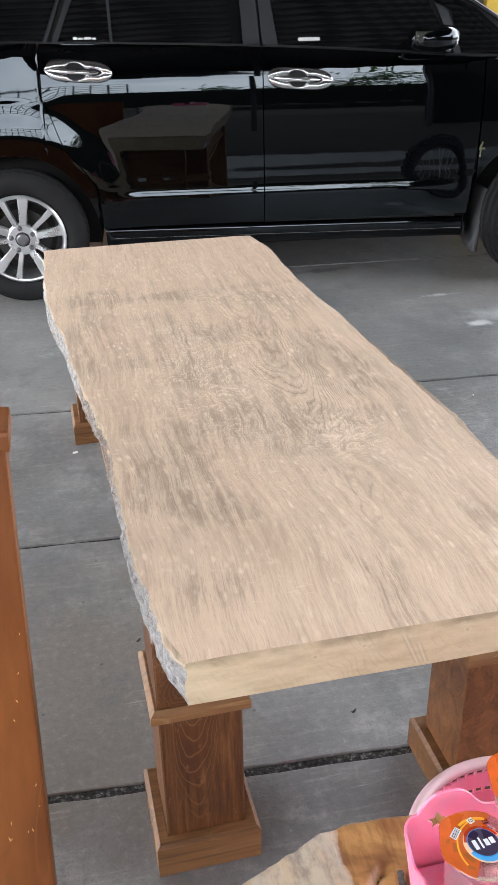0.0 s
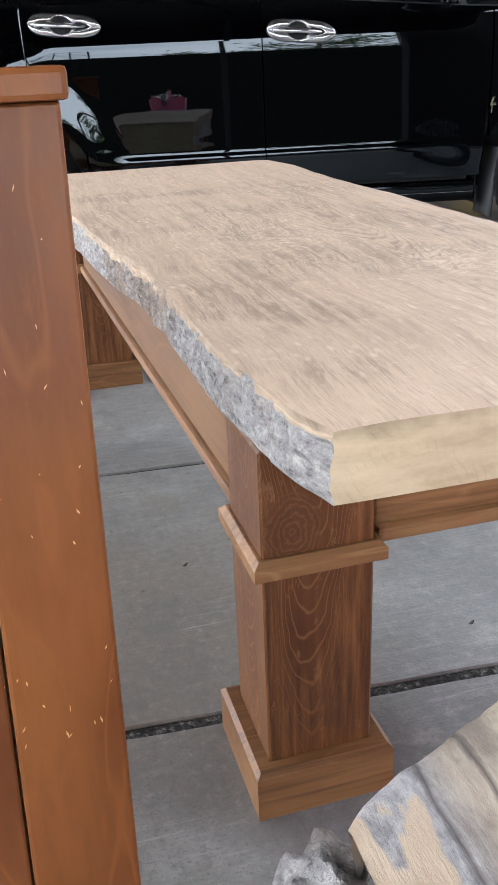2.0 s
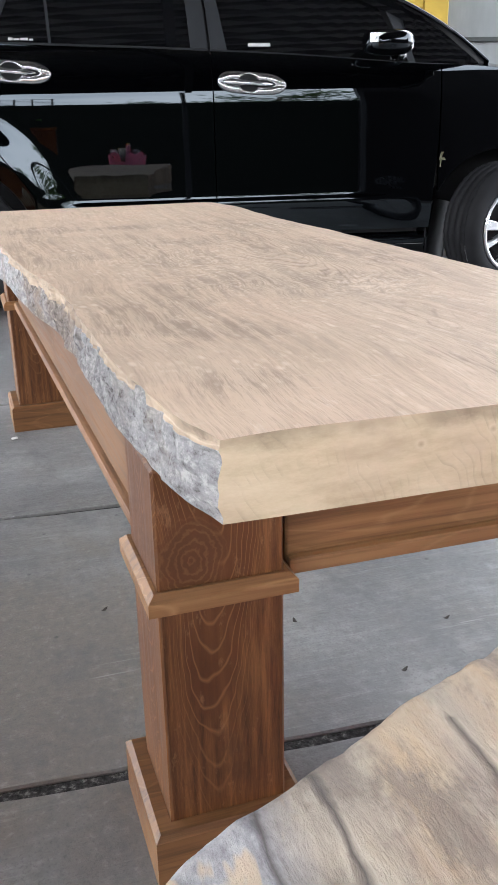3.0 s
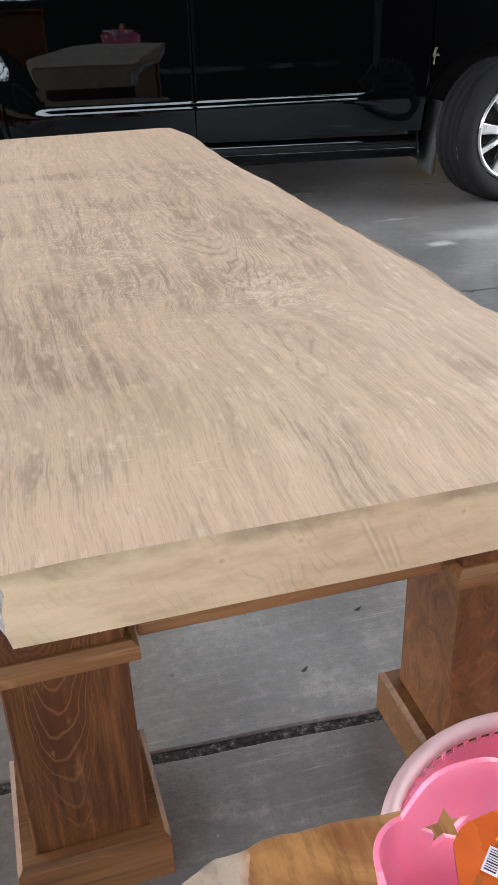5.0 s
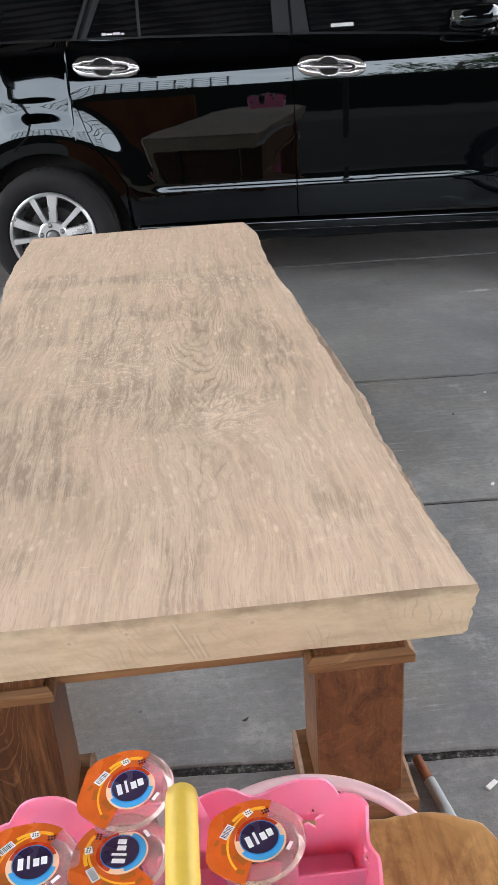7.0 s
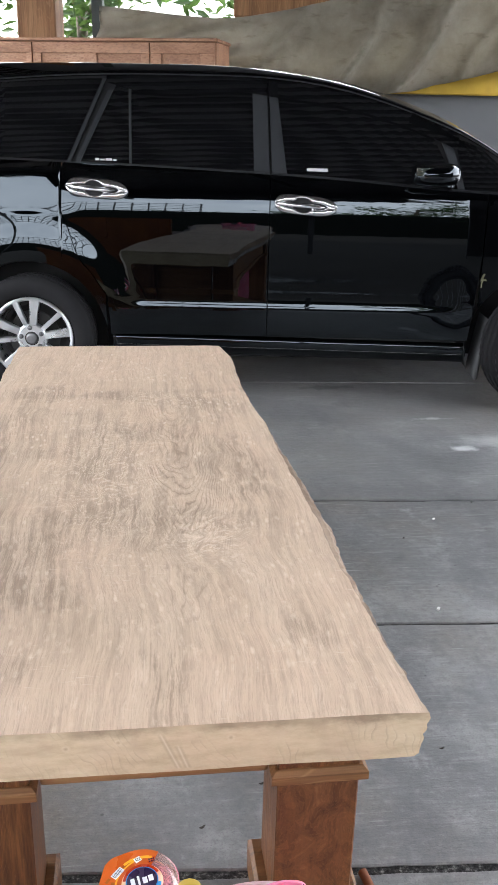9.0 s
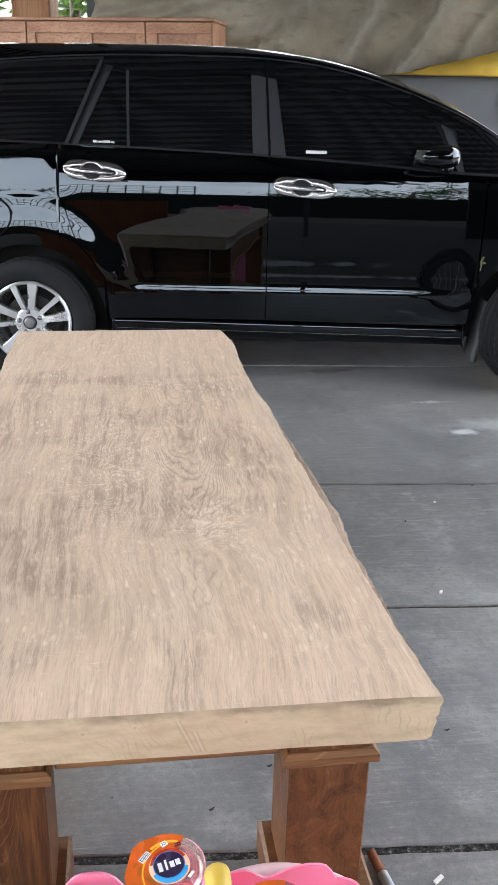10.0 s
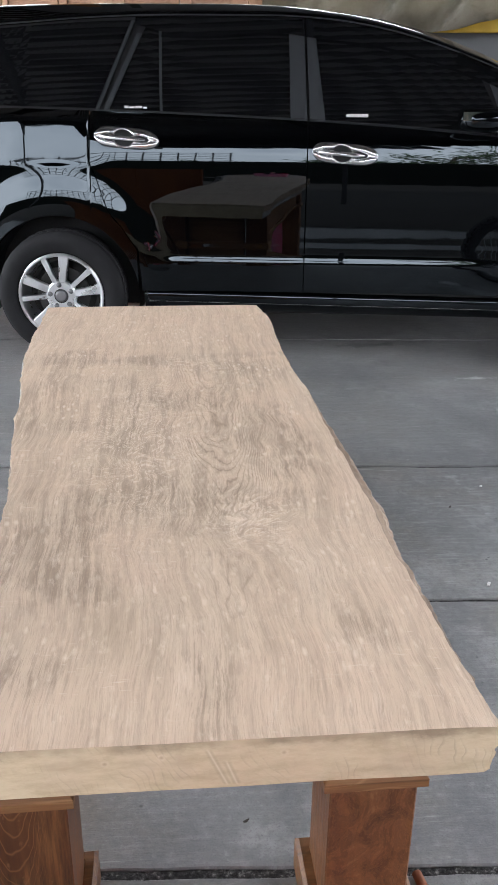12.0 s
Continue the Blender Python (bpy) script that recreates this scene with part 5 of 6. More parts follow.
KNOT = (0.178, -0.362)
ROOT = root_mat()
KNOT_BARK = plain("knot_bark", (0.06, 0.054, 0.05), 0.9, vary=0.7, scale=60, bump=0.8)
root_back = curve([-0.165, -0.150, -0.134, -0.10, -0.05, 0.0, 0.036, 0.077, 0.131, 0.17, 0.24, 0.35, 0.53, 0.615, 0.64, 0.66],
                  [-0.44, -0.418, -0.403, -0.382, -0.360, -0.335, -0.318, -0.301, -0.280, -0.275, -0.281, -0.292, -0.310, -0.321, -0.345, -0.45])


def root_top():
    """Slab with a wandering natural outline, a knot hole and rough flanks."""
    bm = bmesh.new()
    nx, ny = 150, 84
    rows = []
    for i in range(nx + 1):
        x = -0.137 + 0.797 * i / nx
        yb = root_back(x) + 0.003 * nz(x * 30, 3) + 0.0015 * nz(x * 90, 7)
        ends = min(i, nx - i) / nx
        yf = -1.12 + 0.5 * max(0.0, 1 - ends / 0.22) ** 2
        col = [(x, yb + 0.006 * nz(x * 25, j * 0.9, 5) - 0.004 * j, 0.455 + (0.545 - 0.455) * j / 6) for j in range(6)]
        for j in range(ny + 1):
            t = (j / ny) ** 1.6
            y = yb + (yf - yb) * t
            rawness = min(1.0, max(0.0, (0.135 - x) / 0.02))
            z = 0.560 - 0.003 * max(0.0, 1 - (yb - y) / 0.008) ** 2
            z += rawness * (0.006 + 0.0035 * nz(x * 42, y * 9, 1) + 0.0016 * nz(x * 110, y * 34, 2))
            d = math.hypot(x - KNOT[0], (y - KNOT[1]) * 1.1)
            a = math.atan2(y - KNOT[1], x - KNOT[0])
            if abs(d - 0.020 - 0.003 * math.sin(2 * a)) < 0.006 and not (0.4 < a < 1.5):
                z -= 0.008
            col.append((x, y, z))
        col += [(x, yf, 0.50), (x, yf + 0.02, 0.455)]
        rows.append(col)
    add_grid(bm, rows, flip=True)
    return bm


root = empty("root_table", "low root-wood table with raw grey rim and polished top", "table")
part("top", root_top(), ROOT, root, "natural-edge slab, grey and raw at the rim, varnished orange within", smooth=True)
for cx, cy, cz, rx, ry, rz in ((-0.150, -0.425, 0.503, 0.036, 0.054, 0.047), (-0.185, -0.53, 0.50, 0.05, 0.075, 0.055), (-0.168, -0.64, 0.50, 0.045, 0.08, 0.055)):
    rows = []
    for i in range(27):
        t = math.pi * i / 26
        row = []
        for a in np.linspace(0, 2 * math.pi, 44, endpoint=False):
            ex, ey, ez = math.sin(t) * math.cos(a), math.sin(t) * math.sin(a), math.cos(t)
            k = 1 + 0.24 * nz(ex * 2.2 + cx * 40, ey * 2.2, ez * 2.2) + 0.13 * nz(ex * 6, ey * 6 + cy * 9, ez * 6) + 0.06 * nz(ex * 15, ey * 15, ez * 15)
            row.append((cx + rx * k * ex, cy + ry * k * ey, cz + rz * k * ez))
        rows.append(row)
    part("bark_lump", grid(rows, close_u=True), BARK, root, "lumpy grey bark", smooth=True)
bm = bmesh.new()
rows = []
for z, r in ((0.0, 0.17), (0.06, 0.15), (0.2, 0.12), (0.36, 0.13), (0.47, 0.19)):
    rows.append([(0.24 + r * (1 + 0.18 * nz(a * 1.3, z * 4)) * math.cos(a), -0.76 + r * (1 + 0.18 * nz(a * 1.3, z * 4)) * math.sin(a) * 0.9, z) for a in np.linspace(0, 2 * math.pi, 28, endpoint=False)])
add_grid(bm, rows, close_u=True)
part("stump_base", bm, ROOT, root, smooth=True)
bm = bmesh.new()
for i in range(34):
    a = 1.9 + 3.4 * i / 33
    rr = 0.020 + 0.003 * math.sin(2 * a)
    p = Vector((KNOT[0] + rr * math.cos(a), KNOT[1] + rr * math.sin(a) / 1.1, 0.544 + 0.005 * nz(i * 0.7)))
    q = 0.40 + 0.35 * nz(i * 1.7, 5)
    add_box(bm, -0.005 * q, 0.005 * q, -0.003, 0.0035, -0.006, 0.005 + 0.003 * q, 0.0015, 1, Matrix.Translation(p) @ pose(0, 0, 0, 30 * nz(i, 3), 30 * nz(i, 6), math.degrees(a) + 40 * nz(i, 8)))
for i in range(5):
    p = Vector((KNOT[0] + 0.012 + 0.004 * nz(i, 9), KNOT[1] + 0.010 - 0.003 * i, 0.555))
    add_box(bm, -0.004, 0.004, -0.003, 0.003, -0.006, 0.007, 0.0015, 1, Matrix.Translation(p) @ pose(0, 0, 0, 25 * nz(i, 2), 20, 40 * i))
part("knot_bark", bm, KNOT_BARK, root, "dark crumbled bark left in a knot")["kind"] = "stuff"

# ---- pink caddy with drinking cups ----
PINK = Mat("pink_plastic", 0.28, spec=0.5)
PINK.color(PINK.mix(PINK.noise(PINK.co, 24, 4), (0.86, 0.235, 0.38), (0.90, 0.285, 0.43)))
PINK.b.inputs["Subsurface Weight"].default_value = 0.45
PINK.b.inputs["Subsurface Radius"].default_value = (0.02, 0.008, 0.008)
PINK.b.inputs["Subsurface Scale"].default_value = 0.5
PINK = PINK.m
PALE_RIM = plain("whitened_pink_rim", (0.78, 0.55, 0.58), 0.45, vary=0.12, scale=30)
YELLOW_GRIP = plain("yellow_grip", (0.58, 0.40, 0.05), 0.5, vary=0.2, scale=40, bump=0.1)

CX0, CX1, CY0, CY1, CZ = 0.170, 0.506, -0.585, -0.372, 0.5625
CORNER = 0.022


def star(cx, cy, r, turn=0.0):
    return [(cx + (r if i % 2 == 0 else r * 0.45) * math.sin(radians(36 * i + turn)), cy + (r if i % 2 == 0 else r * 0.45) * math.cos(radians(36 * i + turn))) for i in range(10)]


rim_back = curve([0, 0.05, 0.12, 0.2, 0.24, 0.3, 0.5, 0.57, 0.66, 0.74, 0.8, 0.9, 0.97, 1], [0.120, 0.138, 0.144, 0.136, 0.120, 0.114, 0.112, 0.124, 0.131, 0.119, 0.126, 0.132, 0.124, 0.110])
rim_side = curve([0, 0.15, 0.3, 0.45, 0.55, 0.7, 0.82, 0.9, 1], [0.112, 0.10, 0.116, 0.114, 0.098, 0.112, 0.10, 0.095, 0.116])


def wall_fill(bm, length, stars, m, dip):
    """A scalloped wall with star-shaped holes, in its own plane, then set by m."""
    n = 44
    loop = [(0, 0.0)] + [(length, 0.0)]
    rim = [(length * (1 - i / n), dip(1 - i / n)) for i in range(n + 1)]
    tmp = bmesh.new()
    edges = []
    for pts in [loop + rim] + stars:
        vs = [tmp.verts.new((x, z, 0)) for x, z in pts]
        edges += [tmp.edges.new((vs[i], vs[(i + 1) % len(vs)])) for i in range(len(vs))]
    bmesh.ops.triangle_fill(tmp, use_beauty=True, use_dissolve=False, edges=edges)
    bmesh.ops.recalc_face_normals(tmp, faces=tmp.faces)
    tmp.verts.index_update()
    new_vs = [bm.verts.new(m @ v.co) for v in tmp.verts]
    for f in tmp.faces:
        bm.faces.new([new_vs[v.index] for v in f.verts])
    tmp.free()


def caddy_shell():
    bm = bmesh.new()
    lx, ly = CX1 - CX0 - 2 * CORNER, CY1 - CY0 - 2 * CORNER
    up = lambda a, ox, oy: Matrix.Translation((ox, oy, CZ)) @ pose(0, 0, 0, 90, 0, a)
    wall_fill(bm, lx, [star(0.022, 0.106, 0.0145), star(lx - 0.026, 0.088, 0.0145, 8)], up(0, CX0 + CORNER, CY1), rim_back)
    wall_fill(bm, lx, [star(0.040, 0.066, 0.0135), star(lx - 0.040, 0.066, 0.0135)], up(0, CX0 + CORNER, CY0), rim_back)
    wall_fill(bm, ly, [star(0.035, 0.060, 0.013), star(ly - 0.020, 0.080, 0.0125)], up(90, CX1, CY0 + CORNER), rim_side)
    wall_fill(bm, ly, [star(0.035, 0.060, 0.013), star(ly - 0.035, 0.060, 0.013)], up(90, CX0, CY0 + CORNER), rim_side)
    s0, s1, b0, b1 = rim_side(0), rim_side(1), rim_back(0), rim_back(1)
    for cx, cy, a0, h0, h1 in ((CX0 + CORNER, CY1 - CORNER, 90, b0, s1), (CX1 - CORNER, CY1 - CORNER, 0, s1, b1), (CX1 - CORNER, CY0 + CORNER, 270, b1, s0), (CX0 + CORNER, CY0 + CORNER, 180, s0, b0)):
        rows = []
        for i in range(11):
            a = radians(a0 + 9 * i)
            h = h0 + (h1 - h0) * i / 10
            rows.append([(cx + CORNER * math.cos(a), cy + CORNER * math.sin(a), CZ + h * j) for j in (0, 1)])
        add_grid(bm, rows)
    bmesh.ops.remove_doubles(bm, verts=bm.verts, dist=1e-5)
    bmesh.ops.recalc_face_normals(bm, faces=bm.faces)
    bmesh.ops.solidify(bm, geom=bm.faces[:], thickness=0.0028)
    # soft pinch: narrower at the foot, as moulded trays are
    for v in bm.verts:
        t = (v.co.z - CZ) / 0.13
        k = 0.90 + 0.10 * t
        v.co.x = 0.349 + (v.co.x - 0.349) * k
        v.co.y = CY1 - 0.10 + (v.co.y - CY1 + 0.10) * k
    for e in bm.edges:
        if len(e.link_faces) == 2 and e.calc_face_angle() > 0.6:
            e.smooth = False
    return bm


caddy = empty("caddy", "pink plastic caddy with star cut-outs and a yellow grip", "caddy")
part("tray", caddy_shell(), PINK, caddy, smooth=True)
# floor of the compartments, raised on the hollow foot
part("tray_floor", box(CX0 + 0.016, CX1 - 0.016, CY0 + 0.014, CY1 - 0.014, CZ + 0.046, CZ + 0.049), PINK, caddy)


def divider(x0, x1, y0, y1, z1, name="divider"):
    return part(name, box(x0, x1, y0, y1, CZ + 0.0495, z1, 0.0012, 2), PINK, caddy)


divider(0.309, 0.312, -0.57, -0.374, 0.655)
divider(0.386, 0.389, -0.57, -0.374, 0.655)
divider(0.390, 0.500, -0.428, -0.425, 0.640)
divider(0.196, 0.308, -0.49, -0.487, 0.640)
grip_pts = [(0.349, y, 0.757 - 6.0 * max(0, y + 0.450) ** 2 - 6.0 * max(0, -0.565 - y) ** 2) for y in np.linspace(-0.572, -0.430, 14)]
part("grip", tube(grip_pts, 0.0125, 16), YELLOW_GRIP, caddy, "yellow rubber sleeve on the handle", smooth=True)
for s, y0 in ((1, -0.429), (-1, -0.572)):
    bm = bmesh.new()
    rows = []
    for t in np.linspace(0, 1, 9):
        hw = 0.0125 + 0.022 * t ** 1.3
        z = 0.754 - 0.125 * t
        y = y0 + s * (0.003 + (0.045 if s > 0 else 0.006) * t)
        rows.append([(0.349 - hw, y - 0.004, z), (0.349 - hw * 0.6, y + s * 0.004, z), (0.349, y + s * 0.007, z), (0.349 + hw * 0.6, y + s * 0.004, z), (0.349 + hw, y - 0.004, z), (0.349, y - s * 0.006, z)])
    vs = add_grid(bm, rows, close_u=True)
    bm.faces.new(vs[0])
    bm.faces.new(vs[-1])
    part("handle_post", bm, PINK, caddy, smooth=True)

CLEAR = Mat("clear_cup_plastic", 0.06)
CLEAR.color((0.95, 0.93, 0.93))
CLEAR.b.inputs["Transmission Weight"].default_value = 0.92
CLEAR.b.inputs["IOR"].default_value = 1.3
CLEAR = CLEAR.m
FILM = Mat("clear_lid_film", 0.12)
FILM.color(FILM.mix(FILM.noise(FILM.co, 60, 5), (0.72, 0.45, 0.42), (0.85, 0.62, 0.58)))
FILM.b.inputs["Transmission Weight"].default_value = 0.75
FILM.b.inputs["IOR"].default_value = 1.25
FILM.bump(FILM.noise(FILM.co, 90, 3), 0.35, 0.001)
FILM = FILM.m
INK_ORANGE = plain("orange_print", (0.56, 0.105, 0.014), 0.3, vary=0.4, scale=38, bump=0.08)
INK_GOLD = plain("gold_print", (0.90, 0.42, 0.03), 0.3)
INK_NAVY = plain("navy_print", (0.030, 0.018, 0.05), 0.3)
INK_BLUE = plain("blue_print", (0.03, 0.25, 0.62), 0.3)
INK_SKY = plain("sky_print", (0.07, 0.34, 0.68), 0.3)
INK_WHITE = plain("white_print", (0.82, 0.82, 0.84), 0.35)
INK_RED = plain("red_print", (0.42, 0.04, 0.01), 0.3)
INK_BROWN = plain("brown_print", (0.36, 0.10, 0.016), 0.3)
INK_PEACH = plain("peach_print", (0.88, 0.56, 0.36), 0.3)


def disc(bm, cx, cy, r, z, a0=0.0, a1=360.0, inner=0.0, n=40, h=0.00025, sx=1.0):
    pts = [(cx + r * sx * math.cos(radians(a)), cy + r * math.sin(radians(a))) for a in np.linspace(a0, a1, n)]
    if inner:
        pts += [(cx + inner * sx * math.cos(radians(a)), cy + inner * math.sin(radians(a))) for a in np.linspace(a1, a0, n)]
        vs = [bm.verts.new((x, y, z)) for x, y in pts]
        for i in range(n - 1):
            bm.faces.new((vs[i], vs[i + 1], vs[2 * n - 2 - i], vs[2 * n - 1 - i]))
    else:
        if abs(a1 - a0 - 360) < 1e-6:
            pts = pts[:-1]
        bm.faces.new([bm.verts.new((x, y, z)) for x, y in pts])
    return bm


def quad(bm, cx, cy, w, h, turn, z):
    a = radians(turn)
    bm.faces.new([bm.verts.new((cx + dx * w / 2 * math.cos(a) - dy * h / 2 * math.sin(a), cy + dx * w / 2 * math.sin(a) + dy * h / 2 * math.cos(a), z)) for dx, dy in ((-1, -1), (1, -1), (1, 1), (-1, 1))])


def drinking_cup():
    """Sealed cup, top centre at the origin, with a printed film lid."""
    R, H = 0.0345, 0.098
    cup = empty("drinking_cup", "sealed clear cup of water with an orange printed lid", "cup", "cups in the caddy")
    prof = [(0.001, -H), (0.024, -H), (0.0255, -H + 0.004), (0.029, -0.05), (0.0325, -0.012), (0.0335, -0.003), (R + 0.0035, -0.0022), (R + 0.004, -0.0012), (R + 0.0035, -0.0004)]
    part("cup_body", lathe(prof, 36), CLEAR, cup, smooth=True)
    bm = bmesh.new()
    outline = []
    for a in np.linspace(0, 360, 60, endpoint=False):
        r = R + 0.0048
        if 95 < a < 215:                       # pull tab with straight sides
            r = min((R + 0.0048) / max(0.5, math.cos(radians((a - 155 + 30) % 60 - 30))), R + 0.0078)
        outline.append((r * math.cos(radians(a)), r * math.sin(radians(a))))
    vs = [bm.verts.new((x, y, 0.0006 * nz(x * 90, y * 90))) for x, y in outline]
    c = bm.verts.new((0, 0, -0.0008))
    for i in range(len(vs)):
        bm.faces.new((vs[i], vs[(i + 1) % len(vs)], c))
    lid = part("lid", bm, FILM, cup, "thin clear film lid with print", smooth=True)
    bm = bmesh.new()
    lim = [(x * 0.995, y * 0.995) for x, y in outline if math.cos(math.atan2(y, x) - radians(140)) > -0.12]
    bm.faces.new([bm.verts.new((x, y, 0.0011)) for x, y in sorted(lim, key=lambda p: (math.atan2(p[1], p[0]) - radians(30)) % (2 * math.pi))])
    part("orange_print", bm, INK_ORANGE, lid, "orange printed half")
    bm = bmesh.new()
    disc(bm, 0.010, -0.008, 0.0360, 0.0014, 92, 195, 0.0342)
    disc(bm, 0.004, 0.000, 0.0300, 0.0014, 60, 120, 0.0270)
    part("gold_swirl", bm, INK_GOLD, lid)
    bm = bmesh.new()
    for cx, cy, w, h, turn in ((-0.026, 0.004, 0.010, 0.004, 70), (-0.018, -0.010, 0.012, 0.005, 115), (-0.008, 0.024, 0.009, 0.003, 20), (-0.029, 0.012, 0.006, 0.003, 40), (-0.022, -0.020, 0.007, 0.004, 140)):
        quad(bm, cx, cy, w, h, turn, 0.0013)
    part("brown_shards", bm, INK_BROWN, lid)["kind"] = "stuff"
    bm = bmesh.new()
    disc(bm, 0.003, -0.001, 0.0205, 0.0016)
    part("peach_disc", bm, INK_PEACH, lid)
    bm = bmesh.new()
    disc(bm, 0.003, 0.0010, 0.0188, 0.0018, 15, 165, 0.0130)
    part("red_arc", bm, INK_RED, lid)
    bm = bmesh.new()
    disc(bm, 0.003, -0.0015, 0.0186, 0.0019, 195, 345, 0.010)
    part("sky_arc", bm, INK_SKY, lid)
    bm = bmesh.new()
    disc(bm, 0.003, 0.0005, 0.0160, 0.0020)
    part("blue_disc", bm, INK_BLUE, lid)
    bm = bmesh.new()
    disc(bm, 0.003, 0.0007, 0.0151, 0.0022)
    part("navy_disc", bm, INK_NAVY, lid)
    bm = bmesh.new()
    for i, (h, w) in enumerate(((0.0105, 0.0042), (0.012, 0.0022), (0.0072, 0.0046), (0.0070, 0.0048))):
        quad(bm, 0.003 + (i - 1.5) * 0.0060, 0.0008 * (i % 2), w, h, 0, 0.0024)
    part("white_mark", bm, INK_WHITE, lid, "white bars of print")
    for q in ((-0.0180, 0.0175, 0.0135, 0.0068, 38), (0.0040, 0.0265, 0.0068, 0.0060, 20), (0.0210, -0.0170, 0.0080, 0.0030, 40)):
        bm = bmesh.new()
        quad(bm, *q, 0.0016)
        part("white_patch", bm, INK_WHITE, lid)
    bm = bmesh.new()
    for i in range(9):
        q = -0.0052 + i * 0.0013
        quad(bm, -0.0180 + q * math.cos(radians(38)), 0.0175 + q * math.sin(radians(38)), 0.0005 + 0.0003 * (i % 3 == 0), 0.0050, 38, 0.0018)
    for i in range(3):
        for j in range(2):
            quad(bm, 0.0024 + i * 0.0018, 0.0255 + j * 0.0020, 0.0012, 0.0012, 20, 0.0018)
            quad(bm, 0.0150 + i * 0.0022, 0.0200 + j * 0.0026, 0.0016, 0.0019, -20, 0.0018)
    part("dark_print", bm, INK_NAVY, lid)
    return cup


cup = drinking_cup()
spots = [((0.302, -0.394, 0.729), (3, -4, 12)), ((0.297, -0.446, 0.714), (-2, 2, 80)), ((0.226, -0.446, 0.716), (0, 3, 5)), ((0.404, -0.448, 0.716), (-1, -3, 18)), ((0.418, -0.538, 0.708), (2, 2, 40))]
for i, (p, r) in enumerate(spots):
    m = pose(*p, *r)
    if i == 0:
        cup.matrix_basis = m
    else:
        copy_thing(cup, m)

# ---- round basket on the floor behind the low table ----
BC, BR, BH = (0.472, -0.21), 0.184, 0.322
basket = empty("laundry_basket", "round pink slotted basket with a whitened rim", "basket")


def ring_pt(a, r, z):
    return (BC[0] + r * math.cos(a), BC[1] + r * math.sin(a), z)


bm = bmesh.new()
N = 120
prof = [(BR - 0.013, BH - 0.016), (BR + 0.001, BH - 0.014), (BR + 0.003, BH - 0.004), (BR - 0.004, BH), (BR - 0.011, BH - 0.003)]
add_grid(bm, [[ring_pt(a, r, z) for a in np.linspace(0, 2 * math.pi, N, endpoint=False)] for r, z in prof], close_u=True, close_v=True)
part("rim", bm, PALE_RIM, basket, "scuffed pale rim", smooth=True)
bm = bmesh.new()
radius_at = lambda z: 0.135 + (BR - 0.012 - 0.135) * (z / (BH - 0.012))
cells = 66
levels = [0.004, 0.03, 0.09, 0.10, 0.16, 0.17, 0.225, 0.232, 0.262, 0.270, 0.300, 0.308]
for i in range(cells):
    a0, a1 = 2 * math.pi * i / cells, 2 * math.pi * (i + 1) / cells
    handle_gap = (i % 33) in range(6, 12)
    for j in range(len(levels) - 1):
        z0, z1 = levels[j], levels[j + 1]
        if j == 0 or j % 2:
            segs = [(a0, a1)]
        else:
            segs = [(a0, a0 + (a1 - a0) * 0.42)]
            if handle_gap and z0 > 0.25:
                segs = []
        if handle_gap and 0.262 < z0 < 0.29:
            segs = []
        for s0, s1 in segs:
            bm.faces.new([bm.verts.new(ring_pt(a, radius_at(z), z)) for a, z in ((s0, z0), (s1, z0), (s1, z1), (s0, z1))])
bmesh.ops.remove_doubles(bm, verts=bm.verts, dist=1e-5)
bmesh.ops.solidify(bm, geom=bm.faces[:], thickness=0.0025)
part("slotted_wall", bm, PINK, basket)
part("bottom", lathe([(0.001, 0.005), (0.134, 0.005), (0.135, 0.001)], 48, Matrix.Translation((*BC, 0))), PINK, basket)

# ---- small things on the floor ----
PIPE = plain("grey_pipe", (0.45, 0.48, 0.50), 0.4, vary=0.15, scale=20)
RUST = plain("rust", (0.20, 0.07, 0.03), 0.85, vary=0.4, scale=60)
pipe = empty("pipe", "thin grey pipe with a rusty end on the floor", "pipe")
d0, d1 = Vector((0.735, 0.262, 0.0115)), Vector((0.800, -0.13, 0.0115))
part("tube", tube([d0 + (d1 - d0) * 0.14, d1], 0.011, 14), PIPE, pipe, smooth=True)
part("rusty_end", tube([d0, d0 + (d1 - d0) * 0.14], 0.0095, 12), RUST, pipe, "rusty brown end", smooth=True)

PAPER = plain("white_paper", (0.72, 0.71, 0.68), 0.7, vary=0.1)
for x, y, l, wd, turn in ((0.855, 0.190, 0.026, 0.009, 35), (1.221, 1.255, 0.017, 0.009, 60), (-0.132, 1.818, 0.018, 0.008, 10), (1.415, 1.905, 0.010, 0.006, 20)):
    bm = bmesh.new()
    add_box(bm, -l / 2, l / 2, -wd / 2, wd / 2, 0.0004, 0.006, 0.002, 2, pose(x, y, 0, 0, 0, turn))
    tagged(part("paper_scrap", bm, PAPER), "small crumpled white scrap on the concrete floor", "scrap", "scraps on the floor")
LEAF = plain("dry_leaf", (0.04, 0.033, 0.026), 0.8)
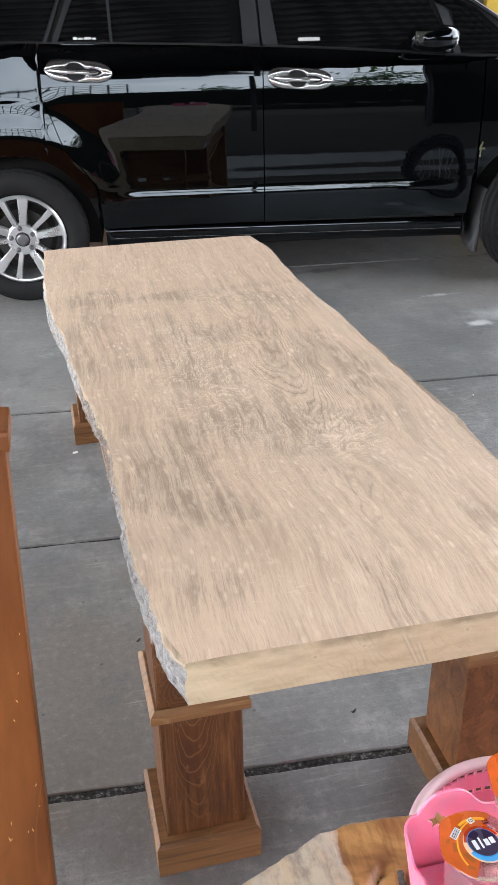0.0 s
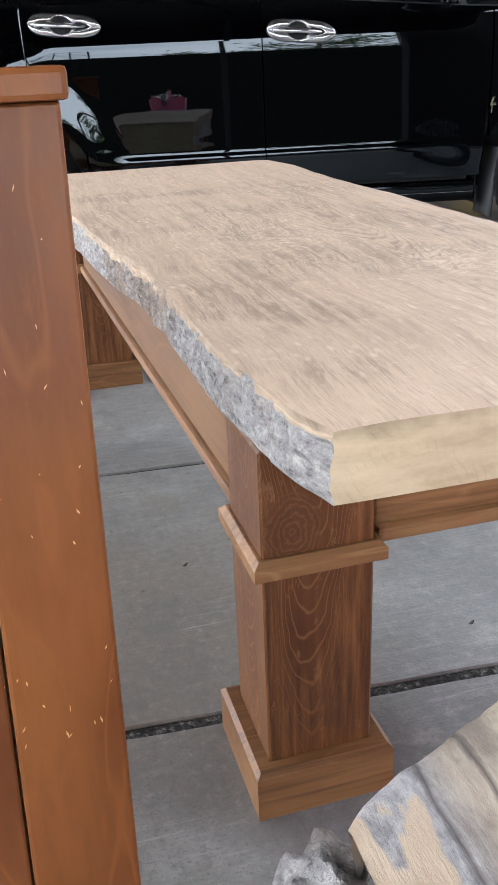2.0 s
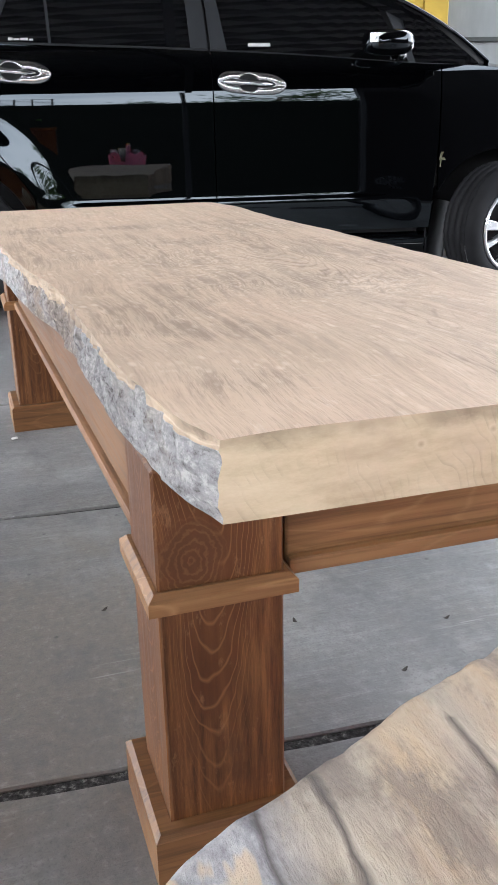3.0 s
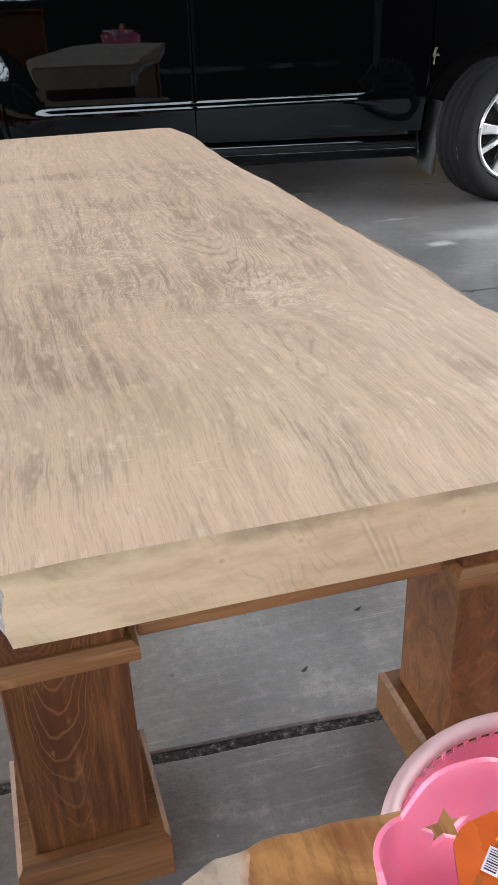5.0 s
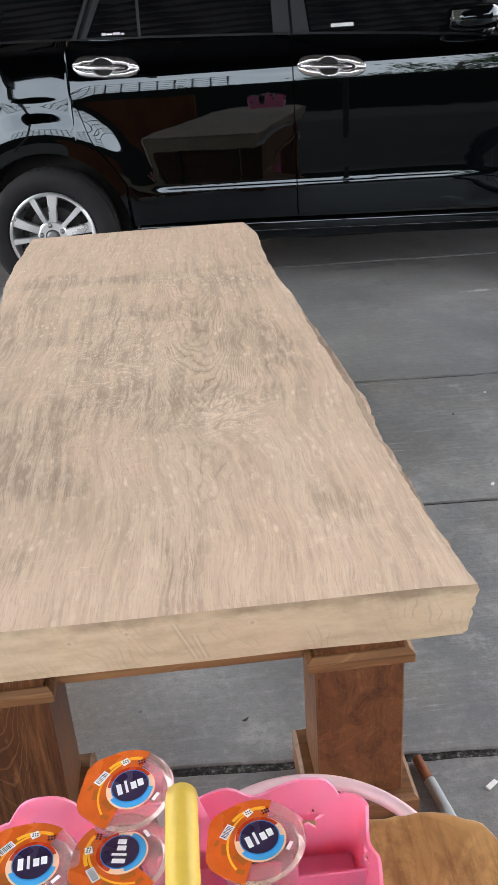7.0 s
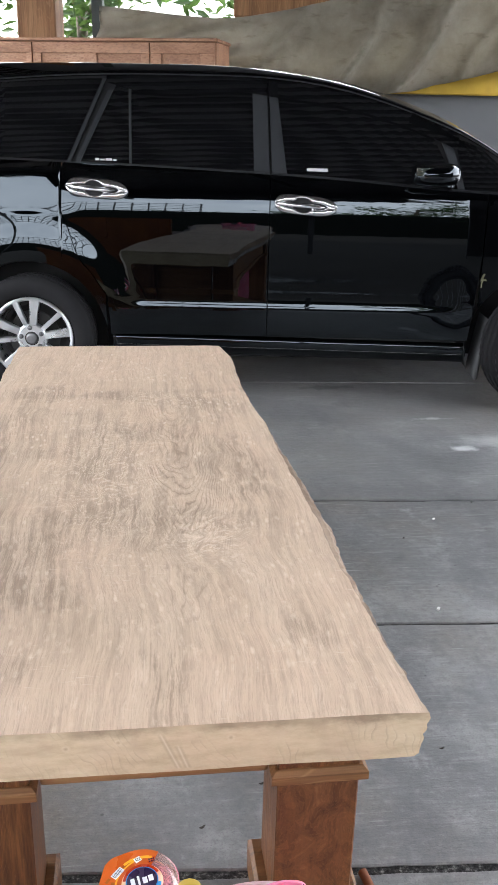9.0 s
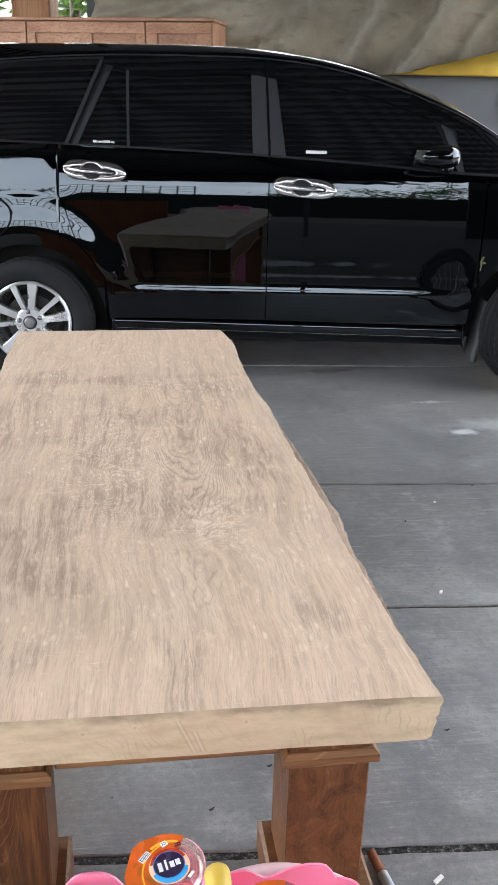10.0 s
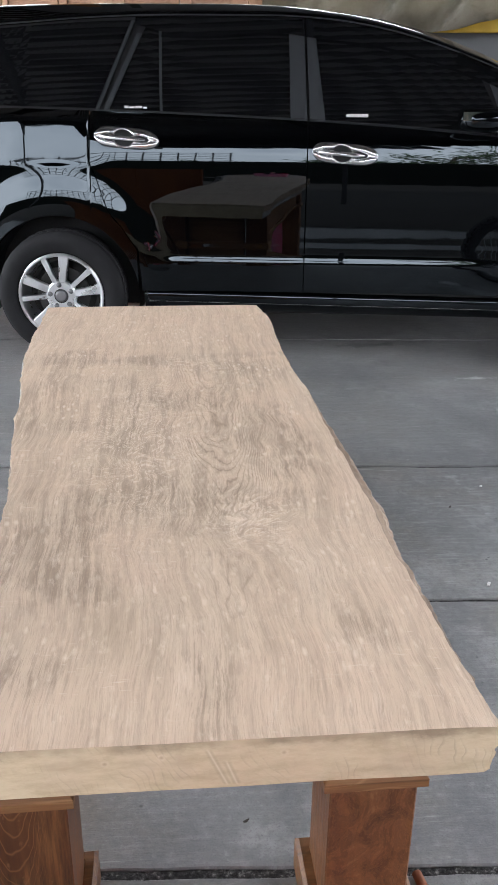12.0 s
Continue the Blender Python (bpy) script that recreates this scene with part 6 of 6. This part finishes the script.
for x, y, turn in ((-0.025, 0.774, 40), (0.565, 0.54, 20), (0.30, 0.62, 90), (1.02, 0.62, 10), (0.18, 1.42, 70), (0.42, 0.42, 30), (1.62, 2.05, 0), (1.25, 1.75, 55)):
    bm = bmesh.new()
    m = pose(x, y, 0.001, 0, 0, turn)
    pts = [(0.008 * math.cos(a) * (1 + 0.2 * math.cos(3 * a)), 0.0035 * math.sin(a)) for a in np.linspace(0, 2 * math.pi, 12, endpoint=False)]
    vs = [bm.verts.new(m @ Vector((px, py, 0.0005 + 0.004 * abs(px) / 0.012))) for px, py in pts]
    bm.faces.new(vs)
    bmesh.ops.solidify(bm, geom=bm.faces[:], thickness=0.0008)
    tagged(part("dry_leaf", bm, LEAF), "tiny dark dry leaf on the concrete floor", "leaf", "leaves on the floor")

# ---- motorcycle wheel by the car ----
MOTO = pose(2.135, 2.185, 0.292, 0, 0, -14) @ pose(0, 0, 0, 90, 0, 0)
moto = empty("motorcycle_wheel", "spoked motorcycle wheel with a knobbly black tyre", "wheel")
bm = bmesh.new()
prof = [(0.250 + 0.038 * math.cos(t), 0.036 * math.sin(t)) for t in np.linspace(0, 2 * math.pi, 22, endpoint=False)]
rows = [[(r * math.cos(a), r * math.sin(a), z) for a in np.linspace(0, 2 * math.pi, 80, endpoint=False)] for r, z in prof]
add_grid(bm, rows, close_u=True, close_v=True)
for i in range(64):
    for off, zz in ((0, 0.017), (0.5, -0.017), (0.25, 0.031), (0.75, -0.031)):
        a = 2 * math.pi * (i + off) / 64
        rr = 0.284 if abs(zz) < 0.02 else 0.270
        add_box(bm, -0.007, 0.004, -0.008, 0.008, -0.009, 0.009, 0.0, 1, pose(0, 0, zz, 0, 0, math.degrees(a)) @ Matrix.Translation((rr, 0, 0)))
bmesh.ops.recalc_face_normals(bm, faces=bm.faces)
bmesh.ops.transform(bm, matrix=MOTO, verts=bm.verts)
part("tyre", bm, DUSTY_RUBBER, moto, "grey dusty knobbly tyre")
part("rim", lathe([(0.222, -0.022), (0.214, -0.018), (0.206, 0.0), (0.214, 0.018), (0.222, 0.022), (0.217, 0.018), (0.212, 0.0), (0.217, -0.018)], 64, MOTO), STEEL, moto, smooth=True)
part("hub", lathe([(0.001, 0.05), (0.02, 0.05), (0.034, 0.035), (0.034, 0.028), (0.024, 0.02), (0.024, -0.02), (0.034, -0.028), (0.034, -0.035), (0.02, -0.05), (0.001, -0.05)], 28, MOTO), STEEL, moto, smooth=True)
for i in range(32):
    a = 2 * math.pi * i / 32
    sgn = 1 if i % 2 else -1
    b = a + 0.42 * (1 if (i // 2) % 2 else -1)
    part("spoke", tube([MOTO @ Vector((0.033 * math.cos(b), 0.033 * math.sin(b), 0.03 * sgn)), MOTO @ Vector((0.209 * math.cos(a), 0.209 * math.sin(a), 0.004 * sgn))], 0.0018, 5), ALLOY, moto)

# ---- behind the car: cabinet, tarpaulin, windows, posts ----
CABWOOD = teak_mat("raw_cabinet_wood", (0.27, 0.135, 0.075), (0.36, 0.19, 0.11), (0.44, 0.25, 0.15), "x", 0.6)
CAB = WALL @ pose(-0.02, -0.62, 0, 0, 0, -9)
cab = empty("cabinet", "unvarnished reddish wooden cabinet with panelled doors", "cabinet")


def cab_part(name, x0, x1, y0, y1, z0, z1, bevel, parent, mat=CABWOOD):
    bm = box(x0, x1, y0, y1, z0, z1, bevel)
    bmesh.ops.transform(bm, matrix=CAB, verts=bm.verts)
    return part(name, bm, mat, parent)


cab_part("carcase", -2.10, -0.002, 0.022, 0.42, 0.0, 1.965, 0.003, cab)
cab_part("top_board", -2.12, 0.006, -0.006, 0.43, 1.966, 1.988, 0.004, cab)
for x0, x1, panels in ((-2.10, -1.915, [(-2.05, -1.95)]), (-1.905, -1.455, [(-1.86, -1.50)]), (-1.445, -0.515, [(-1.38, -1.03), (-0.93, -0.58)]), (-0.505, -0.012, [(-0.42, -0.12)])):
    cuts = [x0] + [c for p in panels for c in p] + [x1]
    z0, z1 = 0.08, 1.958
    d = cab_part("door", x0, x1, 0.004, 0.021, z1 - 0.075, z1, 0.002, cab)
    for a, b in zip(cuts[0::2], cuts[1::2]):
        cab_part("door_stile", a, b, 0.0042, 0.021, z0, z1 - 0.0752, 0.002, d)
    for a, b in panels:
        cab_part("door_panel", a + 0.0005, b - 0.0005, 0.0195, 0.0215, z0, z1 - 0.0755, 0.0, d)

CANVAS = Mat("stained_canvas", 0.85, spec=0.15)
_f = CANVAS.noise(CANVAS.co, 2.5, 8, 0.7)
_g = CANVAS.noise(CANVAS.co, 160, 2)
_c = CANVAS.ramp(_f, (0.3, (0.25, 0.222, 0.175)), (0.5, (0.34, 0.31, 0.25)), (0.7, (0.43, 0.40, 0.335)))
_c = CANVAS.mix(CANVAS.ramp(CANVAS.noise(CANVAS.scaled(1, 1, 3), 6, 6), (0.58, 0.0), (0.7, 0.5)), _c, (0.18, 0.15, 0.11))
CANVAS.color(_c).bump(_g, 0.2, 0.002)
CANVAS = CANVAS.m
tarp_top = curve([-1.0, -0.6, 0.0, 0.5, 1.2, 2.4, 3.8], [2.24, 2.21, 2.17, 2.24, 2.40, 2.75, 2.95])
tarp_low = curve([-1.0, -0.6, 0.3, 1.0, 1.33, 1.8, 2.3, 3.0, 3.8], [1.95, 1.80, 1.68, 1.63, 1.655, 1.755, 1.87, 2.05, 2.2])


def tarp_mesh():
    rows = []
    for i in range(150):
        x = -1.0 + 4.6 * i / 149
        a, b = tarp_top(x), tarp_low(x)
        col = []
        for j in range(60):
            t = j / 59
            z = a + (b - a) * t
            lean = x * 0.80 - z * 0.62 + 0.10 * nz(x * 1.4, z * 1.1, 3)
            w1 = 6.3 * lean + 1.6 * nz(x * 0.8, z * 0.8, 11)
            w2 = 17 * lean + 2.5 * nz(x * 1.6, z * 1.2, 4)
            hang = 0.25 + 0.75 * min(1.0, max(0.0, (x + 0.2) / 1.2))     # the folds deepen away from the knot at the post
            fold = hang * (0.24 * (1 - abs(math.sin(w1))) ** 2.6 + 0.10 * (1 - abs(math.sin(w2 / 2))) ** 3) + 0.05 * nz(x * 1.6, z * 2.4, 7) + 0.022 * nz(x * 7, z * 7, 2)
            fold += (1 - hang) * 0.07 * math.sin(z * 34 - x * 9 + 2 * nz(x * 2, z * 2, 8))
            sag = -0.13 - 0.03 * math.sin(math.pi * t)
            xx = x + (0.06 * (1 - t) if i == 0 else 0)
            col.append(WALL @ Vector((xx + 0.02 * nz(z * 5, x), sag - 0.02 - fold * (0.25 + 0.75 * t), z + 0.012 * nz(x * 7) * t)))
        rows.append(col)
    bm = grid(rows)
    bmesh.ops.solidify(bm, geom=bm.faces[:], thickness=0.003)
    return bm


tagged(part("tarpaulin", tarp_mesh(), CANVAS, smooth=True), "stained beige canvas tarpaulin hung in folds over the wall", "tarpaulin")

FRAME_M = plain("dark_window_frame", (0.025, 0.032, 0.028), 0.5)
OLD_WOOD = teak_mat("old_post_wood", (0.16, 0.075, 0.03), (0.25, 0.125, 0.055), (0.33, 0.18, 0.085), "z", 0.65)
win = empty("window_1", "open upper bay with a dark steel mullion", "window", kind="structure")
wall_box("mullion", -1.085, -0.995, 0.06, 0.14, 1.66, 3.3, FRAME_M, 0.004, win)
wall_box("sill", -4.5, 0.9, 0.03, 0.22, 1.66, 1.70, GREY_WALL, 0.004, win)
wall_box("timber_post", -1.66, -1.35, -0.05, 0.22, 1.70, 3.3, OLD_WOOD, 0.012, win, "rough reddish timber post")
wall_box("timber_beam", 0.05, 1.9, 0.06, 0.22, 2.20, 2.42, OLD_WOOD, 0.012, win, "rough reddish timber beam")
FROST = Mat("frosted_panel", 0.5)
FROST.color(FROST.ramp(FROST.noise(FROST.scaled(2, 2, 0.6), 3, 7), (0.3, (0.17, 0.18, 0.178)), (0.7, (0.24, 0.25, 0.248))))
FROST = FROST.m
win2 = empty("window_2", "row of grey frosted panes in a dark frame", "window", kind="structure")
for i in range(4):
    x0 = 2.62 + i * 0.74
    wall_box("pane", x0 + 0.012, x0 + 0.718, 0.10, 0.108, 0.76, 1.425, FROST, 0, win2)
    wall_box("pane", x0 + 0.012, x0 + 0.718, 0.10, 0.108, 1.46, 2.4, FROST, 0, win2)
    wall_box("frame_bar", x0 + 0.719, x0 + 0.751, 0.08, 0.13, 0.75, 2.42, FRAME_M, 0.003, win2)
wall_box("frame_rail", 2.6, 5.6, 0.078, 0.132, 1.426, 1.459, FRAME_M, 0.003, win2)
wall_box("frame_rail", 2.6, 5.6, 0.078, 0.132, 2.401, 2.44, FRAME_M, 0.003, win2)
SWITCH = plain("ivory_plastic", (0.62, 0.52, 0.36), 0.5)
sw = empty("switch_box", "ivory switch box on the grey wall", "switch")
wall_box("box", 2.235, 2.355, 0.018, 0.049, 1.405, 1.53, SWITCH, 0.005, sw)
wall_box("rocker", 2.265, 2.325, 0.010, 0.0175, 1.45, 1.50, plain("brown_rocker", (0.25, 0.14, 0.07), 0.5), 0.002, sw)

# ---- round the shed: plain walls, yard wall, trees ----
# unseen walls, added near-black so that the car's paint mirrors them dark
DIM_WALL = plain("near_black_plaster", (0.012, 0.011, 0.011), 0.9, vary=0.3, scale=2, spec=0.05)
YARD = plain("near_black_block_wall", (0.008, 0.010, 0.008), 0.9, vary=0.4, scale=4, bump=0.3, spec=0.02)
tagged(part("wall_gable", box(3.25, 13.0, -4.45, -4.25, -0.15, 4.2), DIM_WALL), "plain near-black end wall, unseen but mirrored in the car", "wall", kind="structure")
trellis = empty("trellis", "dark steel lattice on top of the yard wall", "trellis", kind="structure")
for i in range(17):
    part("upright", box(-6.4 + 0.32 * i, -6.37 + 0.32 * i, -8.04, -8.01, 2.3, 3.42), BEAM, trellis)
for i in range(5):
    part("rail", box(-6.42, -1.22, -8.008, -7.985, 2.42 + 0.235 * i, 2.45 + 0.235 * i), BEAM, trellis)
tagged(part("wall_south", box(-9, 11, -8.2, -8.0, -0.1, 2.3), YARD), "near-black yard wall, unseen but mirrored in the car", "wall", kind="structure")

LEAVES = Mat("tree_leaves", 0.5, spec=0.35)
_r = LEAVES.t.nodes.new("ShaderNodeNewGeometry").outputs["Random Per Island"]
LEAVES.color(LEAVES.ramp(_r, (0.0, (0.025, 0.05, 0.012)), (0.5, (0.04, 0.08, 0.018)), (1.0, (0.08, 0.12, 0.03))))
_t = LEAVES.t.nodes.new("ShaderNodeBsdfTranslucent")
_t.inputs["Color"].default_value = (0.10, 0.17, 0.04, 1)
_mx = LEAVES.t.nodes.new("ShaderNodeMixShader")
_mx.inputs[0].default_value = 0.4
LEAVES.t.links.new(LEAVES.b.outputs[0], _mx.inputs[1])
LEAVES.t.links.new(_t.outputs[0], _mx.inputs[2])
LEAVES.t.links.new(_mx.outputs[0], LEAVES.t.nodes["Material Output"].inputs[0])
LEAVES = LEAVES.m
TRUNK = plain("tree_bark", (0.12, 0.095, 0.07), 0.9, vary=0.4, scale=12, bump=0.6)


def tree(x, y, height, spread, low, seed, count=2600, leaf=0.09):
    """Tapered trunk with limbs and a loose crown of single leaves."""
    rg = random.Random(seed)
    t = empty("tree", "leafy green tree in the yard behind the shed", "tree", "yard trees")
    bm = bmesh.new()
    top = Vector((x + rg.uniform(-0.3, 0.3), y, height * 0.8))
    add_tube(bm, [(x, y, -0.12), (x + 0.05, y, height * 0.3), top], [0.16, 0.11, 0.04], 10)
    tips = []
    for i in range(11):
        b = Vector((x, y, 0)).lerp(top, 0.35 + 0.6 * i / 11)
        b.z = low * 0.8 + (height * 0.75 - low * 0.8) * i / 11
        a = i * 2.4 + rg.random()
        e = b + Vector((math.cos(a) * spread * rg.uniform(0.5, 0.95), math.sin(a) * spread * rg.uniform(0.5, 0.95), rg.uniform(-0.1, 0.9)))
        add_tube(bm, [b, b.lerp(e, 0.5) + Vector((0, 0, 0.15)), e], [0.05, 0.03, 0.01], 6)
        tips += [e, b.lerp(e, 0.6), b.lerp(e, 0.8)]
    part("trunk", bm, TRUNK, t, smooth=True)
    verts, faces = [], []
    for i in range(count):
        c = rg.choice(tips) + Vector((rg.gauss(0, 0.32), rg.gauss(0, 0.32), rg.gauss(0, 0.28))) * spread * 0.5
        q = Euler((rg.uniform(-1, 1), rg.uniform(-1, 1), rg.uniform(0, 6.3))).to_matrix()
        s = leaf * rg.uniform(0.6, 1.4)
        k = len(verts)
        verts += [c + q @ Vector(p) * s for p in ((0, -1, 0), (0.42, 0, 0.1), (0, 1, 0), (-0.42, 0, 0.1))]
        faces.append((k, k + 1, k + 2, k + 3))
    me = bpy.data.meshes.new("crown")
    me.from_pydata(verts, [], faces)
    me.materials.append(LEAVES)
    cr = new("crown", me)
    cr.parent = t


for i, (x, y, h, s, low) in enumerate(((-2.6, 10.5, 4.6, 1.7, 1.4), (-0.4, 11.2, 4.2, 1.6, 1.2), (1.8, 10.8, 5.0, 1.9, 1.5), (-5.0, 11.0, 5.0, 2.0, 1.5))):
    tree(x, y, h, s, low, 10 + i)
for i, (x, y, h, s, low) in enumerate(((2.6, -9.6, 4.4, 1.7, 1.8), (5.0, -9.2, 5.0, 2.0, 1.6), (-7.5, -9.5, 2.4, 1.3, 1.0), (0.7, -9.7, 2.9, 1.4, 1.2), (-1.6, -9.3, 2.4, 1.2, 1.0), (-4.4, -9.6, 2.3, 1.3, 1.0))):
    tree(x, y, h, s, low, 20 + i, 2400)
